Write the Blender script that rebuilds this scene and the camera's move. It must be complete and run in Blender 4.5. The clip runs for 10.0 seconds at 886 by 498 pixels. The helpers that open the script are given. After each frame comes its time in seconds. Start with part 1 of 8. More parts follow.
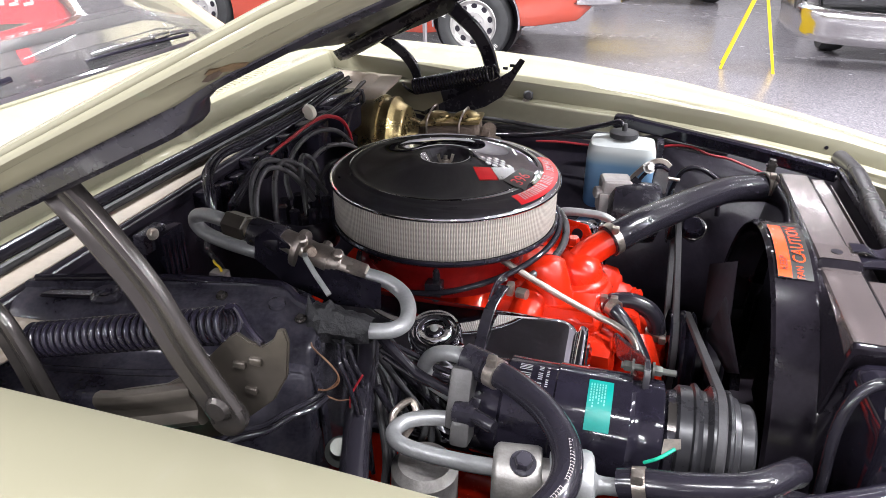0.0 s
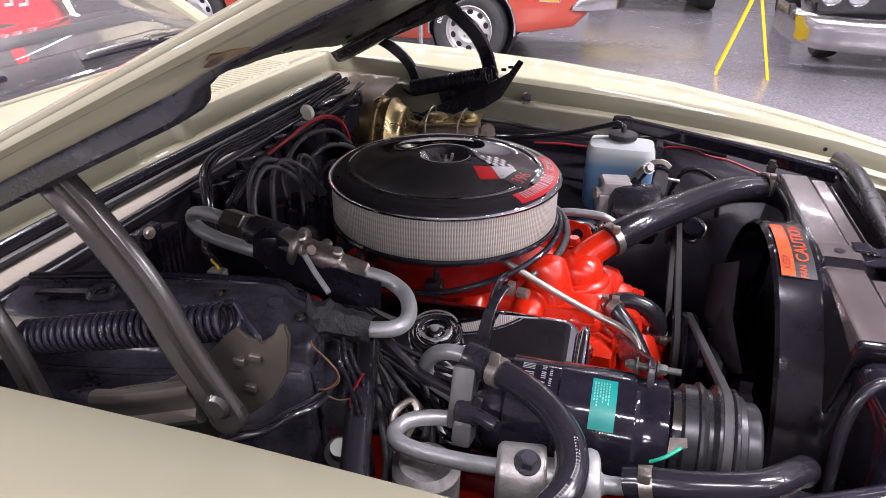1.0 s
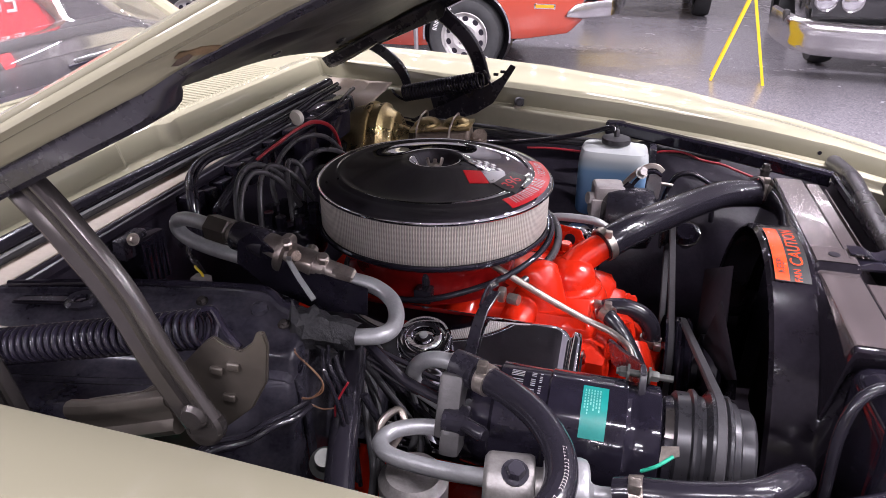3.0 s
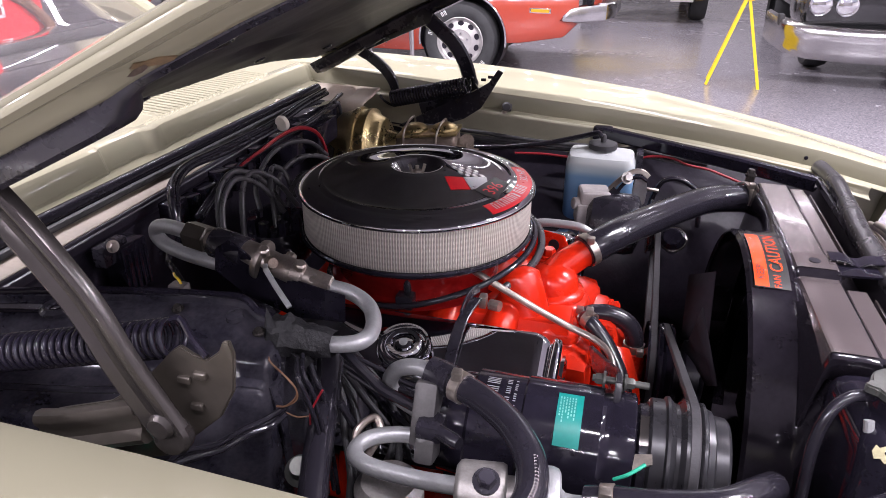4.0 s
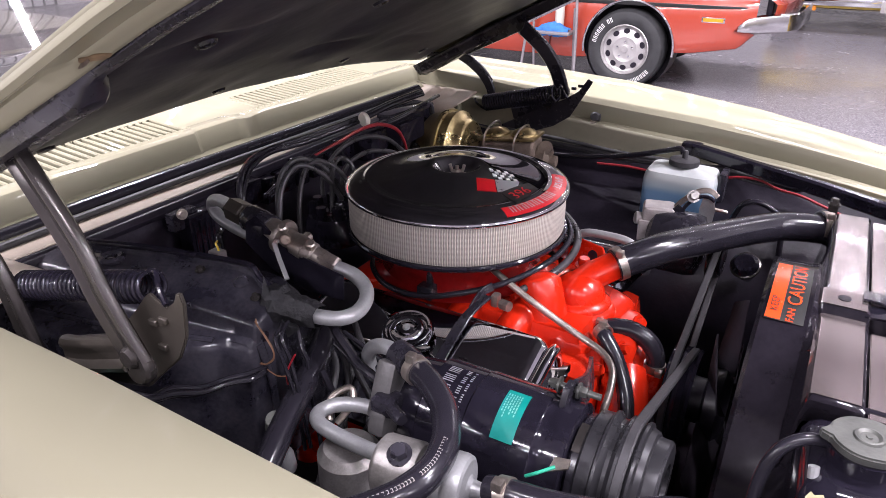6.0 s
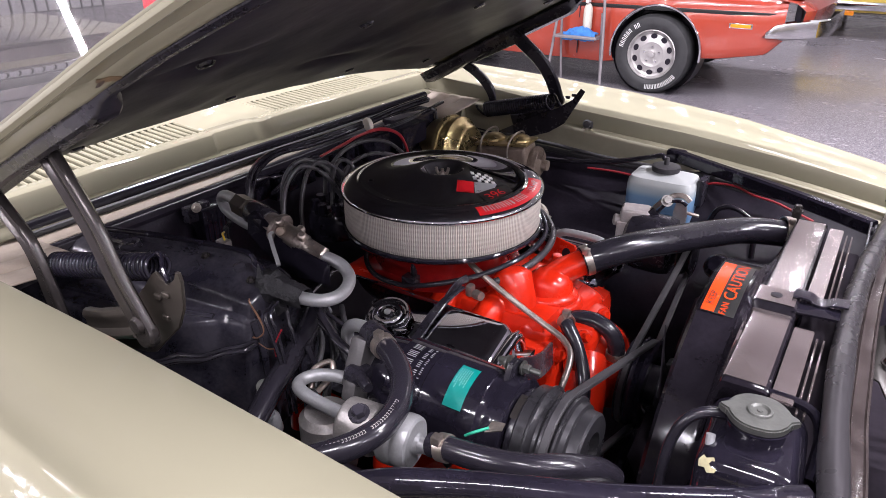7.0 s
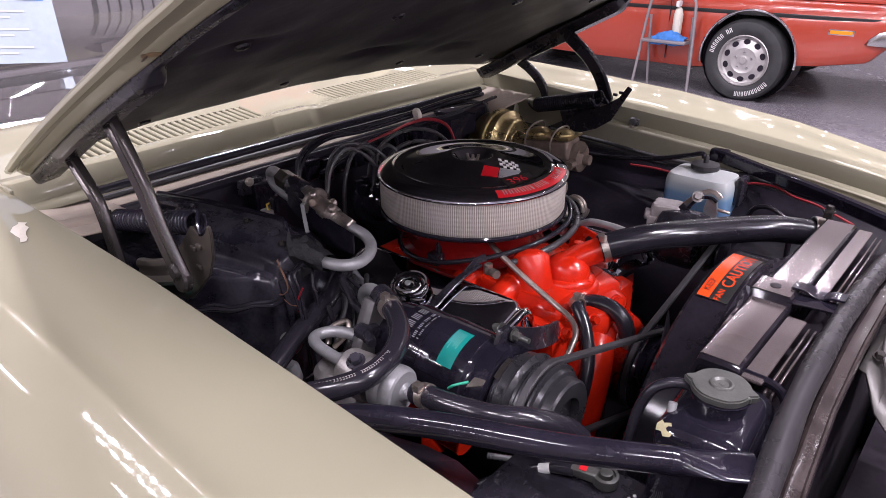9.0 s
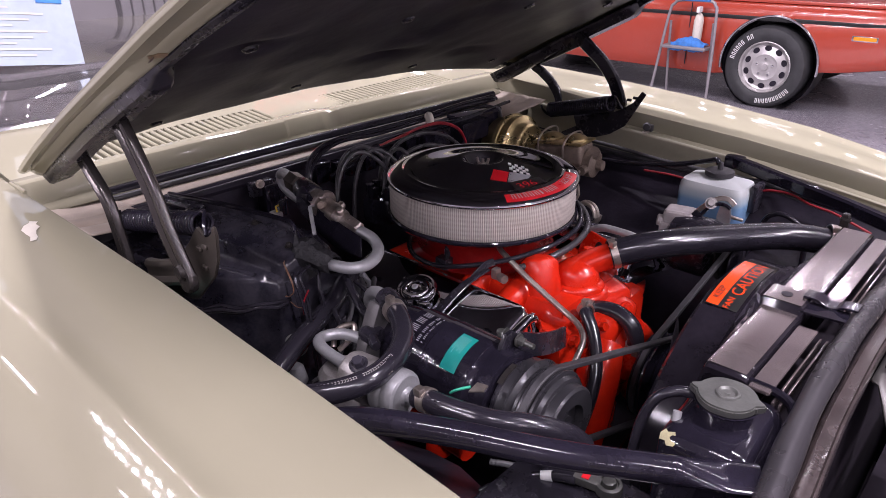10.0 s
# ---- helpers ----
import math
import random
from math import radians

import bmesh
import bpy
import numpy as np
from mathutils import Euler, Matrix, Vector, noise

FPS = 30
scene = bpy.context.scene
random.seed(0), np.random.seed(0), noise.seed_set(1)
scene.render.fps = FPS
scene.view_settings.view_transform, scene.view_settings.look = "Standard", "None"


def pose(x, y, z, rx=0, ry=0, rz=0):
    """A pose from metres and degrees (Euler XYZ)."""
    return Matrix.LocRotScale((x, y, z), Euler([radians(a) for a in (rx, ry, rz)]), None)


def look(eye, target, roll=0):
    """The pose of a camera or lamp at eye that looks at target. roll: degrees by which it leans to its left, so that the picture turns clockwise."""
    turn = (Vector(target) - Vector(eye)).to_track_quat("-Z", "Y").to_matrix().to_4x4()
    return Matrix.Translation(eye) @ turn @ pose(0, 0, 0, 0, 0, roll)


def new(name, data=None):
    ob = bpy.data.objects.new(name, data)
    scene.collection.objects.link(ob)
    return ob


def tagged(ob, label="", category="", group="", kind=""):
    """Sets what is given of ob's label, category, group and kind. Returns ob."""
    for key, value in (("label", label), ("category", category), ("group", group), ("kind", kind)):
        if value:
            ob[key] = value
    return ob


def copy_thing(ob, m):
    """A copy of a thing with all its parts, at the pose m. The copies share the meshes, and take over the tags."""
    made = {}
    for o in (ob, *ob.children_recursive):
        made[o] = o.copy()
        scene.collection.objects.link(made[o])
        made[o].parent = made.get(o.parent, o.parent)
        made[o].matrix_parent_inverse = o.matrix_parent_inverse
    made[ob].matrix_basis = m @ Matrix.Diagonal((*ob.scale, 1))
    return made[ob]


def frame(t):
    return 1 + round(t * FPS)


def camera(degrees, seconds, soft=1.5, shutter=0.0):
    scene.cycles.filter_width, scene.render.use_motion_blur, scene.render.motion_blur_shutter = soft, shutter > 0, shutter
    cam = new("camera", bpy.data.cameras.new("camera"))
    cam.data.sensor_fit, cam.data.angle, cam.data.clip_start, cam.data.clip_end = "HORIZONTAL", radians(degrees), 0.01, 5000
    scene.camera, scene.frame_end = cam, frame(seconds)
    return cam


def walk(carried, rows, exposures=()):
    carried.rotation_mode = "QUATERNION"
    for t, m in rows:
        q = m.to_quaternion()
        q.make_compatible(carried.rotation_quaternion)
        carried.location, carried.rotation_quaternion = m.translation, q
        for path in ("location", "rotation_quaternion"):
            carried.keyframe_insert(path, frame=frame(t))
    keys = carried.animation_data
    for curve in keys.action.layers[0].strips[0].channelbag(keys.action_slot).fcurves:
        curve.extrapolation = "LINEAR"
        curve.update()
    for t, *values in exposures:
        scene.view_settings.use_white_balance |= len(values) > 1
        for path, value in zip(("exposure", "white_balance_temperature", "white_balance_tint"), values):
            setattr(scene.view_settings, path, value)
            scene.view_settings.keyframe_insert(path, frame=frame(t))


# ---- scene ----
cam = camera(66.0, 10.0, 0.5)
PATH = [
    (0, (0.004, -0.024, 1.368), (-0.472, 1.682, 0.44), 0.6),
    (0.5, (-0.003, -0.025, 1.363), (-0.474, 1.688, 0.444), 0.6),
    (1, (-0.004, -0.022, 1.354), (-0.469, 1.697, 0.443), 0.8),
    (1.5, (-0.002, -0.02, 1.353), (-0.464, 1.703, 0.447), 0.7),
    (2, (-0.002, -0.018, 1.35), (-0.463, 1.707, 0.448), 0.7),
    (3.5, (0.014, -0.001, 1.345), (-0.446, 1.731, 0.458), 0.6),
    (4, (0.028, 0.002, 1.349), (-0.431, 1.737, 0.466), 0.6),
    (4.5, (0.047, -0.005, 1.35), (-0.463, 1.718, 0.472), 0.5),
    (5, (0.095, 0.024, 1.345), (-0.558, 1.7, 0.47), 0.6),
    (5.5, (0.162, 0.052, 1.345), (-0.635, 1.665, 0.471), 0.3),
    (6.8, (0.353, -0.01, 1.402), (-0.63, 1.497, 0.529), -0.3),
    (7, (0.371, -0.013, 1.403), (-0.616, 1.492, 0.531), -0.2),
    (7.5, (0.433, -0.017, 1.401), (-0.584, 1.466, 0.528), -0.3),
    (8, (0.481, -0.025, 1.401), (-0.595, 1.417, 0.528), -0.3),
    (8.5, (0.5, -0.032, 1.401), (-0.643, 1.361, 0.534), -0.5),
    (9, (0.512, -0.018, 1.398), (-0.678, 1.339, 0.536), -0.5),
    (9.5, (0.52, -0.009, 1.392), (-0.695, 1.33, 0.537), -0.5),
    (10, (0.522, -0.004, 1.394), (-0.71, 1.323, 0.546), -0.5),
]
walk(cam, [(t, look(eye, target, roll)) for t, eye, target, roll in PATH],
     [(0.0, 0.82, 6520, -2), (0.4, 0.44, 6500, 6), (0.8, 0.38, 6500, 9), (3.5, 0.38, 6450, 11), (5.2, 0.42, 6450, 11), (5.6, 0.48, 6450, 11),
      (7.0, 0.23, 6500, 9), (7.5, 0.13, 6500, 9), (8.5, -0.08, 6500, 12), (9.0, -0.12, 6480, 15), (10.0, -0.15, 6460, 19)])

# ---- world and light ----
world = bpy.data.worlds.new("world")
scene.world = world
world.use_nodes = True
world.node_tree.nodes["Background"].inputs[0].default_value = (0.8, 0.85, 1.0, 1)
world.node_tree.nodes["Background"].inputs[1].default_value = 0.15
CEIL = 4.2
LAMP_WATT = 126


def lamp(x, y, watt, length, width):
    """A downward lamp below its ceiling fixture."""
    data = bpy.data.lights.new("tube_lamp", "AREA")
    data.shape, data.size, data.size_y = "RECTANGLE", length, width
    data.energy, data.color = watt, (0.975, 0.925, 1.015)
    ob = new("tube_lamp", data)
    ob.location = (x, y, CEIL - 0.12)
    return ob


# strip lights in rows, and rows of small square downlights
# the lone strip at (-2.2, 2.6) is added, unseen, to brighten the cowl
STRIPS = [(x, y) for y in (-6.0, -1.0, 1.6, 4.5, 10.2, 14.5) for x in (-9.0, -4.8, -2.2, 0.6, 2.6, 5.4, 9.0) if y != 1.6 or x > 0] + [(-2.2, 2.6)]
SPOTS = [(-4.2 + 0.42 * k, 8.2) for k in range(15)] + [(-4.9 + 0.26 * k + dx, y) for y, dx in ((-3.95, 0.0), (-4.3, 0.13)) for k in range(13)]
for lx, ly in STRIPS:
    lamp(lx, ly, LAMP_WATT * (0.105 if ly > 4 else 0.6 if ly < -2 else 0.52 if ly < 0 else 1.3 if lx < 2 else 1.5), 1.22, 0.05)
for lx, ly in SPOTS:
    lamp(lx, ly, LAMP_WATT * (0.08 if ly > 4 else 0.12), 0.07, 0.07)

# ---- materials ----


def mat(name, color, rough=0.5, metal=0.0, vary=0.12, scale=20.0, bump=0.0, bump_scale=200.0, coat=0.0, rough_vary=0.1, color2=None, spec=0.5):
    m = bpy.data.materials.new(name)
    m.use_nodes = True
    nt = m.node_tree
    bsdf = nt.nodes["Principled BSDF"]
    tc = nt.nodes.new("ShaderNodeTexCoord")
    big = nt.nodes.new("ShaderNodeTexNoise")
    big.inputs["Scale"].default_value, big.inputs["Detail"].default_value = scale, 6
    fine = nt.nodes.new("ShaderNodeTexNoise")
    fine.inputs["Scale"].default_value, fine.inputs["Detail"].default_value = scale * 9, 4
    nt.links.new(tc.outputs["Object"], big.inputs["Vector"])
    nt.links.new(tc.outputs["Object"], fine.inputs["Vector"])
    add = nt.nodes.new("ShaderNodeMath")
    add.operation = "MULTIPLY_ADD"
    add.inputs[1].default_value = 0.4
    nt.links.new(fine.outputs["Fac"], add.inputs[0])
    nt.links.new(big.outputs["Fac"], add.inputs[2])
    ramp = nt.nodes.new("ShaderNodeValToRGB")
    lo = color2 or tuple(c * (1 - vary) for c in color)
    hi = color if color2 else tuple(min(1, c * (1 + vary)) for c in color)
    ramp.color_ramp.elements[0].position, ramp.color_ramp.elements[1].position = 0.5, 0.9
    ramp.color_ramp.elements[0].color, ramp.color_ramp.elements[1].color = (*lo, 1), (*hi, 1)
    nt.links.new(add.outputs[0], ramp.inputs["Fac"])
    nt.links.new(ramp.outputs["Color"], bsdf.inputs["Base Color"])
    rm = nt.nodes.new("ShaderNodeMapRange")
    rm.inputs["From Min"].default_value, rm.inputs["From Max"].default_value = 0.5, 0.9
    rm.inputs["To Min"].default_value, rm.inputs["To Max"].default_value = max(0.02, rough * (1 - rough_vary)), min(1, rough * (1 + rough_vary))
    nt.links.new(add.outputs[0], rm.inputs["Value"])
    nt.links.new(rm.outputs["Result"], bsdf.inputs["Roughness"])
    bsdf.inputs["Metallic"].default_value = metal
    bsdf.inputs["Specular IOR Level"].default_value = spec
    if coat:
        bsdf.inputs["Coat Weight"].default_value, bsdf.inputs["Coat Roughness"].default_value = coat, 0.04
    if bump:
        bn = nt.nodes.new("ShaderNodeTexNoise")
        bn.inputs["Scale"].default_value, bn.inputs["Detail"].default_value = bump_scale, 5
        nt.links.new(tc.outputs["Object"], bn.inputs["Vector"])
        b = nt.nodes.new("ShaderNodeBump")
        b.inputs["Strength"].default_value, b.inputs["Distance"].default_value = bump, 0.004
        nt.links.new(bn.outputs["Fac"], b.inputs["Height"])
        nt.links.new(b.outputs["Normal"], bsdf.inputs["Normal"])
    return m


CREAM = mat("cream_paint", (0.28, 0.263, 0.188), 0.5, vary=0.015, scale=2, coat=1.0, spec=0.0)
CREAM_DULL = mat("cream_paint_dull", (0.285, 0.265, 0.195), 0.5, vary=0.08, scale=9, bump=0.05)
RUBBED = mat("rubbed_brown_paint", (0.17, 0.115, 0.062), 0.5, vary=0.35, scale=120)
GREY_LEDGE = mat("dusty_grey_paint", (0.35, 0.29, 0.235), 0.55, vary=0.12, scale=14, bump=0.08)
BLACK = mat("gloss_black_paint", (0.0120, 0.0104, 0.0170), 0.09, vary=0.3, scale=16, bump=0.010, coat=0.05, spec=0.42)
BLACK_SATIN = mat("satin_black_paint", (0.020, 0.0180, 0.025), 0.26, vary=0.35, scale=14, bump=0.025, rough_vary=0.3)
BLACK_DUSTY = mat("dusty_black_plastic", (0.035, 0.035, 0.038), 0.48, vary=0.5, scale=18, bump=0.18, bump_scale=90, rough_vary=0.3)
DARK = mat("sooty_black", (0.018, 0.0150, 0.0225), 0.34, vary=0.4, scale=12, bump=0.1, spec=0.28)
SHROUD = mat("worn_gloss_black", (0.0125, 0.0105, 0.0145), 0.11, vary=0.3, scale=18, bump=0.035, bump_scale=9, coat=0.0, rough_vary=0.35, spec=0.34)
PORT_GREY = mat("dark_cast_grey", (0.085, 0.080, 0.082), 0.42, metal=0.35, vary=0.2, scale=40, bump=0.1, bump_scale=200)
BUMPER = mat("soft_chrome", (0.55, 0.54, 0.54), 0.2, metal=1.0, vary=0.05, scale=5)
RUBBER = mat("black_rubber", (0.0165, 0.0148, 0.0205), 0.17, vary=0.12, scale=22, bump=0.015, bump_scale=300, rough_vary=0.12)
RUBBER_MATT = mat("matt_rubber", (0.034, 0.032, 0.036), 0.55, vary=0.35, scale=30, bump=0.1)
CASE = mat("dusty_gloss_case", (0.044, 0.041, 0.052), 0.19, color2=(0.013, 0.012, 0.019), scale=22, bump=0.06, bump_scale=25, rough_vary=0.35)
TAPE = mat("cork_tape", (0.0105, 0.0098, 0.0125), 0.62, vary=0.4, scale=60, bump=0.7, bump_scale=160)
PAD = mat("hood_insulation", (0.023, 0.0200, 0.0265), 0.5, vary=0.35, scale=8, bump=0.25, bump_scale=30)
OLIVE = mat("phosphate_steel", (0.088, 0.076, 0.066), 0.30, metal=0.6, vary=0.14, scale=12, bump=0.02)
GREY_ARM = mat("dark_grey_steel", (0.062, 0.055, 0.053), 0.23, metal=0.65, vary=0.10, scale=18, bump=0.02, bump_scale=40, rough_vary=0.15)
RED = mat("engine_orange_paint", (0.60, 0.020, 0.005), 0.22, vary=0.12, scale=16, bump=0.10, bump_scale=40, coat=0.2, rough_vary=0.3)
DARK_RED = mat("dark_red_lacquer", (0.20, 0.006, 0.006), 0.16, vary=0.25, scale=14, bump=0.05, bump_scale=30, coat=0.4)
ALU = mat("dull_aluminium", (0.34, 0.34, 0.35), 0.40, metal=0.45, vary=0.14, scale=40, bump=0.12, bump_scale=250)
CAST_ALU = mat("cast_aluminium", (0.34, 0.32, 0.31), 0.46, metal=0.75, vary=0.25, scale=40, bump=0.08, bump_scale=300)
STEEL = mat("worn_steel", (0.48, 0.42, 0.375), 0.33, metal=0.9, vary=0.25, scale=45, bump=0.12)
CHROME = mat("chrome", (0.72, 0.72, 0.73), 0.06, metal=1.0, vary=0.04, scale=10, rough_vary=0.4)
LID_CHROME = mat("polished_lid_chrome", (0.74, 0.74, 0.77), 0.03, metal=1.0, vary=0.02, scale=10, rough_vary=0.3)
ZINC = mat("yellow_zinc", (0.40, 0.31, 0.15), 0.30, metal=0.9, vary=0.3, scale=18, rough_vary=0.25)
CAST_IRON = mat("brown_cast_iron", (0.20, 0.155, 0.125), 0.5, metal=0.4, vary=0.25, scale=40, bump=0.4, bump_scale=220)
GREY_CASE = mat("grey_plastic_case", (0.50, 0.47, 0.46), 0.5, vary=0.1, scale=30)
# pale metal tone that carries the sheen of gloss black under the ceiling
PLATE = mat("pale_sheen_plate", (0.235, 0.195, 0.195), 0.17, metal=0.75, vary=0.06, scale=9, rough_vary=0.3, coat=0.35, bump=0.06, bump_scale=22)
WIRE = mat("grey_black_wire", (0.045, 0.042, 0.046), 0.32, vary=0.25, scale=40, rough_vary=0.25)
RAIL = mat("graphite_rail", (0.052, 0.048, 0.053), 0.28, metal=0.5, vary=0.1, scale=6, bump=0.004, bump_scale=20, rough_vary=0.2)
CAP_ZINC = mat("dull_zinc", (0.125, 0.127, 0.118), 0.42, metal=0.6, vary=0.18, scale=35, bump=0.12)
# matt near-black that keeps deep parts dark, standing in for their shade
MATT_DARK = mat("matt_dark", (0.022, 0.018, 0.024), 0.85, vary=0.3, scale=12, spec=0.1)
PIPE_STEEL = mat("dull_steel_pipe", (0.36, 0.315, 0.285), 0.38, metal=0.85, vary=0.25, scale=45, bump=0.04)
PULLEY = mat("satin_grey_pulley", (0.028, 0.027, 0.031), 0.30, metal=0.3, vary=0.2, scale=20, rough_vary=0.2)
CHIP_CREAM = mat("yellowed_chip", (0.30, 0.27, 0.15), 0.6, vary=0.3, scale=90, bump=0.2)
STRIP = mat("worn_brown_black", (0.034, 0.026, 0.025), 0.2, vary=0.35, scale=30, rough_vary=0.3, coat=0.3, bump=0.02, bump_scale=40)
LATCH_GREY = mat("grey_phosphate", (0.092, 0.086, 0.082), 0.45, metal=0.4, vary=0.1, scale=30, bump=0.05)
RED_DECAL = mat("red_decal", (0.60, 0.012, 0.02), 0.3, vary=0.06, scale=60)
WHITE = mat("white_print", (0.75, 0.75, 0.74), 0.45, vary=0.06, scale=60)
SILVER = mat("silver_print", (0.5, 0.5, 0.52), 0.3, metal=0.5, vary=0.06, scale=60)
BLACK_PRINT = mat("black_print", (0.012, 0.012, 0.012), 0.4, vary=0.1, scale=60)
ORANGE_STICKER = mat("orange_sticker", (0.85, 0.07, 0.012), 0.25, vary=0.06, scale=60)
LABEL_PRINT = mat("pale_label_print", (0.16, 0.42, 0.38), 0.45, vary=0.1, scale=60)
TEAL = mat("teal_label", (0.0, 0.20, 0.175), 0.4, vary=0.08, scale=60)
RED_WIRE = mat("red_wire", (0.26, 0.010, 0.018), 0.4, vary=0.15, scale=60)
GREEN_WIRE = mat("green_wire", (0.02, 0.32, 0.20), 0.4, vary=0.1, scale=60)
TAN_WIRE = mat("tan_wire", (0.15, 0.070, 0.036), 0.5, vary=0.2, scale=60)
CLIP_WHITE = mat("white_nylon", (0.62, 0.58, 0.50), 0.45, vary=0.06, scale=60)
RED_CAR = mat("burnt_orange_paint", (0.40, 0.052, 0.027), 0.25, vary=0.04, scale=2, coat=1.0)
YELLOW_CAR = mat("yellow_car_paint", (0.60, 0.44, 0.08), 0.25, vary=0.04, scale=2, coat=1.0)
BLACK_CAR = mat("black_car_paint", (0.012, 0.012, 0.013), 0.2, vary=0.1, scale=2, coat=1.0)
TYRE = mat("tyre_rubber", (0.030, 0.030, 0.032), 0.6, vary=0.25, scale=15, bump=0.1)
RIM = mat("silver_rim", (0.52, 0.50, 0.49), 0.34, metal=0.6, vary=0.08, scale=15)
YELLOW_SIGN = mat("yellow_plastic", (0.85, 0.58, 0.02), 0.4, vary=0.05, scale=12)
CLOTH = mat("blue_cloth", (0.05, 0.20, 0.55), 0.85, vary=0.25, scale=25, bump=0.5, bump_scale=120)
MARKER = mat("amber_lens", (0.90, 0.30, 0.02), 0.2, vary=0.1, scale=40)
WALL_DARK = mat("dark_wall_paint", (0.30, 0.28, 0.29), 0.8, vary=0.08, scale=2)
WALL = mat("wall_paint", (0.80, 0.78, 0.79), 0.8, vary=0.06, scale=2)
CEILING = mat("ceiling_paint", (0.46, 0.44, 0.46), 0.9, vary=0.06, scale=2)
WOOD_RED = mat("dark_brown_vinyl", (0.035, 0.020, 0.018), 0.5, vary=0.2, scale=10)
PAPER = mat("paper_sheet", (0.34, 0.40, 0.46), 0.7, vary=0.12, scale=6)


def floor_mat():
    m = mat("speckled_epoxy", (0.25, 0.232, 0.26), 0.22, vary=0.06, scale=1.2, bump=0.05, bump_scale=40, rough_vary=0.35)
    nt = m.node_tree
    bsdf = nt.nodes["Principled BSDF"]
    old = bsdf.inputs["Base Color"].links[0].from_socket
    tc = nt.nodes.new("ShaderNodeTexCoord")
    vor = nt.nodes.new("ShaderNodeTexVoronoi")
    vor.inputs["Scale"].default_value = 140
    nt.links.new(tc.outputs["Object"], vor.inputs["Vector"])
    ramp = nt.nodes.new("ShaderNodeValToRGB")
    ramp.color_ramp.interpolation = "CONSTANT"
    e = ramp.color_ramp.elements
    e[0].position, e[0].color = 0.0, (0.11, 0.105, 0.125, 1)
    e[1].position, e[1].color = 0.25, (0.23, 0.215, 0.24, 1)
    n = e.new(0.62)
    n.color = (0.40, 0.38, 0.41, 1)
    n = e.new(0.86)
    n.color = (0.60, 0.58, 0.60, 1)
    nt.links.new(vor.outputs["Color"], ramp.inputs["Fac"])
    mix = nt.nodes.new("ShaderNodeMix")
    mix.data_type = "RGBA"
    mix.inputs["Factor"].default_value = 0.6
    nt.links.new(old, mix.inputs["A"])
    nt.links.new(ramp.outputs["Color"], mix.inputs["B"])
    nt.links.new(mix.outputs["Result"], bsdf.inputs["Base Color"])
    return m


FLOOR = floor_mat()


def filter_mat():
    """White pleated paper behind a fine wire mesh."""
    m = mat("pleated_paper_mesh", (0.58, 0.525, 0.475), 0.6, vary=0.04, scale=30)
    nt = m.node_tree
    bsdf = nt.nodes["Principled BSDF"]
    old = bsdf.inputs["Base Color"].links[0].from_socket
    uv = nt.nodes.new("ShaderNodeTexCoord")
    sep = nt.nodes.new("ShaderNodeSeparateXYZ")
    nt.links.new(uv.outputs["UV"], sep.inputs[0])

    def wave(sock, freq):
        a = nt.nodes.new("ShaderNodeMath")
        a.operation = "MULTIPLY"
        a.inputs[1].default_value = freq
        nt.links.new(sock, a.inputs[0])
        b = nt.nodes.new("ShaderNodeMath")
        b.operation = "SINE"
        nt.links.new(a.outputs[0], b.inputs[0])
        return b.outputs[0]

    w = nt.nodes.new("ShaderNodeMath")
    w.operation = "ADD"
    nt.links.new(wave(sep.outputs[0], 2 * math.pi * 300), w.inputs[0])
    half_v = nt.nodes.new("ShaderNodeMath")
    half_v.operation = "MULTIPLY"
    half_v.inputs[1].default_value = 0.4
    nt.links.new(wave(sep.outputs[1], 2 * math.pi * 20), half_v.inputs[0])
    nt.links.new(half_v.outputs[0], w.inputs[1])
    ramp = nt.nodes.new("ShaderNodeValToRGB")
    ramp.color_ramp.elements[0].position, ramp.color_ramp.elements[0].color = 0.35, (0, 0, 0, 1)
    ramp.color_ramp.elements[1].position = 0.75
    mr = nt.nodes.new("ShaderNodeMapRange")
    mr.inputs["From Min"].default_value = -1
    nt.links.new(w.outputs[0], mr.inputs["Value"])
    nt.links.new(mr.outputs["Result"], ramp.inputs["Fac"])
    mix = nt.nodes.new("ShaderNodeMix")
    mix.data_type = "RGBA"
    mix.inputs["B"].default_value = (0.33, 0.295, 0.265, 1)
    nt.links.new(ramp.outputs["Color"], mix.inputs["Factor"])
    nt.links.new(old, mix.inputs["A"])
    nt.links.new(mix.outputs["Result"], bsdf.inputs["Base Color"])
    b = nt.nodes.new("ShaderNodeBump")
    b.inputs["Strength"].default_value, b.inputs["Distance"].default_value = 0.6, 0.002
    nt.links.new(mr.outputs["Result"], b.inputs["Height"])
    nt.links.new(b.outputs["Normal"], bsdf.inputs["Normal"])
    return m


FILTER = filter_mat()


def clear_mat(name, color, rough, trans, ior=1.45, alpha=1.0):
    m = bpy.data.materials.new(name)
    m.use_nodes = True
    b = m.node_tree.nodes["Principled BSDF"]
    b.inputs["Base Color"].default_value = (*color, 1)
    b.inputs["Roughness"].default_value, b.inputs["Transmission Weight"].default_value = rough, trans
    b.inputs["IOR"].default_value, b.inputs["Alpha"].default_value = ior, alpha
    return m


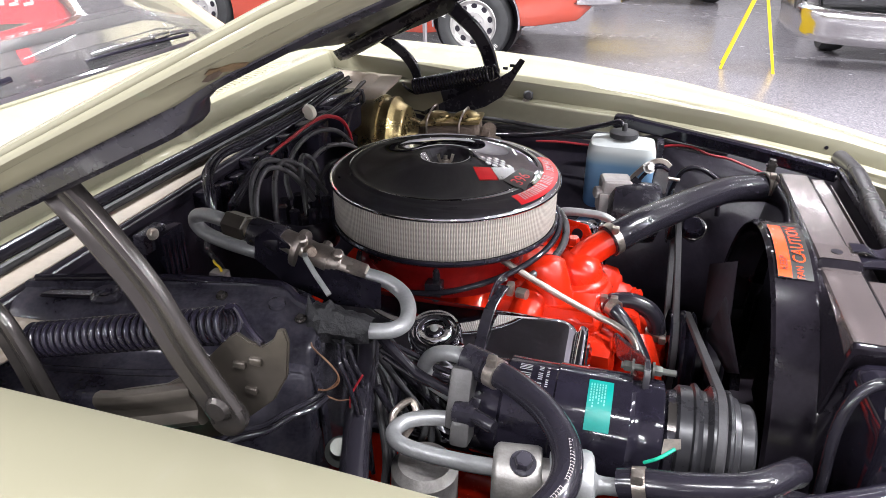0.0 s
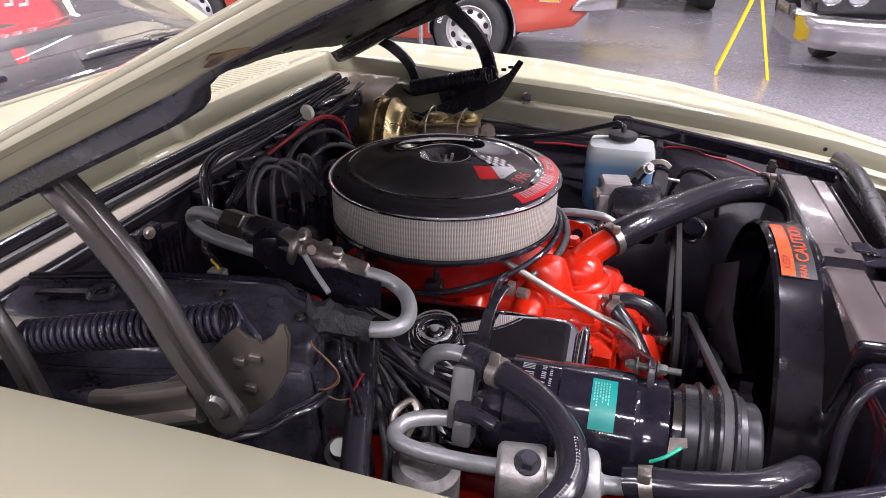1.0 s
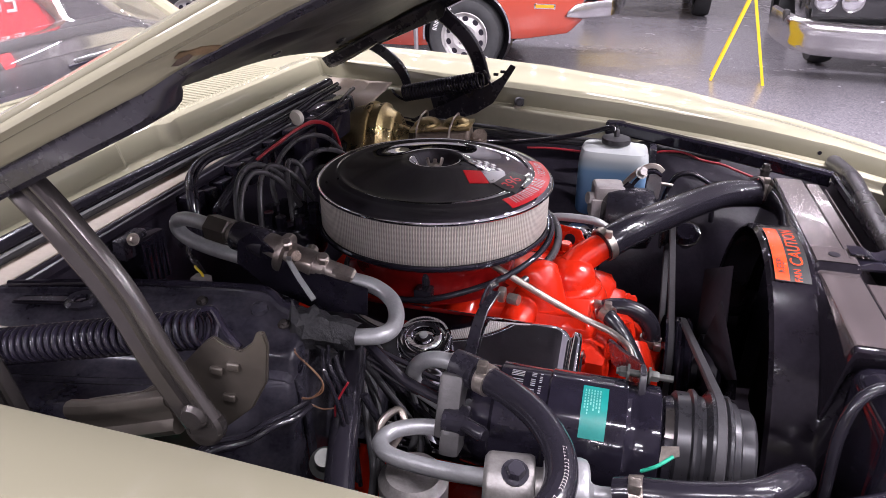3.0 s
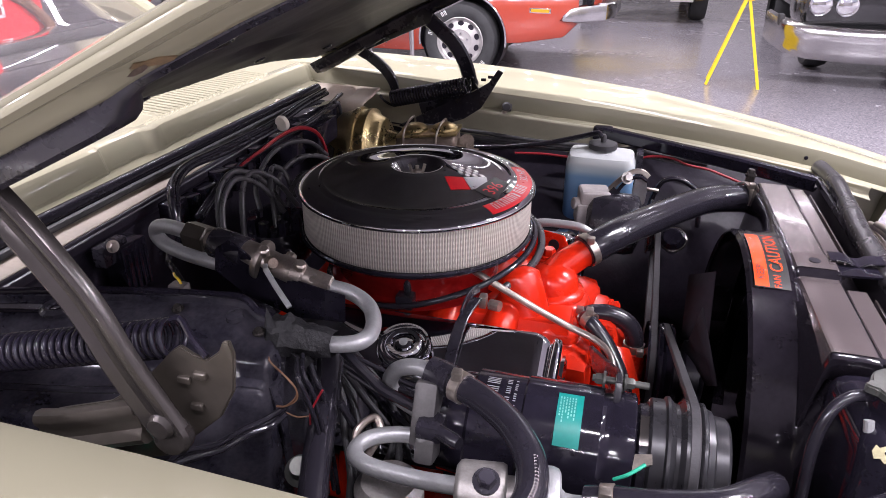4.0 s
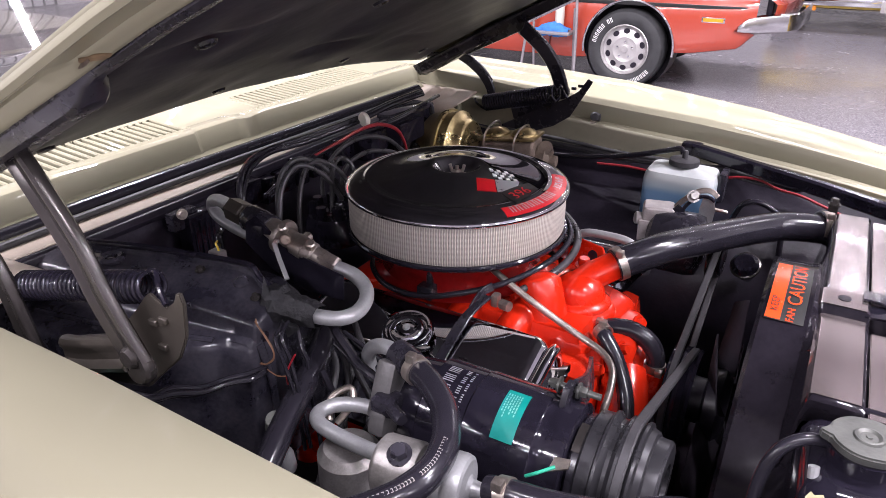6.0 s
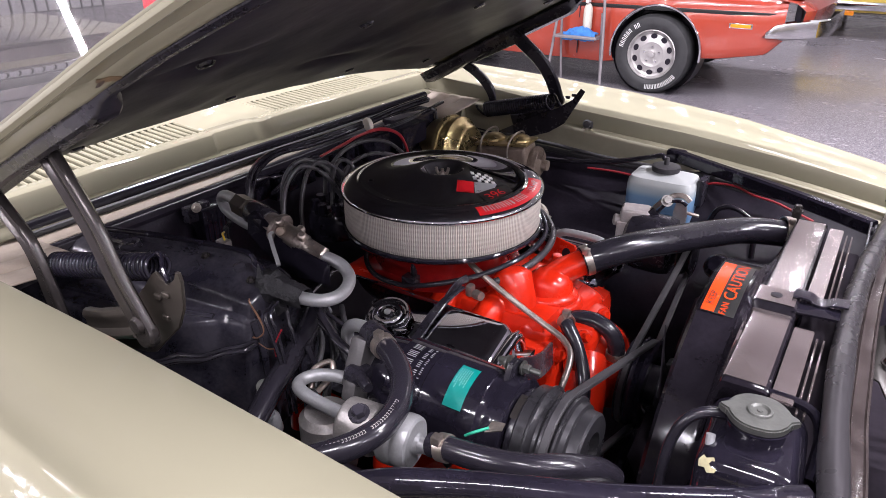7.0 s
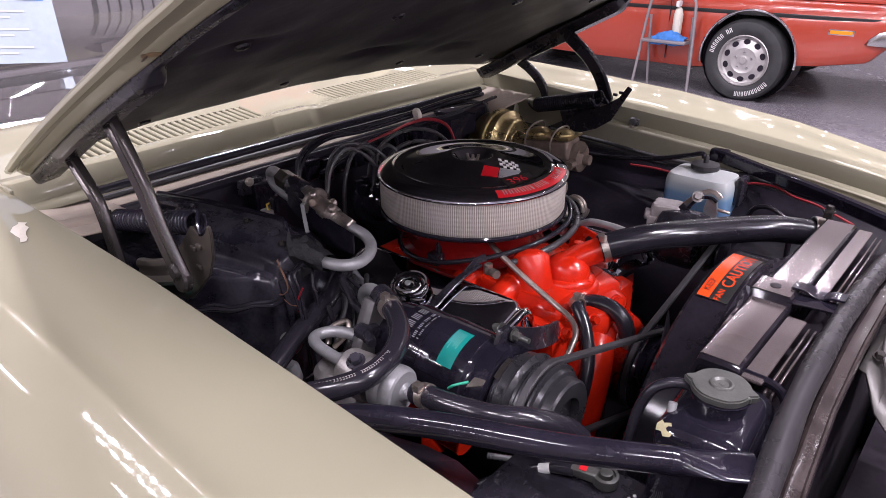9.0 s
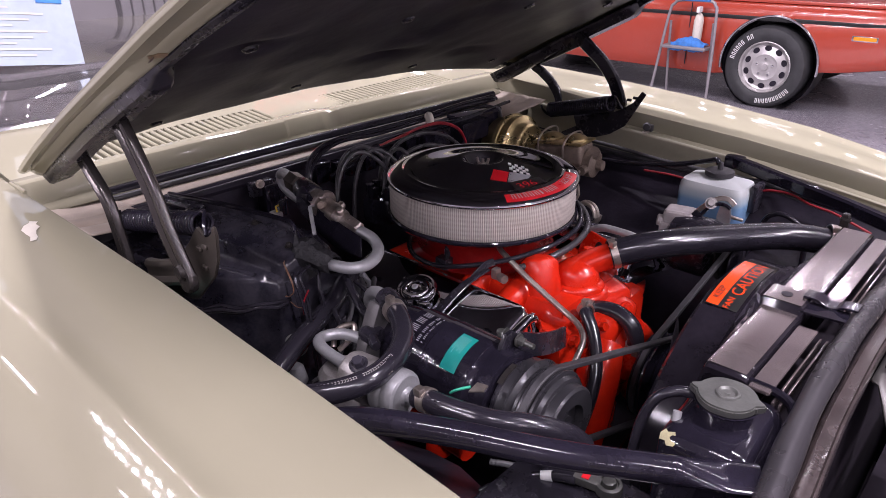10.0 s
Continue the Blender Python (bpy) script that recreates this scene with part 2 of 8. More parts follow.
# small diffuse share veils the glass in place of the reflected ceiling
GLASS = clear_mat("veiled_window_glass", (0.56, 0.54, 0.55), 0.02, 0.965)
LADDER = mat("dull_ladder_steel", (0.27, 0.25, 0.26), 0.45, metal=0.4, vary=0.1, scale=30)
SLAT_WHITE = mat("white_slat_paint", (0.78, 0.78, 0.79), 0.5, vary=0.05, scale=8)
TERMINAL = mat("grey_terminal", (0.30, 0.27, 0.265), 0.5, vary=0.2, scale=60, bump=0.1)
def bottle_mat():
    """Milky plastic that shows blue fluid up to its level."""
    m = mat("fluid_in_milky_plastic", (0.47, 0.49, 0.51), 0.35, vary=0.06, scale=30)
    nt = m.node_tree
    bsdf = nt.nodes["Principled BSDF"]
    old = bsdf.inputs["Base Color"].links[0].from_socket
    tc = nt.nodes.new("ShaderNodeTexCoord")
    sep = nt.nodes.new("ShaderNodeSeparateXYZ")
    nt.links.new(tc.outputs["Object"], sep.inputs[0])
    ramp = nt.nodes.new("ShaderNodeValToRGB")
    mr = nt.nodes.new("ShaderNodeMapRange")
    mr.inputs["From Min"].default_value, mr.inputs["From Max"].default_value = 0.74, 0.90
    nt.links.new(sep.outputs[2], mr.inputs["Value"])
    nt.links.new(mr.outputs["Result"], ramp.inputs["Fac"])
    e = ramp.color_ramp.elements
    e[0].position, e[0].color = 0.0, (0.015, 0.075, 0.22, 1)
    e[1].position, e[1].color = 0.66, (0.13, 0.26, 0.43, 1)
    n = e.new(0.74)
    n.color = (0.34, 0.42, 0.48, 1)
    n = e.new(0.85)
    n.color = (0.48, 0.50, 0.50, 1)
    mix = nt.nodes.new("ShaderNodeMix")
    mix.data_type = "RGBA"
    mix.inputs["Factor"].default_value = 0.93
    nt.links.new(old, mix.inputs["A"])
    nt.links.new(ramp.outputs["Color"], mix.inputs["B"])
    nt.links.new(mix.outputs["Result"], bsdf.inputs["Base Color"])
    bsdf.inputs["Subsurface Weight"].default_value = 0.25
    bsdf.inputs["Subsurface Radius"].default_value = (0.02, 0.02, 0.02)
    return m


BOTTLE_FLUID = bottle_mat()

# ---- mesh tools ----
WORLD_OF = {}
C = 0.955  # the car's centre line


def thing(name, at, label, category, group="", kind=""):
    ob = new(name)
    ob.location, ob.empty_display_size = at, 0.05
    WORLD_OF[ob] = Matrix.Translation(at)
    return tagged(ob, label, category, group, kind)


def mesh_of(name, bm, material, sharp=35):
    bmesh.ops.recalc_face_normals(bm, faces=bm.faces)
    me = bpy.data.meshes.new(name)
    bm.to_mesh(me)
    bm.free()
    me.materials.append(material)
    me.shade_smooth()
    me.set_sharp_from_angle(angle=radians(sharp))
    return me


def part(name, bm, material, parent, label="", sharp=35):
    ob = new(name, bm if isinstance(bm, bpy.types.Mesh) else mesh_of(name, bm, material, sharp))
    ob.parent = parent
    ob.matrix_parent_inverse = WORLD_OF[parent].inverted()
    WORLD_OF[ob] = Matrix.Identity(4)
    return tagged(ob, label)


def solo(name, bm, material, label, category, group="", kind="", sharp=35):
    ob = new(name, mesh_of(name, bm, material, sharp))
    WORLD_OF[ob] = Matrix.Identity(4)
    return tagged(ob, label, category, group, kind)


def thick(ob, t, offset=-1.0):
    s = ob.modifiers.new("thickness", "SOLIDIFY")
    s.thickness, s.offset = t, offset
    return ob


def spline(pts, n=6):
    p = [Vector(q) for q in pts]
    if len(p) == 2:
        return p
    out = []
    for i in range(len(p) - 1):
        a, b, c, d = p[max(i - 1, 0)], p[i], p[i + 1], p[min(i + 2, len(p) - 1)]
        for k in range(n):
            s = k / n
            out.append(0.5 * (2 * b + (c - a) * s + (2 * a - 5 * b + 4 * c - d) * s * s + (3 * b - a - 3 * c + d) * s ** 3))
    return out + [p[-1]]


def sweep(bm, path, radius, seg=12, caps=True, flat=1.0, up=None, twist=0.0):
    """A round or oval bar along a path; radius: a number or a function of 0..1."""
    path = [Vector(q) for q in path]
    rings, n = [], len(path)
    side = None
    for i, p in enumerate(path):
        d = (path[min(i + 1, n - 1)] - path[max(i - 1, 0)]).normalized()
        if up is not None:
            side = d.cross(Vector(up)).normalized()
        elif side is None:
            side = d.orthogonal().normalized()
        else:
            side = (side - d * side.dot(d)).normalized()
        other = d.cross(side)
        r = radius(i / max(1, n - 1)) if callable(radius) else radius
        rings.append([bm.verts.new(p + (side * math.cos(a) + other * math.sin(a) * flat) * r) for a in (2 * math.pi * k / seg + twist for k in range(seg))])
    for a, b in zip(rings, rings[1:]):
        for k in range(seg):
            bm.faces.new((a[k], a[(k + 1) % seg], b[(k + 1) % seg], b[k]))
    if caps:
        bm.faces.new(rings[0][::-1])
        bm.faces.new(rings[-1])
    return bm


def hose(pts, radius, seg=14, n=6, **kw):
    return sweep(bmesh.new(), spline(pts, n), radius, seg, **kw)


def strap(bm, path, width, depth, up):
    """A flat bar of rectangular section along a path; up: the direction of its depth."""
    path = [Vector(q) for q in path]
    rings, n = [], len(path)
    for i, p in enumerate(path):
        d = (path[min(i + 1, n - 1)] - path[max(i - 1, 0)]).normalized()
        s = d.cross(Vector(up)).normalized()
        u = s.cross(d)
        c = min(width, depth) * 0.2
        w, h = width / 2, depth / 2
        rings.append([bm.verts.new(p + s * a + u * b) for a, b in ((w - c, h), (w, h - c), (w, -h + c), (w - c, -h), (-w + c, -h), (-w, -h + c), (-w, h - c), (-w + c, h))])
    for a, b in zip(rings, rings[1:]):
        for k in range(8):
            bm.faces.new((a[k], a[(k + 1) % 8], b[(k + 1) % 8], b[k]))
    bm.faces.new(rings[0][::-1])
    bm.faces.new(rings[-1])
    return bm


def channel(bm, path, width, depth, up):
    """A pressed bar with rolled edges and a shallow trough along its upper side."""
    path = [Vector(q) for q in path]
    w, h = width / 2, depth / 2
    prof = [(-0.8 * w, -h), (-w, -0.5 * h), (-w, 0.3 * h), (-0.86 * w, 0.8 * h), (-0.62 * w, h), (-0.42 * w, 0.9 * h), (-0.2 * w, 0.45 * h), (0.25 * w, 0.35 * h), (0.5 * w, 0.75 * h), (0.7 * w, 0.95 * h), (0.9 * w, 0.7 * h), (w, 0.2 * h), (w, -0.5 * h), (0.8 * w, -h)]
    rings, n = [], len(path)
    for i, p in enumerate(path):
        d = (path[min(i + 1, n - 1)] - path[max(i - 1, 0)]).normalized()
        s = d.cross(Vector(up)).normalized()
        u = s.cross(d)
        rings.append([bm.verts.new(p + s * a + u * b) for a, b in prof])
    m = len(prof)
    for a, b in zip(rings, rings[1:]):
        for k in range(m):
            bm.faces.new((a[k], a[(k + 1) % m], b[(k + 1) % m], b[k]))
    bm.faces.new(rings[0][::-1])
    bm.faces.new(rings[-1])
    return bm


def lathe(bm, prof, at, axis=(0, 0, 1), seg=40, uv=False):
    """Turns a profile of (radius, height) about an axis through at."""
    q = Vector((0, 0, 1)).rotation_difference(Vector(axis).normalized())
    at = Vector(at)
    rings = []
    for r, h in prof:
        if r < 1e-6:
            rings.append([bm.verts.new(at + q @ Vector((0, 0, h)))])
        else:
            rings.append([bm.verts.new(at + q @ Vector((r * math.cos(a), r * math.sin(a), h))) for a in (2 * math.pi * k / seg for k in range(seg))])
    lay = bm.loops.layers.uv.new() if uv else None
    for i, (a, b) in enumerate(zip(rings, rings[1:])):
        for k in range(seg):
            j = (k + 1) % seg
            vs = [a[k % len(a)], a[j % len(a)], b[j % len(b)], b[k % len(b)]]
            vs = list(dict.fromkeys(vs))
            if len(vs) > 2:
                f = bm.faces.new(vs)
                if lay and len(vs) == 4:
                    for lp, (u, v) in zip(f.loops, ((k, i), (k + 1, i), (k + 1, i + 1), (k, i + 1))):
                        lp[lay].uv = (u / seg, v / (len(rings) - 1))
    return bm


def rbox(bm, centre, size, bevel=0.004, turn=(0, 0, 0), seg=2):
    tmp = bmesh.new()
    bmesh.ops.create_cube(tmp, size=1.0)
    for v in tmp.verts:
        v.co = Vector((v.co.x * size[0], v.co.y * size[1], v.co.z * size[2]))
    if bevel:
        bmesh.ops.bevel(tmp, geom=tmp.edges[:], offset=min(bevel, min(size) * 0.45), segments=seg, affect="EDGES", profile=0.6)
    m = pose(*centre, *turn)
    vs = {v: bm.verts.new(m @ v.co) for v in tmp.verts}
    for f in tmp.faces:
        bm.faces.new([vs[v] for v in f.verts])
    tmp.free()
    return bm


def box(*a, **k):
    return rbox(bmesh.new(), *a, **k)


def turned(*a, **k):
    return lathe(bmesh.new(), *a, **k)


def sheet(rows, closed=False):
    """A surface through rows of points."""
    bm = bmesh.new()
    vs = [[bm.verts.new(p) for p in row] for row in rows]
    for a, b in zip(vs, vs[1:]):
        for k in range(len(a) if closed else len(a) - 1):
            bm.faces.new((a[k], a[(k + 1) % len(a)], b[(k + 1) % len(a)], b[k]))
    return bm


def prism(outline, h, place, bevel=0.0):
    """A flat plate: an outline in x, y pulled up by h and put at the pose place."""
    tmp = bmesh.new()
    f = tmp.faces.new([tmp.verts.new((x, y, 0)) for x, y in outline])
    r = bmesh.ops.extrude_face_region(tmp, geom=[f])
    bmesh.ops.translate(tmp, vec=(0, 0, h), verts=[v for v in r["geom"] if isinstance(v, bmesh.types.BMVert)])
    if bevel:
        bmesh.ops.recalc_face_normals(tmp, faces=tmp.faces)
        bmesh.ops.bevel(tmp, geom=tmp.edges[:], offset=bevel, segments=2, affect="EDGES")
    tmp.transform(place)
    return tmp


def hexbolt(bm, at, axis, r=0.008, h=0.006, washer=True):
    q = Vector(axis).normalized()
    if washer:
        lathe(bm, [(0, 0), (r * 1.5, 0), (r * 1.5, h * 0.25), (0, h * 0.25)], at, q, 16)
    lathe(bm, [(0, h * 0.25), (r * 1.05, h * 0.25), (r * 1.05, h * 0.9), (r * 0.9, h * 1.1), (0, h * 1.1)], at, q, 6)
    return bm


def letters(text, size):
    """The built-in font's letters as a flat mesh, x along the line, centred."""
    cu = bpy.data.curves.new("letters", "FONT")
    cu.body, cu.size, cu.align_x, cu.align_y, cu.resolution_u = text, size, "CENTER", "CENTER", 3
    ob = new("letters", cu)
    bpy.context.view_layer.update()
    me = bpy.data.meshes.new_from_object(ob.evaluated_get(bpy.context.evaluated_depsgraph_get()))
    bpy.data.objects.remove(ob)
    bpy.data.curves.remove(cu)
    bm = bmesh.new()
    bm.from_mesh(me)
    bpy.data.meshes.remove(me)
    return bm


def frame_of(o, xdir, ydir):
    """A matrix with its origin at o, x along xdir and y near ydir."""
    x = Vector(xdir).normalized()
    z = x.cross(Vector(ydir)).normalized()
    y = z.cross(x)
    m = Matrix((x, y, z)).transposed().to_4x4()
    m.translation = o
    return m


def clamp_band(parent, at, axis, r, name="hose_clamp"):
    bm = turned([(r - 0.002, -0.006), (r + 0.0012, -0.006), (r + 0.0012, 0.006), (r - 0.002, 0.006), (r - 0.002, -0.006)], at, axis, 28)
    a = Vector(axis).normalized()
    s = a.cross(Vector((0.3, -0.5, 1))).normalized()
    rbox(bm, Vector(at) + a.cross(s) * -(r + 0.004), (0.011, 0.011, 0.011), 0.002)
    return part(name, bm, STEEL, parent, "bright steel worm-drive clamp")

# ---- showroom ----
solo("floor", box((0, 5.0, -0.05), (24, 26, 0.1), 0), FLOOR, "grey speckled epoxy showroom floor with a soft sheen", "floor", kind="structure")
solo("ceiling", box((0, 5.0, CEIL + 0.05), (24, 26, 0.1), 0), CEILING, "pale grey painted showroom ceiling", "ceiling", kind="structure")
solo("wall_north", box((0, 18.0, CEIL / 2), (24, 0.15, CEIL), 0), WALL, "grey painted showroom wall", "wall", kind="structure")
solo("wall_south", box((0, -8.0, CEIL / 2), (24, 0.15, CEIL), 0), WALL_DARK, "dark grey painted showroom wall", "wall", kind="structure")
solo("wall_west", box((-12.0, 5.0, CEIL / 2), (0.15, 26, CEIL), 0), WALL, "grey painted showroom wall", "wall", kind="structure")
solo("wall_east", box((12.0, 5.0, CEIL / 2), (0.15, 26, CEIL), 0), WALL, "grey painted showroom wall", "wall", kind="structure")

lf = thing("strip_light", (*STRIPS[0], CEIL), "white strip light fixture on the ceiling", "light", "strip lights")
part("housing", box((*STRIPS[0], CEIL - 0.05), (1.3, 0.12, 0.10), 0.01), WHITE, lf)
for lx, ly in STRIPS[1:]:
    copy_thing(lf, Matrix.Translation((lx, ly, CEIL)))
df = thing("downlight", (*SPOTS[0], CEIL), "small white square downlight on the ceiling", "light", "downlights")
part("housing", box((*SPOTS[0], CEIL - 0.05), (0.13, 0.13, 0.10), 0.01), WHITE, df)
for lx, ly in SPOTS[1:]:
    copy_thing(df, Matrix.Translation((lx, ly, CEIL)))

sd = thing("slatted_door", (-11.88, 6.3, 0.0), "white door of upright slats in the showroom wall", "door")
part("backing", box((-11.91, 6.4, 1.3), (0.03, 2.3, 2.6), 0.004), DARK, sd)
for k in range(11):
    part("slat", box((-11.87, 5.40 + 0.20 * k, 1.3), (0.03, 0.155, 2.56), 0.006), SLAT_WHITE, sd)

# ---- the car: body panels ----
car = thing("car", (-0.9, C, 0.0), "cream vintage muscle car with its hood propped open", "car")
XS = [-1.9, -1.5, -1.2, -1.0, -0.85, -0.75, -0.65, -0.5, -0.4, -0.3, -0.2, -0.1, 0.0, 0.1, 0.2, 0.3, 0.38, 0.45, 0.5, 0.55, 0.6, 0.66]


def half(x):
    return float(np.interp(x, [-1.9, -0.75, -0.5, -0.3, 0.0, 0.25, 0.45, 0.66], [0.655, 0.65, 0.637, 0.625, 0.62, 0.612, 0.60, 0.585]))


def edge_z(x):
    return float(np.interp(x, [-1.9, -0.75, -0.5, -0.3, 0.0, 0.25, 0.45, 0.66], [1.02, 1.007, 0.992, 0.976, 0.957, 0.933, 0.905, 0.862]))


def crease_z(x):
    return float(np.interp(x, [-1.9, -0.7, -0.45, -0.2, 0.1, 0.39, 0.56, 0.66], [1.02, 1.006, 1.0, 0.987, 0.956, 0.904, 0.866, 0.84]))


def fender_section(x, lift=0.0):
    z, zc = edge_z(x), crease_z(x) + lift
    return [(-0.016, z - 0.043), (-0.006, z - 0.041), (-0.001, z - 0.038), (0.0, z - 0.005), (0.0012, z - 0.0016), (0.005, z),
            (0.05, z + 0.45 * (zc - z) + 0.004), (0.095, z + 0.75 * (zc - z) + 0.002), (0.128, zc - 0.0045), (0.148, zc - 0.0025), (0.157, zc), (0.161, zc + 0.0005), (0.1645, zc - 0.0006), (0.170, zc - 0.005), (0.185, zc - 0.016),
            (0.225, zc - 0.052), (0.265, zc - 0.110), (0.295, zc - 0.190), (0.328, zc - 0.30), (0.325, zc - 0.45), (0.30, zc - 0.62)]


def fender(side):
    rows = [[(x, C + side * (half(x) + o), z) for o, z in fender_section(x, 0.010 if side > 0 else 0.0)] for x in XS]
    x = XS[-1]
    rows.append([(x + 0.012, C + side * (half(x) + o * 0.98), z - 0.012) for o, z in fender_section(x, 0.010 if side > 0 else 0.0)])
    rows.append([(x + 0.014, C + side * (half(x) + o * 0.9), z - 0.06) for o, z in fender_section(x, 0.010 if side > 0 else 0.0)])
    return sheet(rows)


thick(part("fender", fender(-1), CREAM, car, "glossy cream fender"), 0.0025)
far_f = thick(part("fender", fender(1), CREAM, car, "glossy cream fender"), 0.0025)


def fender_z(x, y):
    """Height of the near fender's top."""
    sec = [(o, z) for o, z in fender_section(x) if 0.004 < o < 0.24]
    return float(np.interp(C - y - half(x), [o for o, _ in sec], [z for _, z in sec]))


chip = [(-0.538 + (x + 0.538) * 0.85, 0.257 + (y - 0.257) * 0.85) for x, y in ((-0.5466, 0.2445), (-0.556, 0.250), (-0.563, 0.254), (-0.570, 0.2655), (-0.5777, 0.2679), (-0.5709, 0.2796), (-0.560, 0.272), (-0.5449, 0.2736), (-0.530, 0.263), (-0.516, 0.258), (-0.502, 0.2555), (-0.4902, 0.2490), (-0.4918, 0.2401), (-0.508, 0.246), (-0.5249, 0.2447))]
bm = bmesh.new()
mid = bm.verts.new((-0.538, 0.257, fender_z(-0.538, 0.257) + 0.0022))
ring = [bm.verts.new((x, y, fender_z(x, y) + 0.0014)) for x, y in chip]
for a, b in zip(ring, ring[1:] + ring[:1]):
    bm.faces.new((a, b, mid))
part("chip", bm, CLIP_WHITE, car, "chipped white paint spot")


def inner_panel(side):
    """Cream gutter below the flange, folding down to the wheel housing."""
    rows = []
    for x in XS[4:-2]:
        z, h = edge_z(x) - 0.043, half(x)
        k = float(np.interp(x, [-0.05, 0.06], [1.0, 0.35]))
        rows.append([(x, C + side * (h - o), zz) for o, zz in ((0.0155, z), (0.017, z - 0.008 * k), (0.012, z - 0.030 * k), (0.014, z - 0.052 * k), (0.024, z - 0.066 * k), (0.034, z - 0.066 * k - 0.045 * math.exp(-((x + 0.22) / 0.2) ** 2)))])
    return sheet(rows)


for s in (-1, 1):
    thick(part("inner_flange", inner_panel(s), CREAM_DULL, car, "dull cream inner fender flange"), 0.002)


def liner(side):
    rows = []
    for x in np.linspace(-0.66, 0.5, 20):
        z = edge_z(x) - 0.043 - 0.066 * float(np.interp(x, [-0.05, 0.06], [1.0, 0.35]))
        bulge = 0.10 * math.exp(-((x + 0.05) / 0.35) ** 2)
        rows.append([(x, C + side * (half(x) - o), zz) for o, zz in ((0.026, z), (0.038, z - 0.02), (0.055 + bulge * 0.3, z - 0.06), (0.10 + bulge * 0.8, z - 0.12), (0.13 + bulge, z - 0.22), (0.14 + bulge, z - 0.45))])
    return sheet(rows)


for s in (-1, 1):
    thick(part("wheel_housing", liner(s), DARK, car, "black inner wheel housing"), 0.003)
for sx in (-0.24,):
    part("fender_bolt", hexbolt(bmesh.new(), (sx, C + half(sx) - 0.010, edge_z(sx) - 0.0425), (0, -0.1, 1), 0.006, 0.006), STEEL, car)
bm = turned([(0, 0), (0.0042, 0), (0.0042, 0.0015), (0, 0.0015)], (0.42, C + half(0.42) - 0.0005, 0.886), (0, -1, 0), 14)
part("drain_hole", bm, DARK, car)
bm = bmesh.new()
lathe(bm, [(0, 0), (0.010, 0), (0.011, 0.004), (0.008, 0.010), (0, 0.011)], (-0.235, C + half(-0.235) - 0.016, 0.946), (0.2, -1, 0.1), 18)
rbox(bm, (-0.235, C + half(-0.235) - 0.008, 0.942), (0.022, 0.012, 0.018), 0.004)
part("hood_bumper", bm, RUBBER_MATT, car, "black rubber hood bumper")


# cowl: ledges, front face and top, with two louvred fields
def cowl_bump(y):
    u = y - C
    return -0.008 * (0.5 + 0.5 * math.tanh((u + 0.085) * 220)) * (0.5 - 0.5 * math.tanh((u - 0.025) * 220)) + 0.007 * math.exp(-((u - 0.045) / 0.018) ** 2)


def cowl_x(y):
    return -0.754 - 0.016 * (1 - ((y - C) / 0.65) ** 2) + cowl_bump(y)


YS = sorted(list(np.linspace(C - 0.648, C + 0.648, 61)) + [C - 0.085 + k * 0.0035 for k in range(-3, 4)] + [C + 0.025 + k * 0.0035 for k in range(-3, 4)] + [C + 0.045 + k * 0.006 for k in range(0, 5)])
FIELDS = ((C - 0.535, C - 0.095), (C + 0.10, C + 0.50))


def in_field(y):
    return any(a <= y <= b for a, b in FIELDS)


front_rows = []
for y in YS:
    cx = cowl_x(y)
    front_rows.append([(-0.708, y, 0.962), (-0.730, y, 0.966), (cx + 0.014, y, 0.9675), (cx + 0.011, y, 0.971), (cx + 0.003, y, 1.000), (cx, y, 1.005), (cx - 0.006, y, 1.008), (cx - 0.026, y, 1.0095)])
thick(part("cowl_panel", sheet(front_rows), CREAM, car, "cream painted cowl panel under the windshield", sharp=24), 0.002)
bm = bmesh.new()
for a, b in zip(YS, YS[1:]):
    if not in_field((a + b) / 2):
        bm.faces.new([bm.verts.new(p) for p in ((cowl_x(a) - 0.026, a, 1.0095), (cowl_x(b) - 0.026, b, 1.0095), (cowl_x(b) - 0.115, b, 1.016), (cowl_x(a) - 0.115, a, 1.016))])
    bm.faces.new([bm.verts.new(p) for p in ((cowl_x(a) - 0.115, a, 1.016), (cowl_x(b) - 0.115, b, 1.016), (-1.06, b, 1.024), (-1.06, a, 1.024))])
bmesh.ops.remove_doubles(bm, verts=bm.verts, dist=0.0005)
part("cowl_top", bm, CREAM, car, "cream painted cowl top")
part("cowl_well", box((-0.85, C, 0.955), (0.11, 1.2, 0.01), 0), MATT_DARK, car)
SLAT = 0.0158
slat_bm = box((0, 0, 0), (0.098, 0.0075, 0.010), 0.002, seg=1)
slat_me = mesh_of("slat", slat_bm, CREAM)
for a, b in FIELDS:
    k = 0
    while a + k * SLAT < b + 0.003:
        y = a + k * SLAT
        ob = part("slat", slat_me, CREAM, car)
        ob.location = (cowl_x(y) - 0.071, y, 1.0085)
        ob.rotation_euler = (0, radians(4.2), 0)
        k += 1
part("cowl_seal", hose([(-0.722, C - 0.525, 0.962), (-0.718, C - 0.3, 0.966), (-0.710, C, 0.967), (-0.702, C + 0.3, 0.967), (-0.691, C + 0.56, 0.968)], 0.0115, 12), RUBBER, car, "black rubber cowl seal")
part("cowl_seal_lip", hose([(-0.708, C - 0.525, 0.955), (-0.703, C - 0.25, 0.958), (-0.694, C, 0.960), (-0.678, C + 0.56, 0.960)], 0.006, 8), RUBBER_MATT, car)
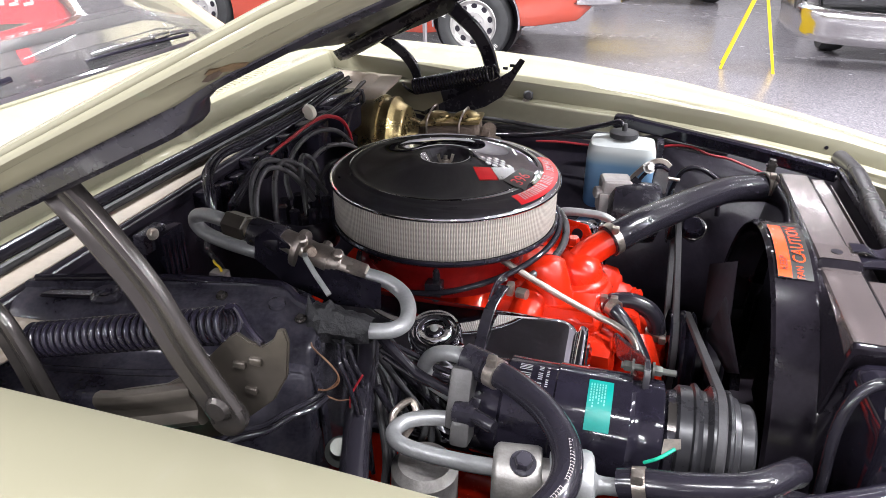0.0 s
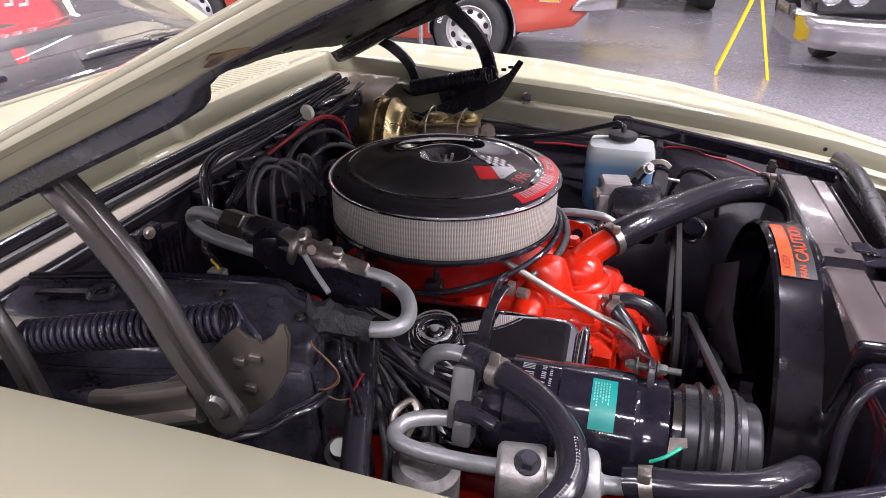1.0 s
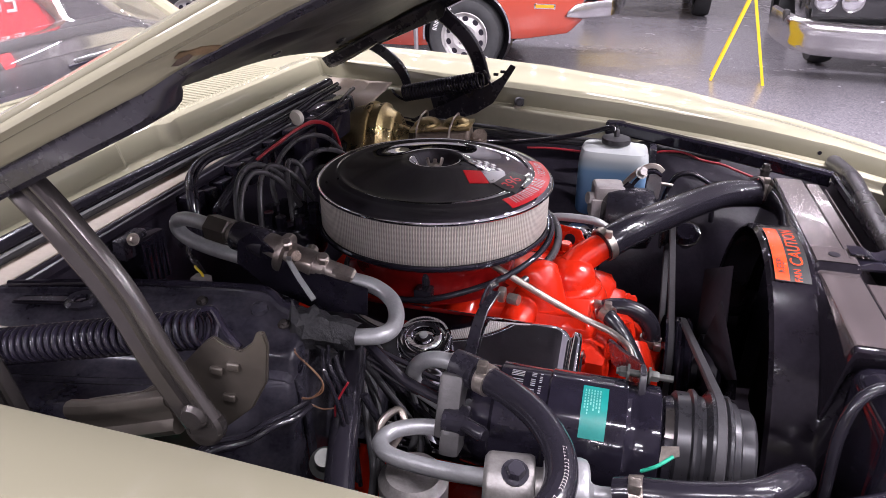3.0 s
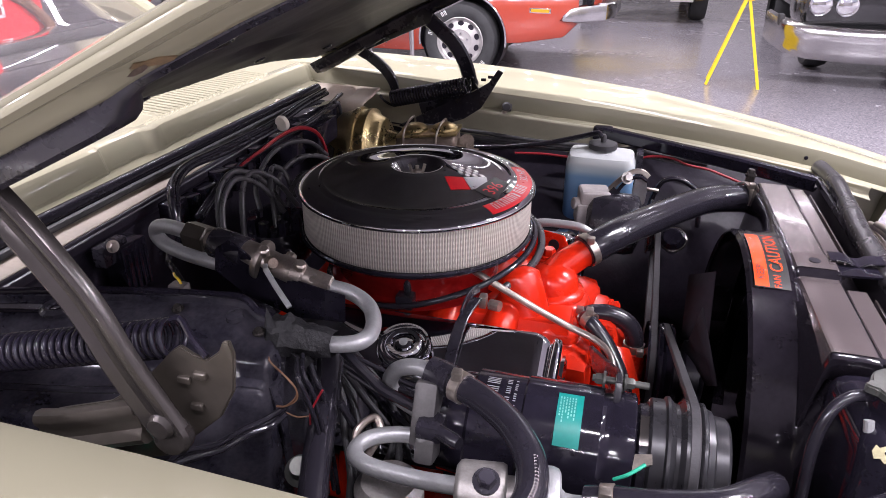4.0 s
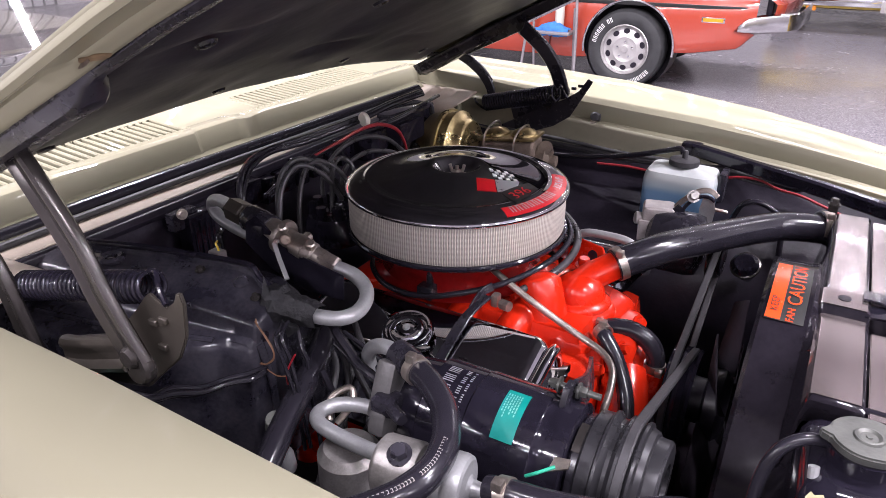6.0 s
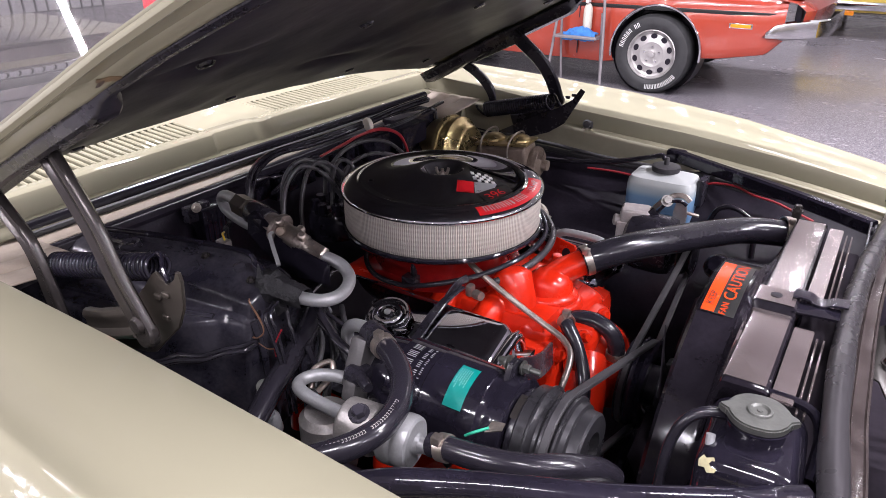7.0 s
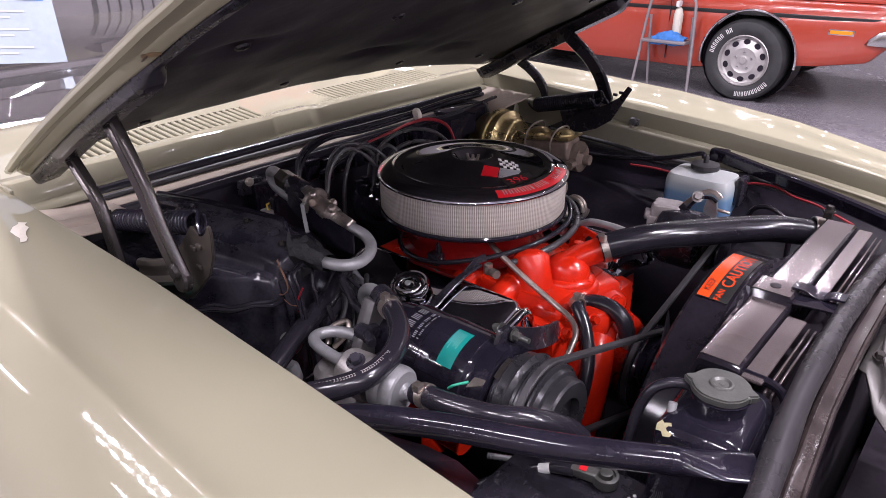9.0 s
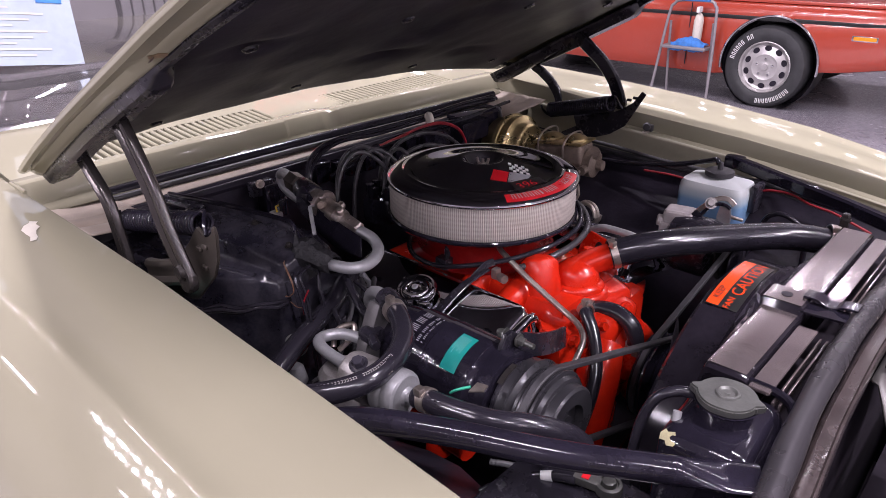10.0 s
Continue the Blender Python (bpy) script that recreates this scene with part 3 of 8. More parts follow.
part("cowl_ledge", box((-0.690, C, 0.948), (0.050, 1.22, 0.006), 0.002), GREY_LEDGE, car, "dusty grey ledge above the firewall")
thick(part("firewall_flange", sheet([[(-0.6655, y, 0.9495), (-0.661, y, 0.947), (-0.656, y, 0.940), (-0.6540, y, 0.928)] for y in (C - 0.61, C, C + 0.61)]), DARK, car, "black rolled top edge of the firewall"), 0.002)
part("firewall", box((-0.665, C, 0.70), (0.02, 1.24, 0.49), 0.004), DARK, car, "black painted firewall")
for y in (C - 0.46, C - 0.43, C - 0.14, C + 0.22, C + 0.42):
    part("cowl_bolt", hexbolt(bmesh.new(), (-0.722, y, 0.9655), (0, 0, 1), 0.0055, 0.005), STEEL, car)
# side ledges that close the bay's rear corners
for s in (-1, 1):
    rows = []
    for x in np.linspace(-0.76, -0.552, 22):
        wob = 0.004 * noise.noise(Vector((x * 22, s, 0))) - 0.010 * math.exp(-((x + 0.655) / 0.007) ** 2) - 0.007 * math.exp(-((x + 0.61) / 0.006) ** 2)
        rows.append([(x, C + s * (half(x) - o), z + wob * k) for o, z, k in ((0.018, 0.965, 0.2), (0.03, 0.962, 1), (0.05, 0.960, 1.2), (0.07, 0.957, 0.6), (0.11, 0.955, 0.4), (0.14, 0.952, 0.2), (0.16, 0.935, 0))])
    thick(part("hinge_ledge", sheet(rows), GREY_LEDGE, car, "dusty grey sheet metal ledge beside the hinge"), 0.002)
    part("cowl_end", box((-0.74, C + s * 0.650, 0.985), (0.07, 0.006, 0.05), 0.002), CREAM, car)

# radiator support and front
sup = hose([(0.436, 0.40, 0.905), (0.421, 0.54, 0.914), (0.407, 0.68, 0.916), (0.400, 0.83, 0.917), (0.399, 0.98, 0.917), (0.404, 1.10, 0.916), (0.416, 1.24, 0.914), (0.428, 1.37, 0.905), (0.436, 1.5, 0.885)], lambda s: 0.0145 + 0.0008 * math.sin(s * 40), 16)
part("radiator_support", sup, RAIL, car, "graphite black rolled upper radiator support")


def strip_x(y):
    return float(np.interp(y, [0.36, 0.59, 0.74, 0.9, 1.04, 1.25, 1.55], [0.452, 0.430, 0.419, 0.415, 0.415, 0.423, 0.440]))


rows = []
for y in np.linspace(0.36, 1.55, 40):
    x, z = strip_x(y), 0.0 - 0.02 * ((y - C) / 0.5) ** 2 + 0.0012 * math.sin(y * 31)
    rows.append([(x + dx, y, z + h) for dx, h in ((-0.008, 0.898), (0.0, 0.9035), (0.002, 0.905), (0.004, 0.9035), (0.015, 0.902), (0.017, 0.9035), (0.0195, 0.902), (0.021, 0.896), (0.021, 0.890))])
thick(part("support_panel", sheet(rows), STRIP, car, "worn brown-black front support strip"), 0.002)
part("support_wall", box((0.424, C, 0.59), (0.012, 1.1, 0.56), 0.003), MATT_DARK, car)
part("front_valance", box((0.66, C, 0.60), (0.012, 1.18, 0.50), 0.003), MATT_DARK, car)
part("front_tray", box((0.56, C, 0.66), (0.20, 1.16, 0.01), 0.002), MATT_DARK, car)
# added dark sheet across the open bottom of the bay, in place of shade
part("dark_bay_sheet", box((-0.05, C, 0.36), (1.25, 1.2, 0.02), 0.004), MATT_DARK, car)
# header panel across the nose
rows = [[(x, y, z) for x, z in ((0.668, 0.80), (0.672, 0.838), (0.69, 0.842), (0.71, 0.832), (0.722, 0.80), (0.726, 0.70))] for y in np.linspace(C - 0.60, C + 0.60, 13)]
thick(part("header_panel", sheet(rows), CREAM, car, "cream header panel over the grille"), 0.002)

# body behind the hood: windshield, dash and cabin, seen past the hood
rows = [[(-1.075 - 0.55 * v, C + u * (1 - 0.12 * v), 1.03 + 0.36 * v) for v in (0, 0.25, 0.5, 0.75, 1)] for u in np.linspace(-0.66, 0.66, 9)]
ws = part("windshield", sheet(rows), GLASS, car, "tilted clear windshield")
ws.visible_shadow = False
thick(ws, 0.005)
part("windshield_trim", hose([(-1.068, C - 0.66, 1.028), (-1.062, C, 1.030), (-1.068, C + 0.66, 1.028)], 0.009, 10), CHROME, car, "bright windshield trim")
part("dashboard", box((-1.33, C, 1.00), (0.40, 1.25, 0.07), 0.03), WOOD_RED, car, "dark brown padded dashboard")
part("cabin_floor", box((-2.0, C, 0.55), (1.0, 1.3, 0.05), 0), DARK, car)
for s in (-1, 1):
    part("a_pillar", hose([(-1.06, C + s * 0.675, 1.02), (-1.35, C + s * 0.64, 1.21), (-1.64, C + s * 0.60, 1.395)], 0.022, 10), CREAM, car)
part("roof", box((-2.35, C, 1.40), (1.45, 1.22, 0.04), 0.018), CREAM, car, "cream roof panel")
part("headliner", box((-2.2, C, 1.375), (1.2, 1.15, 0.008), 0.002), DARK, car)
part("rear_seat", box((-2.75, C, 0.76), (0.3, 1.2, 0.46), 0.08), WOOD_RED, car, "dark brown rear seat")
part("sale_card", prism([(0, 0), (0.30, 0), (0.30, 0.20), (0, 0.20)], 0.002, frame_of((-1.45, 1.22, 1.088), (0, 1, -0.11), (-0.1, 0.1, 1))), RED_DECAL, car, "red card with white marks in the window")
for yy, zz, w in ((1.262, 1.140, 0.026), (1.302, 1.136, 0.026), (1.342, 1.131, 0.026), (1.385, 1.126, 0.030)):
    for dy, dz, ww, hh in ((0, 0, w, 0.007), (0, 0.024, w, 0.007), (0, 0.048, w, 0.007), (w / 2 - 0.004, 0.024, 0.008, 0.05)):
        part("card_bar", box((-1.446, yy + dy, zz + dz - 0.012), (0.0016, ww, hh), 0.0004), WHITE, car, "white mark")
part("price_sheet", prism([(0, 0), (0.20, 0), (0.20, 0.26), (0, 0.26)], 0.0012, frame_of((-1.20, 0.430, 1.137), (-0.05, 1, -0.12), (-0.35, 0.17, 1))), PAPER, car, "pale blue paper sheet behind the windshield")
SHEET = frame_of((-1.20, 0.430, 1.137), (-0.05, 1, -0.12), (-0.35, 0.17, 1))
part("sheet_photo", prism([(0.07, 0.150), (0.185, 0.150), (0.185, 0.245), (0.07, 0.245)], 0.0012, SHEET @ Matrix.Translation((0, 0, 0.002))), TERMINAL, car, "grey picture on the sheet")
part("sheet_bar", prism([(0.125, 0.138), (0.18, 0.138), (0.18, 0.150), (0.125, 0.150)], 0.0012, SHEET @ Matrix.Translation((0, 0, 0.0024))), CLOTH, car, "blue bar on the sheet")
for k in range(9):
    part("sheet_line", prism([(0.012, 0.02 + 0.013 * k), (0.10 + 0.04 * math.sin(k * 2.1), 0.02 + 0.013 * k), (0.10 + 0.04 * math.sin(k * 2.1), 0.024 + 0.013 * k), (0.012, 0.024 + 0.013 * k)], 0.0008, SHEET @ Matrix.Translation((0, 0, 0.002))), GREY_CASE, car)
part("steering_wheel", sweep(bmesh.new(), [Vector((-1.42, 1.36, 1.02)) + Vector((-0.04 * math.sin(a), 0.17 * math.cos(a), 0.155 * math.sin(a))) for a in np.linspace(0, 2 * math.pi, 41)], 0.013, 10, caps=False), TAN_WIRE, car, "brown wooden steering wheel rim")
for s in (-1, 1):
    part("seat", box((-2.05, C + s * 0.33, 0.80), (0.20, 0.50, 0.46), 0.06, (0, -12, 0)), WOOD_RED, car, "dark brown bucket seat")
bm = hose([(-1.118, 1.19, 1.052), (-1.116, 1.28, 1.054), (-1.110, 1.41, 1.054), (-1.104, 1.52, 1.050), (-1.098, 1.545, 1.042)], 0.0055, 8)
rbox(bm, (-1.110, 1.415, 1.056), (0.020, 0.060, 0.014), 0.004)
part("wiper", bm, BUMPER, car, "bright silver windshield wiper arm")
part("wiper_blade", hose([(-1.105, 1.16, 1.047), (-1.100, 1.34, 1.047), (-1.092, 1.50, 1.044)], 0.004, 8), BLACK, car)
part("wiper", hose([(-1.02, C - 0.42, 1.036), (-1.06, C - 0.22, 1.05), (-1.09, C + 0.0, 1.058)], 0.006, 8), BLACK, car, "black windshield wiper")
part("rear_body", box((-2.6, C, 0.72), (1.4, 1.86, 0.55), 0.08), CREAM, car)
for s in (-1, 1):
    part("door", box((-1.92, C + s * 0.93, 0.70), (1.05, 0.05, 0.58), 0.02), CREAM, car)
wheel_bm = turned([(0.17, -0.09), (0.30, -0.10), (0.325, -0.07), (0.33, 0), (0.325, 0.07), (0.30, 0.10), (0.17, 0.09)], (0, 0, 0), (0, 1, 0), 36)
wheel_me = mesh_of("wheel", wheel_bm, TYRE)
for wx in (0.12, -2.7):
    for s in (-1, 1):
        w = part("wheel", wheel_me, TYRE, car)
        w.location = (wx, C + s * 0.80, 0.33)

# ---- hood ----
hood = thing("hood", (-0.70, C, 1.05), "cream car hood propped open, with black insulation below", "hood")


def hood_z(x):
    return float(np.interp(x, [-0.74, -0.70, -0.639, -0.473, -0.192, -0.09, 0.1, 0.36], [1.036, 1.056, 1.090, 1.178, 1.314, 1.358, 1.437, 1.535]))


HX = [-0.715, -0.70, -0.66, -0.6, -0.5, -0.4, -0.37, -0.35, -0.34, -0.33, -0.32, -0.31, -0.30, -0.29, -0.28, -0.265, -0.25, -0.2, -0.15, -0.1, 0.0, 0.1, 0.2, 0.3, 0.36]


def near_squeeze(x):
    """The hood's near edge draws in towards the front."""
    return 1 - 0.31 * max(0.0, min(1.0, (x + 0.62) / 0.45))


def hood_pt(x, u, drop):
    """u: -1..1 across; drop: below the outer skin."""
    if u < -0.9:
        u = -0.9 + (u + 0.9) * near_squeeze(x)
    crown = (0.034 + 0.016 * max(0, min(1, (-0.45 - x) / 0.2))) * (1 - u * u)
    return (x + 0.45 * drop - 0.02 * (1 - u * u) * (x < -0.69), C + u * 0.648 * (1 - 0.02 * max(0, x)), hood_z(x) + crown - 0.9 * drop - 0.009 * (u + 1))


def step_at(x, at, sharp):
    return 0.5 + 0.5 * math.tanh((x - at) * sharp)


def inner_edge(x):
    """Where the cream flange ends, across the hood."""
    return 0.948 - 0.055 * max(0.0, min(1.0, (x + 0.62) / 0.6)) + 0.012 * (1 - step_at(x, -0.285, 90))


US = [-1, -0.998, -0.985, -0.97, -0.9, -0.75, -0.5, -0.25, 0, 0.25, 0.5, 0.75, 0.9, 0.97, 0.985, 0.998, 1]
thick(part("skin", sheet([[hood_pt(x, u, 0.007 if abs(u) > 0.999 else 0.002 if abs(u) > 0.99 else 0) for u in US] for x in HX]), CREAM, hood, "glossy cream outer skin"), 0.0015)
# pressed inner frame along both sides and the rear
for s in (-1, 1):
    rows = []
    for x in HX:
        e, j = inner_edge(x), step_at(x, -0.285, 90)
        if s < 0:
            e = min(0.950, 0.9 + (e - 0.9) / near_squeeze(x))
        rows.append([hood_pt(x, s * u, d) for u, d in ((1.0, 0.006), (0.999, 0.010), (0.992, 0.013), (0.984, 0.0125), (e + 0.030, 0.0125 + 0.002 * j), (e + 0.024, 0.0135 + 0.004 * j), (e + 0.014, 0.021 - 0.001 * j), (e + 0.006, 0.025 - 0.003 * j), (e, 0.027 - 0.003 * j))])
    thick(part("side_flange", sheet(rows), CREAM, hood, "cream pressed inner edge flange"), 0.002)
    rows = []
    for x in HX:
        e, j = inner_edge(x), step_at(x, -0.295, 120)
        if s < 0:
            e = min(0.950, 0.9 + (e - 0.9) / near_squeeze(x))
        d, w = 0.045 - 0.016 * j, 1 - 0.5 * j
        rows.append([hood_pt(x, s * u, q) for u, q in ((e + 0.001, 0.026 - 0.003 * j), (e - 0.002, d - 0.012), (e - 0.007, d - 0.003), (e - 0.014, d), (e - 0.060 * w, d), (e - 0.068 * w, d - 0.004), (e - 0.076 * w, d - 0.016), (e - 0.080 * w, 0.022))])
    thick(part("side_frame", sheet(rows), BLACK_SATIN, hood, "black painted inner frame rail"), 0.002)
    part("worn_patch", prism([(-0.009, 0), (-0.004, 0.0018), (0.003, 0.002), (0.008, 0.0006), (0.006, -0.0015), (-0.003, -0.002)], 0.0004, frame_of(Vector(hood_pt(-0.262, s * 0.945, 0.0225)), Vector(hood_pt(-0.24, s * 0.942, 0.0225)) - Vector(hood_pt(-0.262, s * 0.945, 0.0225)), (0, s * 0.4, -1))), CAST_IRON, hood, "brown rubbed paint patch")
rows = [[hood_pt(-0.715 + dx, u, d) for dx, d in ((0, 0.002), (0.002, 0.006), (0.010, 0.009), (0.035, 0.012), (0.06, 0.015))] for u in np.linspace(-0.92, 0.92, 25)]
thick(part("rear_flange", sheet(rows), BLACK_SATIN, hood, "black rear edge of the inner frame"), 0.002)
rnd = random.Random(4)
rows = []
for x in np.linspace(-0.70, 0.34, 60):
    row = []
    for u in np.linspace(-0.86, 0.86, 60):
        p = Vector((x * 5, u * 5, 0))
        d = 0.021 + 0.008 * noise.noise(p * 0.5) + 0.004 * noise.noise(p * 1.7 + Vector((3, 1, 0)))
        for ux, uy, rr in ((-0.70, -0.30, 0.05), (-0.66, -0.02, 0.05), (-0.05, -0.50, 0.04), (0.45, -0.55, 0.04), (0.1, -0.3, 0.05)):
            d -= 0.012 * math.exp(-(((u - ux) / 0.09) ** 2 + ((x - uy) / 0.018) ** 2))
        rise = min(1, (0.86 - abs(u)) / 0.04, (x + 0.70) / 0.03)
        row.append(hood_pt(x, u, 0.014 + (d - 0.014) * max(0, rise)))
    rows.append(row)
part("insulation", sheet(rows), PAD, hood, "black sagging insulation pad", sharp=60)
# fixing buttons of the pad
for u in (-0.7, -0.25, 0.25, 0.7):
    for x in (-0.62, -0.3, 0.05):
        part("pad_button", turned([(0, 0), (0.012, 0), (0.010, 0.003), (0, 0.004)], hood_pt(x, u, 0.024), (0.45, 0, -0.9), 14), BLACK_SATIN, hood)

patch_n, patch_x = Vector((0.424, -0.413, -0.805)), Vector((0.017, 0.010, 0.0038))
part("worn_patch", prism([(-0.014, -0.002), (-0.008, -0.0045), (-0.002, -0.004), (0.005, -0.0055), (0.012, -0.003), (0.015, 0.001), (0.009, 0.003), (0.004, 0.0045), (-0.003, 0.003), (-0.010, 0.0035)], 0.0008, frame_of(Vector((-0.244, 0.354, 1.2685)) - patch_n * 0.0004, patch_x, patch_n.cross(patch_x)), 0.0002), RUBBED, hood, "brown rubbed patch of worn paint")

# ---- hood hinges ----


def coil(bm, a, b, r, wire, turns):
    a, b = Vector(a), Vector(b)
    d = (b - a).normalized()
    s = d.orthogonal().normalized()
    o = d.cross(s)
    n = int(turns * 28)
    path = [a.lerp(b, i / n) + (s * math.cos(2 * math.pi * i / 28) + o * math.sin(2 * math.pi * i / 28)) * r for i in range(n + 1)]
    return sweep(bm, path, wire, 10)


def hinge(name, side, metal, label, front, rear, coil_ends, outline, plate_y, tip):
    m = Matrix(((1, 0, 0, 0), (0, 0, -side, plate_y), (0, 1, 0, 0), (0, 0, 0, 1)))
    h = part(name, prism(outline, 0.0045, m, 0.0012), OLIVE if side < 0 else metal, hood, label)
    part("front_arm", channel(bmesh.new(), spline(front, 6), 0.034, 0.014, (0, side, 0.1)), metal, h, "curved pressed steel arm")
    part("rear_arm", channel(bmesh.new(), spline(rear, 6), 0.026, 0.014, (0, side, 0.1)), metal, h, "curved pressed steel arm")
    f0, r0 = Vector(front[0]), Vector(rear[0])
    m = frame_of(r0 + Vector((-0.03, 0, -0.026)), f0 - r0, (0, 0, 1))
    part("hood_plate", prism([(0, 0), (0.27, -0.004), (0.285, 0.010), (0.27, 0.030), (0.02, 0.030), (-0.012, 0.016)], 0.006, m, 0.0015), BLACK_SATIN, h, "black plate bolted to the hood")
    for k in (0.06, 0.15, 0.24):
        part("plate_bolt", hexbolt(bmesh.new(), m @ Vector((k, 0.016, 0.006 if side < 0 else 0.0)), (0, -side, 0), 0.006, 0.006), GREY_ARM, h)
    part("rail", channel(bmesh.new(), spline([(-0.446, plate_y + side * 0.012, 0.923), (-0.41, plate_y + side * 0.012, 0.932), (-0.335, plate_y + side * 0.010, 0.958)], 4), 0.040, 0.016, (0, side, 0.25)), OLIVE if side < 0 else metal, h)
    for x, z in ((-0.292, 1.004), (-0.276, 1.011), (-0.284, 0.978)):
        part("boss", box((x, plate_y + side * 0.0012, z), (0.012, 0.005, 0.007), 0.0022, seg=3), OLIVE if side < 0 else metal, h)
    e = Vector(front[-1])
    part("arm_eye", turned([(0, -0.006), (0.0165, -0.006), (0.0175, -0.003), (0.0175, 0.003), (0.015, 0.0065), (0, 0.0065)], e, (0, side, 0.1), 28), metal, h)
    part("pivot", turned([(0, 0), (0.012, 0), (0.012, 0.002), (0.009, 0.006), (0, 0.007)], e + Vector((-0.004, side * 0.006, 0.014)), (0, side, 0), 20), metal, h, "riveted pivot pin")
    part("pivot", turned([(0, 0), (0.009, 0), (0.008, 0.005), (0, 0.006)], r0 + Vector((0.008, side * 0.006, -0.012)), (0, side, 0), 16), metal, h)
    a, b = Vector(coil_ends[0]), Vector(coil_ends[1])
    part("spring", coil(bmesh.new(), a, b, 0.0150 if side < 0 else 0.0172, 0.0027 if side < 0 else 0.0031, 28), BLACK, h, "black coil spring", sharp=80)
    part("spring_hook", hose([b + Vector((-0.002, 0, 0.0175)), b + Vector((0.008, 0, 0.019)), b.lerp(Vector(tip), 0.6) + Vector((0, 0, 0.010)), Vector(tip)], 0.0030, 8), BLACK, h)
    part("spring_hook", hose([a + Vector((0.004, 0, -0.0175)), a + Vector((-0.012, 0, -0.012)), a + Vector((-0.026, 0, -0.002)), a + Vector((-0.032, 0, 0.008))], 0.0030, 8), BLACK, h)
    return h


NEAR_PLATE = [(-0.440, 0.887), (-0.42, 0.890), (-0.345, 0.905), (-0.325, 0.912), (-0.300, 0.936), (-0.264, 0.970), (-0.248, 1.000), (-0.243, 1.036), (-0.246, 1.048), (-0.252, 1.047), (-0.257, 1.036), (-0.268, 1.027), (-0.280, 1.029), (-0.292, 1.036), (-0.300, 1.030), (-0.322, 1.006), (-0.350, 0.980), (-0.375, 0.962), (-0.42, 0.946), (-0.438, 0.939)]
hinge("hinge", -1, GREY_ARM, "grey steel hood hinge with a black coil spring beside the fender",
      [(-0.432, 0.368, 1.178), (-0.412, 0.364, 1.162), (-0.384, 0.362, 1.132), (-0.350, 0.362, 1.082), (-0.328, 0.362, 1.032), (-0.312, 0.364, 0.996), (-0.296, 0.366, 0.962)],
      [(-0.622, 0.368, 1.104), (-0.606, 0.366, 1.092), (-0.566, 0.366, 1.057), (-0.530, 0.366, 1.026), (-0.514, 0.366, 0.992), (-0.502, 0.366, 0.945), (-0.490, 0.366, 0.90)],
      ((-0.515, 0.388, 0.984), (-0.308, 0.406, 1.030)), NEAR_PLATE, 0.388, (-0.268, 0.388, 1.030))
FAR_PLATE = [(-0.50, 0.880), (-0.46, 0.868), (-0.40, 0.885), (-0.335, 0.910), (-0.295, 0.938), (-0.268, 0.985), (-0.246, 1.024), (-0.258, 1.030), (-0.278, 1.000), (-0.315, 0.975), (-0.36, 0.955), (-0.43, 0.918)]
hinge("hinge", 1, BLACK_SATIN, "black steel hood hinge with a coil spring beside the brake booster",
      [(-0.420, 1.528, 1.142), (-0.395, 1.532, 1.122), (-0.362, 1.542, 1.090), (-0.338, 1.560, 1.045), (-0.325, 1.580, 0.990)],
      [(-0.612, 1.590, 1.052), (-0.575, 1.592, 1.032), (-0.538, 1.594, 1.000), (-0.518, 1.598, 0.958), (-0.515, 1.600, 0.890)],
      ((-0.505, 1.535, 0.951), (-0.318, 1.522, 0.998)), FAR_PLATE, 1.562, (-0.300, 1.545, 0.985))

# ---- braces ----
bz = thing("fender_brace", (0.25, 0.45, 0.93), "gloss black tubular brace from fender to radiator support", "brace")
bm = hose([(0.02, 0.352, 0.903), (0.062, 0.377, 0.911), (0.140, 0.420, 0.912), (0.24, 0.470, 0.910), (0.32, 0.519, 0.908), (0.345, 0.535, 0.9075), (0.372, 0.553, 0.907), (0.406, 0.575, 0.906)], 0.0150, 18)
run, side_way = Vector((0.15, 0.096, 0)).normalized(), Vector((-0.096, 0.15, 0)).normalized()
for v in bm.verts:
    f = max(0.0, min(1.0, ((v.co - Vector((0.340, 0.532, 0.9075))).dot(run)) / 0.045))
    off = (v.co - Vector((0.340, 0.532, 0.9075))).dot(side_way)
    v.co.z = 0.9075 + (v.co.z - 0.9075) * (1 - 0.80 * f)
    v.co += side_way * off * 0.55 * f
part("tube", bm, BLACK, bz, "gloss black tube with a flattened end")
lip = [Vector((0.344, 0.5345, 0.9085)) + side_way * (0.018 * u) + run * (0.030 * u * u) + Vector((0, 0, 0.0085 - 0.013 * u * u)) for u in np.linspace(-1, 1, 13)]
part("crimp", sweep(bmesh.new(), lip, 0.0016, 8), GREY_ARM, bz, "worn edge of the flattened end")
bz = thing("fender_brace", (0.2, 1.48, 0.89), "gloss black brace from fender to radiator support", "brace")
part("bar", strap(bmesh.new(), spline([(-0.006, 1.562, 0.903), (0.2, 1.480, 0.895), (0.30, 1.433, 0.892), (0.405, 1.378, 0.888)], 4), 0.022, 0.028, (0, 0, 1)), BLACK, bz)
part("foot", box((-0.010, 1.566, 0.902), (0.046, 0.026, 0.032), 0.008), BLACK, bz)

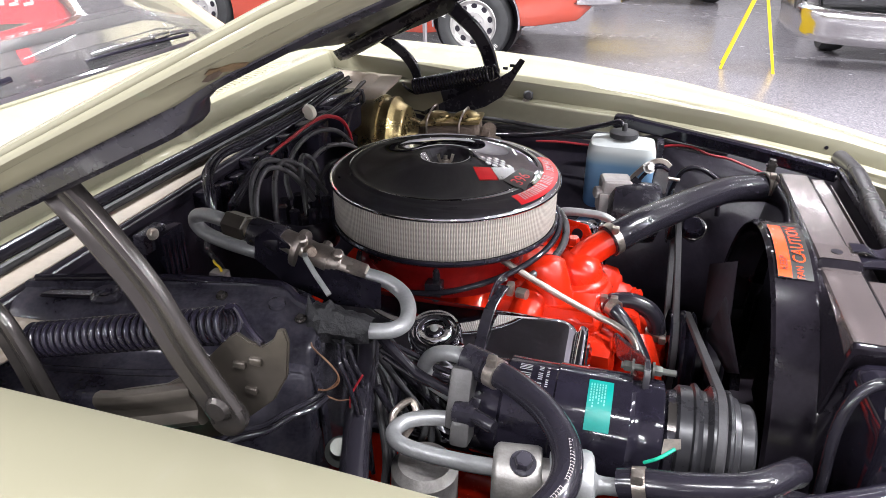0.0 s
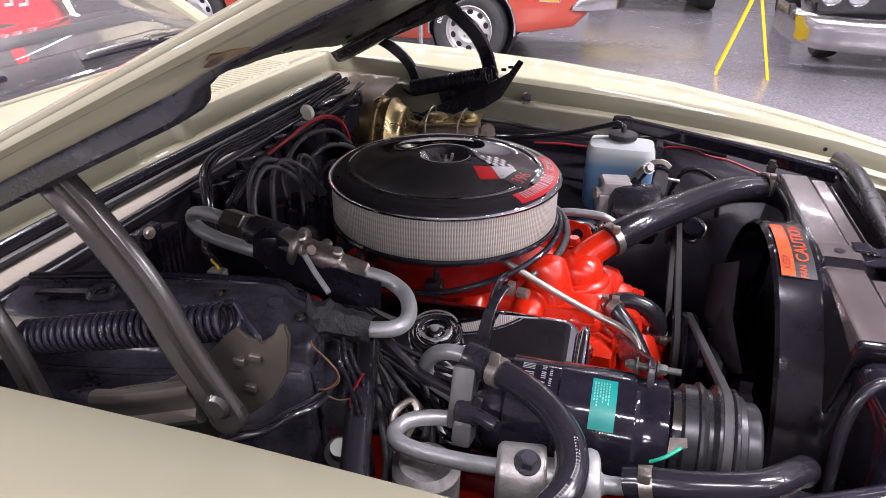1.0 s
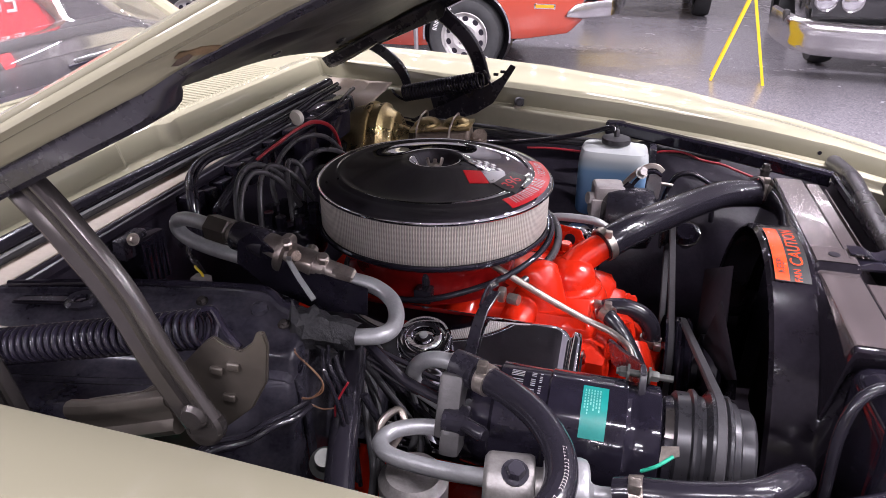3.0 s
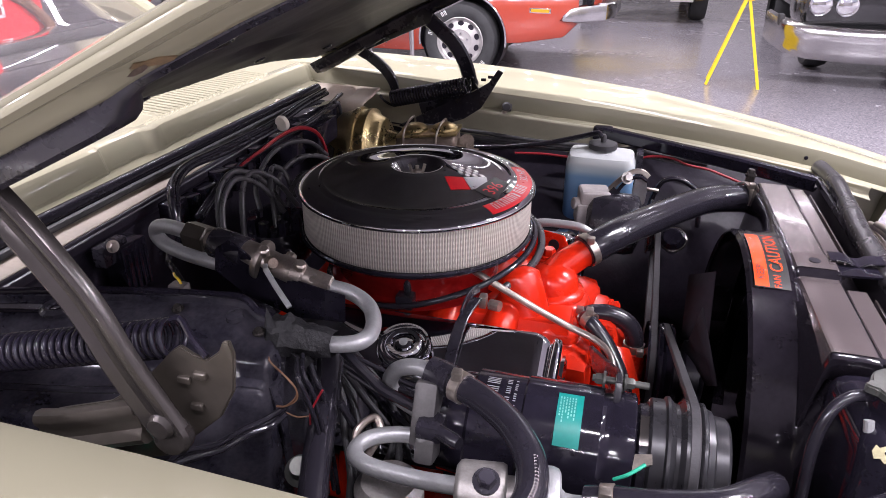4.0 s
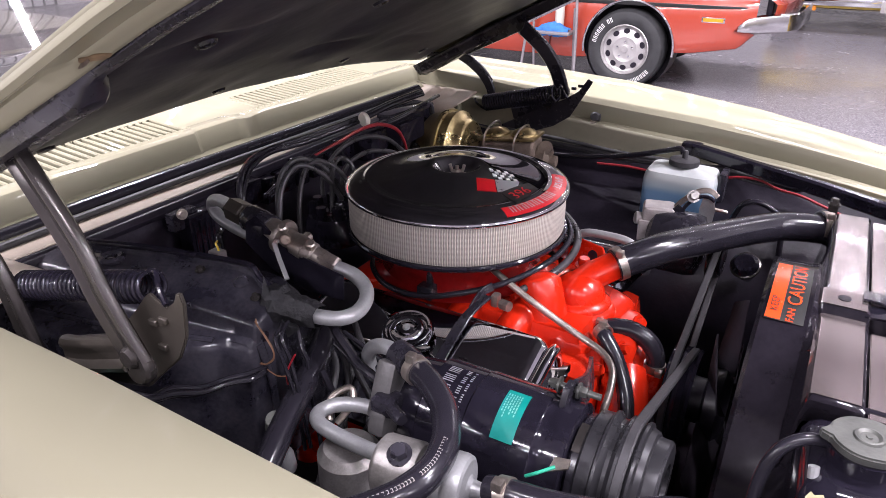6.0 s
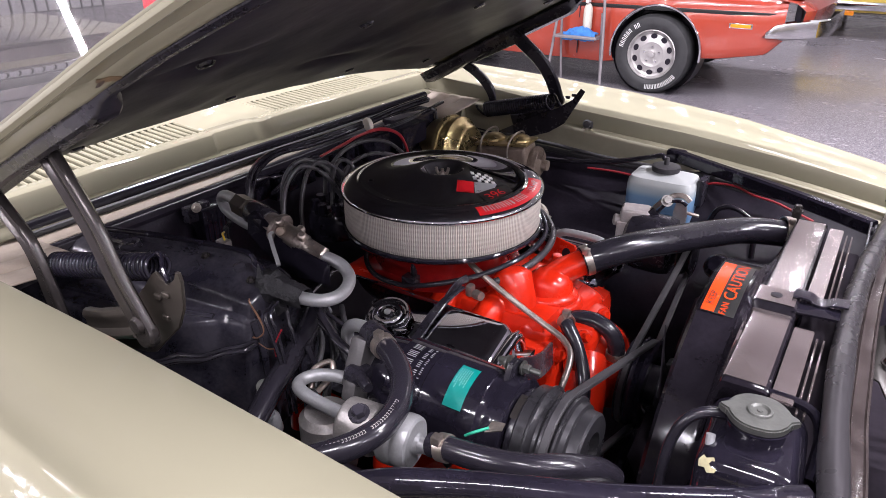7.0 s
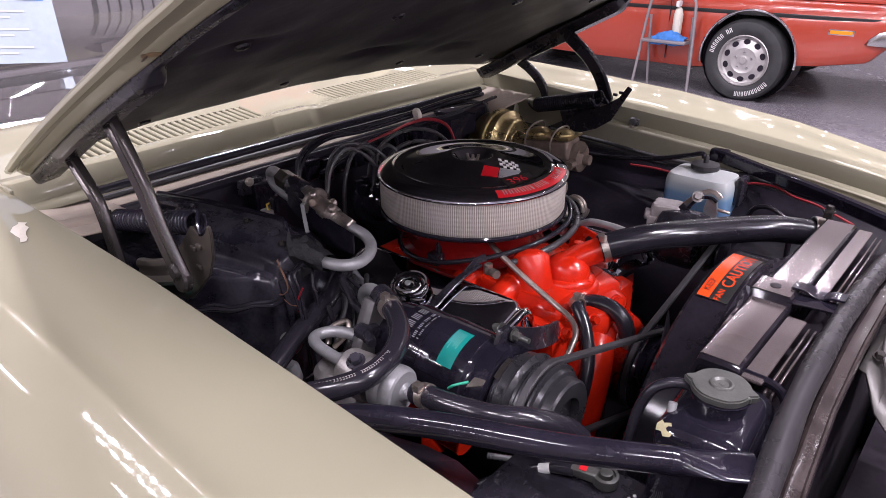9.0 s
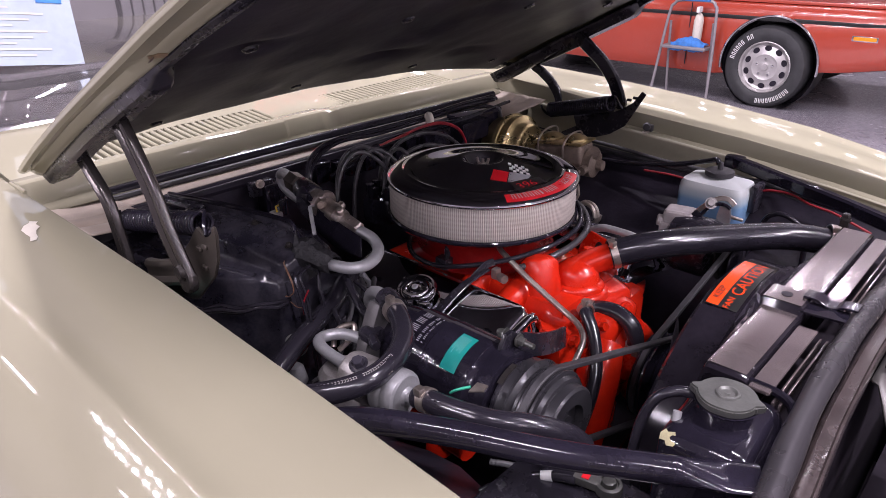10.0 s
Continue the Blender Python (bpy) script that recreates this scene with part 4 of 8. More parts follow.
# ---- air cleaner ----
AX, AY, AZ = -0.268, 0.960, 0.9765
ac = thing("air_cleaner", (AX, AY, 0.83), "round chrome-lidded open-element air cleaner on the carburettor", "air cleaner")
LID = [(0.1808, -0.0095), (0.1830, -0.0085), (0.1840, -0.006), (0.1833, -0.0030), (0.1813, -0.0008), (0.1783, 0.0010), (0.174, 0.0030), (0.168, 0.0050), (0.162, 0.0062), (0.157, 0.0066), (0.1540, 0.0068), (0.1510, 0.0085), (0.1485, 0.0093), (0.1460, 0.0092), (0.1435, 0.0082),
       (0.132, 0.0085), (0.102, 0.0132), (0.074, 0.0188), (0.055, 0.0235), (0.0445, 0.0255), (0.0400, 0.0253), (0.0365, 0.0230), (0.029, 0.013), (0.021, 0.0090), (0.0, 0.0085)]
lid = part("lid", turned(LID, (AX, AY, AZ), seg=128), LID_CHROME, ac, "polished chrome lid reflecting the dark hood", sharp=60)


def lid_z(r):
    pr = sorted((a, b) for a, b in LID if b >= 0)
    return AZ + float(np.interp(r, [a for a, _ in pr], [b for _, b in pr]))


bm = hose([(AX - 0.011, AY - 0.004, AZ + 0.025), (AX - 0.008, AY - 0.002, AZ + 0.014), (AX, AY, AZ + 0.012), (AX + 0.008, AY + 0.002, AZ + 0.014), (AX + 0.011, AY + 0.004, AZ + 0.025)], 0.0026, 8)
lathe(bm, [(0, 0.008), (0.008, 0.008), (0.006, 0.016), (0.003, 0.016), (0.003, 0.023), (0, 0.023)], (AX, AY, AZ), seg=16)
part("wing_nut", bm, STEEL, lid, "steel wing nut")
part("element", turned([(0.1775, -0.0705), (0.1787, -0.068), (0.1787, -0.0095), (0.177, -0.006)][::-1], (AX, AY, AZ), seg=160, uv=True), FILTER, ac, "white pleated filter behind wire mesh", sharp=60)
part("base_pan", turned([(0.10, -0.084), (0.150, -0.083), (0.176, -0.0805), (0.1815, -0.0785), (0.1840, -0.0755), (0.1842, -0.072), (0.1825, -0.0695), (0.1805, -0.0695), (0.1800, -0.0725), (0.15, -0.074)], (AX, AY, AZ), seg=96), BLACK, ac, "black base pan")
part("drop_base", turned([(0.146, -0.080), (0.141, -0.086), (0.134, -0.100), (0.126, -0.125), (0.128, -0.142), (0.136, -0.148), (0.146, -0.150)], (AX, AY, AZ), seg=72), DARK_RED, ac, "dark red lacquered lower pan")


# decals on the lid
def on_lid(bm, lift):
    for v in bm.verts:
        r = math.hypot(v.co.x - AX, v.co.y - AY)
        v.co.z = lid_z(r) + lift
    return bm


def grid_plate(corners, n=8, lift=0.0006):
    a, b, c, d = (Vector((*q, 0)) for q in corners)
    return on_lid(sheet([[a.lerp(b, i / n).lerp(d.lerp(c, i / n), j / n) for i in range(n + 1)] for j in range(n + 1)]), lift)


def lid_text(text, size, o, xdir, lift, shear=0.0):
    bm = letters(text, size)
    x = Vector((*xdir, 0)).normalized()
    y = Vector((-x.y, x.x, 0))
    for v in bm.verts:
        px_, py_ = v.co.x + shear * v.co.y, v.co.y
        v.co = Vector((*o, 0)) + x * px_ + y * py_
    bmesh.ops.subdivide_edges(bm, edges=[e for e in bm.edges if e.calc_length() > 0.004], cuts=1)
    return on_lid(bm, lift)


part("emblem_flag", grid_plate(((-0.2155, 0.927), (-0.1915, 0.942), (-0.1715, 0.910), (-0.1975, 0.895))), RED_DECAL, lid, "red flag of the printed emblem", sharp=60)
part("emblem_field", grid_plate(((-0.191, 0.943), (-0.160, 0.967), (-0.150, 0.934), (-0.1705, 0.911)), lift=0.0005), SILVER, lid, "silver field of the printed emblem", sharp=60)
bm = bmesh.new()
for i in range(6):
    for j in range(4):
        if (i + j) % 2 == 0:
            ci, cj = Vector((0.0050, 0.0034, 0)), Vector((0.0062, -0.0062, 0))
            o = Vector((-0.216, 0.970, 0)) + i * ci + j * cj
            f = [o, o + ci, o + ci + cj, o + cj]
            bm.faces.new([bm.verts.new(q) for q in f])
part("emblem_check", on_lid(bm, 0.0009), WHITE, lid, "white checks of the printed emblem")
part("emblem_black", grid_plate(((-0.166, 0.911), (-0.148, 0.974), (-0.125, 0.962), (-0.128, 0.890)), lift=0.0010), BLACK_PRINT, lid, "black number plate of the printed emblem", sharp=60)
part("emblem_number", lid_text("396", 0.029, (-0.141, 0.929), (0.18, 0.985), 0.0016, 0.15), RED_DECAL, lid, "red number of the printed emblem")
rows = []
for a in np.linspace(radians(-37), radians(31), 40):
    rows.append([(AX + r * math.cos(a), AY + r * math.sin(a), lid_z(r) + 0.0006) for r in np.linspace(0.1545, 0.1775, 6)])
part("rim_decal", sheet(rows), RED_DECAL, lid, "curved red rim decal", sharp=60)


def arc_letters(text, size, a0, r0, lift):
    bm = letters(text, size)
    for v in bm.verts:
        r, a = r0 - v.co.y, radians(a0) + v.co.x / r0
        v.co = Vector((AX + r * math.cos(a), AY + r * math.sin(a), lid_z(r) + lift))
    return bm


part("rim_number", arc_letters("325 HP", 0.017, 17, 0.1655, 0.0013), SILVER, lid, "silver power figure on the rim decal")
bm = bmesh.new()
for k, w in enumerate((1, 1, 1, 1, 1, 0.4, 1, 1, 1)):
    a0 = radians(-33 + k * 3.9)
    for a1, r1, r2 in ((0.0, 0.160, 0.172), (radians(1.7) * w, 0.160, 0.172)):
        f = [(AX + r * math.cos(a), AY + r * math.sin(a), lid_z(r) + 0.0013) for a, r in ((a0 + a1, r1), (a0 + a1 + radians(0.7), r1), (a0 + a1 + radians(0.7), r2), (a0 + a1, r2))]
        bm.faces.new([bm.verts.new(q) for q in f])
    f = [(AX + r * math.cos(a), AY + r * math.sin(a), lid_z(r) + 0.0013) for a, r in ((a0, 0.1565), (a0 + radians(2.4) * w, 0.1565), (a0 + radians(2.4) * w, 0.159), (a0, 0.159))]
    bm.faces.new([bm.verts.new(q) for q in f])
part("rim_bars", bm, SILVER, lid, "silver bars on the rim decal")

# ---- carburettor and inlet ----
cb = thing("carburettor", (AX, AY, 0.80), "dark carburettor under the air cleaner", "carburettor")
part("body", box((AX, AY, 0.835), (0.15, 0.16, 0.07), 0.012), DARK, cb)
bm = box((-0.246, 0.826, 0.838), (0.026, 0.022, 0.022), 0.003)
lathe(bm, [(0, 0), (0.006, 0), (0.006, 0.022), (0, 0.022)], (-0.246, 0.836, 0.848), (0, 0, 1), 10)
part("fuel_inlet", bm, BLACK_SATIN, cb, "black square fuel inlet nut")

# ---- engine ----
en = thing("engine", (-0.18, C, 0.45), "orange-red painted V8 engine block and inlet manifold", "engine")
bm = bmesh.new()
rbox(bm, (-0.22, C, 0.66), (0.50, 0.30, 0.24), 0.03)
part("block", bm, RED, en)
bm = bmesh.new()
rbox(bm, (-0.17, 0.950, 0.785), (0.33, 0.18, 0.06), 0.02)
for i, (x, y0) in enumerate(((-0.30, 0.83), (-0.20, 0.83), (-0.115, 0.845))):
    sweep(bm, spline([(x + 0.02, 0.95, 0.808), (x + 0.01, 0.88, 0.808), (x, y0, 0.782), (x, y0 - 0.02, 0.745)], 6), 0.026, 14)
for x in (-0.30, -0.17):
    sweep(bm, spline([(x, 0.96, 0.805), (x, 1.03, 0.80), (x, 1.07, 0.77)], 6), 0.028, 14)
part("intake_manifold", bm, RED, en, "red painted cast inlet manifold", sharp=50)
# front of the manifold: water crossover, thermostat housing and neck
bm = bmesh.new()
sweep(bm, spline([(-0.100, 0.918, 0.868), (-0.097, 0.915, 0.860), (-0.088, 0.907, 0.840), (-0.074, 0.900, 0.80), (-0.06, 0.89, 0.74)], 6), lambda s: 0.014 + 0.020 * min(1, s * 3), 18)
rbox(bm, (-0.035, 0.905, 0.765), (0.07, 0.10, 0.085), 0.032, (0, 12, 10), 4)
rbox(bm, (-0.012, 0.985, 0.772), (0.07, 0.13, 0.070), 0.030, (0, 14, -8), 4)
lathe(bm, [(0, -0.06), (0.050, -0.06), (0.052, -0.02), (0.056, -0.012), (0.057, -0.004), (0.054, 0.002), (0.050, 0.006), (0, 0.006)], (-0.042, 0.962, 0.800), (-0.08, 0.02, 1), 32)
rbox(bm, (-0.10, 0.97, 0.805), (0.10, 0.14, 0.05), 0.022, (0, 4, 0), 3)
part("crossover", bm, RED, en, "red painted water crossover", sharp=50)
bm = bmesh.new()
lathe(bm, [(0, 0), (0.048, 0), (0.050, 0.005), (0.048, 0.011), (0.041, 0.015), (0.039, 0.030), (0.033, 0.044), (0.018, 0.053), (0, 0.055)], (-0.043, 0.961, 0.805), (-0.1, 0.05, 1), 26)
sweep(bm, spline([(-0.046, 0.966, 0.838), (-0.032, 0.980, 0.850), (-0.014, 0.993, 0.861), (0.002, 1.004, 0.870)], 5), lambda s: 0.025 - 0.003 * s, 18)
hexbolt(bm, (-0.052, 0.930, 0.812), (0, 0, 1), 0.007, 0.01)
hexbolt(bm, (-0.042, 1.012, 0.815), (0, 0, 1), 0.007, 0.01)
part("thermostat_housing", bm, RED, en, "red thermostat housing with outlet neck", sharp=50)
m = frame_of((-0.065, 1.052, 0.818), (0.9, -0.35, 0), (0.1, 0.25, 1))
bm = prism([(-0.045, 0), (0.045, 0), (0.040, 0.026), (0.022, 0.050), (-0.026, 0.050), (-0.042, 0.026)], 0.005, m, 0.001)
part("lifting_eye", bm, RED, en, "red lifting bracket plate")
part("eye_hole", turned([(0, 0), (0.010, 0), (0.010, 0.0012), (0, 0.0012)], m @ Vector((0.008, 0.030, 0.0045)), m.to_3x3() @ Vector((0, 0, 1)), 18), DARK, en)
bm = bmesh.new()
hexbolt(bm, (-0.060, 1.020, 0.842), (0, 0, 1), 0.010, 0.014)
part("manifold_bolt", bm, RED, en)
# water pump and timing cover
bm = bmesh.new()
lathe(bm, [(0, 0), (0.058, 0), (0.064, 0.01), (0.060, 0.035), (0.046, 0.050), (0.030, 0.062), (0.024, 0.085), (0, 0.085)], (0.025, 0.965, 0.700), (1, 0, 0), 30)
rbox(bm, (0.026, 0.955, 0.742), (0.060, 0.14, 0.10), 0.030, (0, 8, 6), 4)
sweep(bm, spline([(0.052, 0.905, 0.745), (0.066, 0.868, 0.715), (0.070, 0.838, 0.665), (0.066, 0.815, 0.60), (0.060, 0.80, 0.52)], 7), lambda s: 0.034 + 0.012 * s, 18)
sweep(bm, spline([(0.050, 1.00, 0.735), (0.060, 1.03, 0.70), (0.058, 1.05, 0.64), (0.05, 1.06, 0.56)], 7), 0.028, 16)
lathe(bm, [(0, -0.01), (0.023, -0.01), (0.023, 0.02), (0.0195, 0.024), (0.0195, 0.040), (0, 0.040)], (0.088, 0.944, 0.695), (0.05, 0, 1), 20)
rbox(bm, (0.0, 0.94, 0.60), (0.05, 0.22, 0.30), 0.03)
part("water_pump", bm, RED, en, "red cast water pump", sharp=50)
for x, y, z in ((0.055, 0.90, 0.785), (0.058, 0.975, 0.79), (0.05, 0.86, 0.752), (0.035, 0.845, 0.775)):
    part("pump_bolt", hexbolt(bmesh.new(), (x - 0.01, y, z), (0.9, -0.3, 0.4), 0.008, 0.012), RED, en)
bm = bmesh.new()
for side in (-1, 1):
    rbox(bm, (-0.225, C + side * 0.19, 0.69), (0.40, 0.14, 0.15), 0.03, (side * -35, 0, 0))
part("cylinder_head", bm, RED, en, "red painted cylinder heads")

# valve covers
def valve_cover(side):
    vc = thing("valve_cover", (-0.2, C + side * 0.22, 0.78), "polished chrome valve cover reflecting the dark hood", "valve cover", "valve covers")
    x0, x1 = -0.405, -0.020
    sec = [(0.316, 0.726), (0.314, 0.736), (0.300, 0.748), (0.272, 0.792), (0.265, 0.803), (0.254, 0.811), (0.240, 0.817), (0.176, 0.839), (0.166, 0.840), (0.158, 0.836), (0.153, 0.826), (0.143, 0.790), (0.136, 0.778), (0.134, 0.766)]
    cy, cz, r = 0.225, 0.765, 0.028
    rows = []
    for end, sg in ((x0, -1), (x1, 1)):
        half_rows = []
        for a in (0, 15, 30, 45, 60, 75, 90):
            k = 1 - (1 - math.cos(radians(a))) * r / 0.075
            half_rows.append((end - sg * r * (1 - math.sin(radians(a))), k))
        half_rows += [(end, 0.5), (end, 0.0)]
        for x, k in half_rows[::-1] if sg < 0 else half_rows:
            rows.append([(x, C + side * (cy + (o - cy) * k), cz + (z - cz) * k) for o, z in sec])
    part("cover", sheet(rows), LID_CHROME, vc, sharp=60)
    lip = [(0.330, 0.722), (0.332, 0.732), (0.318, 0.741), (0.225, 0.765), (0.130, 0.781), (0.122, 0.780), (0.120, 0.770)]
    rows = [[(x, C + side * (cy + (o - cy) * k), cz + (z - cz) * k - dz) for o, z in lip] for x, k, dz in ((x0 - 0.016, 0.0, 0.01), (x0 - 0.016, 0.97, 0.004), (x0 - 0.012, 1, 0), (x1 + 0.012, 1, 0), (x1 + 0.016, 0.97, 0.004), (x1 + 0.016, 0.0, 0.01))]
    part("flange", sheet(rows), LID_CHROME, vc)
    bead = [(x1 + 0.001, C + side * o, z) for o, z in ((0.316, 0.742), (0.290, 0.768), (0.272, 0.790), (0.258, 0.803), (0.235, 0.811), (0.205, 0.820), (0.180, 0.828), (0.166, 0.826), (0.156, 0.812), (0.150, 0.795))]
    part("end_bead", sweep(bmesh.new(), bead, 0.0085, 14), LID_CHROME, vc)
    strapx = -0.150
    part("wire_strap", strap(bmesh.new(), spline([(strapx, C + side * 0.305, 0.752), (strapx, C + side * 0.274, 0.800), (strapx, C + side * 0.25, 0.820), (strapx, C + side * 0.18, 0.846), (strapx + 0.012, C + side * 0.135, 0.862)], 5), 0.016, 0.004, (0, -side * 0.6, 1)), BLACK_SATIN, vc)
    return vc


valve_cover(-1)
valve_cover(1)
oc = thing("oil_cap", (-0.214, 0.722, 0.826), "polished chrome oil filler cap on the valve cover", "cap")
OA = (0.0, -0.28, 1.0)
part("neck", turned([(0, -0.012), (0.028, -0.012), (0.026, 0.004), (0, 0.004)], (-0.214, 0.722, 0.824), OA, 28), LID_CHROME, oc)
bm = turned([(0.0, 0.004), (0.036, 0.004), (0.038, 0.007), (0.037, 0.013), (0.034, 0.0175), (0.031, 0.0175), (0.029, 0.012), (0.027, 0.012), (0.025, 0.0165), (0.022, 0.0185), (0.017, 0.0175), (0.014, 0.012), (0.012, 0.012), (0.011, 0.017), (0.008, 0.018), (0, 0.018)], (-0.214, 0.722, 0.824), OA, 40)
rbox(bm, (-0.180, 0.702, 0.828), (0.02, 0.02, 0.006), 0.003, (0, 0, -25))
rbox(bm, (-0.246, 0.738, 0.836), (0.02, 0.02, 0.006), 0.003, (0, 0, -25))
part("cap", bm, LID_CHROME, oc, "chrome ridged cap")
part("rivet", turned([(0, 0.017), (0.006, 0.017), (0.005, 0.0205), (0, 0.021)], (-0.214, 0.722, 0.824), OA, 14), ALU, oc, "bright centre rivet")

# brackets at the compressor
bk = thing("compressor_bracket", (0.05, 0.70, 0.76), "black steel compressor bracket with bolt", "bracket")
part("arm", strap(bmesh.new(), spline([(0.030, 0.810, 0.800), (0.046, 0.750, 0.826), (0.058, 0.690, 0.856), (0.064, 0.636, 0.886)], 4), 0.034, 0.006, (1, 0.2, 0.2)), BLACK_SATIN, bk)
bm = bmesh.new()
lathe(bm, [(0, -0.030), (0.0038, -0.030), (0.0038, 0.030), (0, 0.030)], (0.062, 0.634, 0.894), (1, 0, 0), 12)
hexbolt(bm, (0.046, 0.634, 0.894), (-1, 0, 0), 0.0062, 0.010)
hexbolt(bm, (0.066, 0.634, 0.894), (1, 0, 0), 0.0062, 0.010)
part("bolt", bm, CAP_ZINC, bk, "dull steel through bolt")
part("ear", prism([(-0.03, -0.03), (0.03, -0.03), (0.016, 0.016), (0.006, 0.026), (-0.010, 0.026), (-0.02, 0.01)], 0.007, frame_of((0.056, 0.622, 0.884), (0, 1, 0), (0, 0.1, 1)), 0.0015), BLACK_SATIN, bk)

# ---- compressor ----
KY, KZ = 0.602, 0.827
cp = thing("ac_compressor", (0.0, KY, 0.76), "black cylindrical air-conditioning compressor with teal label", "compressor")
R = 0.0635
part("body", turned([(0, -0.150), (0.040, -0.150), (0.046, -0.146), (0.048, -0.128), (0.056, -0.124), (0.058, -0.10), (0.058, -0.094), (R, -0.090), (R, -0.036), (R + 0.0015, -0.034), (R + 0.0015, 0.046), (R, 0.048), (R - 0.0005, 0.058), (R + 0.0005, 0.060), (R, 0.080), (R - 0.004, 0.082), (0.03, 0.083), (0, 0.083)], (0, KY, KZ), (1, 0, 0), 56), BLACK, cp, "gloss black cylinder")


def around(x, a, r):
    return (x, KY - r * math.sin(a), KZ + r * math.cos(a))


def wrap(x0, x1, a0, a1, r, n=10):
    return sheet([[around(x, a, r) for x in (x0, x1)] for a in np.linspace(a0, a1, n)])


part("label", wrap(0.0, 0.0265, radians(2), radians(55), R + 0.0021), TEAL, cp, "teal maker's label")
bm = bmesh.new()
rnd = random.Random(2)
for k in range(6):
    x = 0.0025 + k * 0.0030
    a = radians(7)
    while a < radians(34 - rnd.random() * 12):
        da = radians(1.2 + 2.0 * rnd.random())
        q = [around(x, a, R + 0.0026), around(x + 0.0014, a, R + 0.0026), around(x + 0.0014, a + da, R + 0.0026), around(x, a + da, R + 0.0026)]
        bm.faces.new([bm.verts.new(p) for p in q])
        a += da + radians(1.0)
part("label_bars", bm, LABEL_PRINT, cp)
bm = bmesh.new()
for k in range(18):
    for x0, x1 in ((-0.078, -0.064), (-0.056, -0.051), (-0.047, -0.044)):
        a = radians(-6 + k * 2.6)
        if (k * 7 + int(x0 * 1000)) % 5 == 0:
            continue
        q = [around(x, b, R + 0.0008) for x, b in ((x0, a), (x1, a), (x1, a + radians(1.2)), (x0, a + radians(1.2)))]
        bm.faces.new([bm.verts.new(p) for p in q])
part("hose_print", bm, SILVER, cp, "worn white printing")
part("clutch_coil", turned([(0, 0.083), (0.050, 0.083), (0.054, 0.086), (0.056, 0.094), (0.056, 0.098), (0, 0.098)], (0, KY, KZ), (1, 0, 0), 48), BLACK_SATIN, cp)
part("pulley", turned([(0, 0.094), (0.058, 0.094), (0.062, 0.097), (0.0625, 0.110), (0.066, 0.112), (0.0665, 0.115), (0.060, 0.121), (0.060, 0.125), (0.0665, 0.130), (0.0665, 0.133), (0.060, 0.139), (0.060, 0.142), (0.065, 0.147), (0.0648, 0.150), (0.060, 0.152), (0.058, 0.158), (0.055, 0.160), (0, 0.160)], (0, KY, KZ), (1, 0, 0), 56), PULLEY, cp, "dark grey grooved clutch pulley")
part("clutch_plate", turned([(0, 0.160), (0.053, 0.160), (0.054, 0.163), (0.053, 0.184), (0.050, 0.187), (0.030, 0.187), (0.028, 0.176), (0.012, 0.176), (0.012, 0.182), (0.0, 0.182)], (-0.012, KY, KZ), (1, 0, 0), 48), PULLEY, cp, "worn dark clutch plate")
part("weld_patch", wrap(0.085, 0.098, radians(5), radians(40), 0.0575), GREY_ARM, cp)
bm = box((-0.135, 0.562, 0.868), (0.026, 0.045, 0.070), 0.006, (-25, 0, 0))
rbox(bm, (-0.128, 0.548, 0.838), (0.022, 0.06, 0.030), 0.006, (-20, 0, 0))
part("port_block", bm, PORT_GREY, cp, "dark grey cast port block")
bm = turned([(0, 0), (0.008, 0), (0.008, 0.030), (0.006, 0.034), (0, 0.034)], (-0.118, 0.535, 0.868), (0.8, -0.5, 0.1), 14)
rbox(bm, (-0.125, 0.540, 0.866), (0.03, 0.03, 0.022), 0.007)
part("valve_cap", bm, BLACK_SATIN, cp, "black service valve cap")
part("green_lead", hose([(0.062, 0.503, 0.878), (0.074, 0.500, 0.890), (0.088, 0.510, 0.896)], 0.0018, 8), GREEN_WIRE, cp)
bm = prism([(0, 0), (0.02, 0.004), (0.022, 0.014), (0.006, 0.016)], 0.002, frame_of((0.078, 0.518, 0.878), (1, 0.2, 0.2), (0, 1, 0.4)))
part("lead_clip", bm, STEEL, cp)

# ---- refrigerant lines ----
ln = thing("refrigerant_hose", (-0.05, 0.48, 0.85), "thick black refrigerant hose curving over the compressor", "hose")
part("hose", hose([(-0.125, 0.578, 0.903), (-0.106, 0.568, 0.905), (-0.073, 0.550, 0.905), (-0.038, 0.520, 0.904), (-0.014, 0.480, 0.903), (-0.008, 0.440, 0.901), (-0.020, 0.405, 0.897), (-0.048, 0.372, 0.890), (-0.085, 0.350, 0.875)], 0.0148, 20), RUBBER, ln)
part("ferrule", hose([(-0.138, 0.582, 0.904), (-0.125, 0.578, 0.904), (-0.108, 0.569, 0.905)], 0.0175, 18), BLACK_SATIN, ln, "crimped end sleeve")
clamp_band(ln, (-0.100, 0.564, 0.905), (0.9, -0.45, 0.02), 0.0158)
hp = spline([(-0.014, 0.480, 0.903), (-0.008, 0.440, 0.901), (-0.020, 0.405, 0.897), (-0.048, 0.372, 0.890)], 12)
bm = bmesh.new()
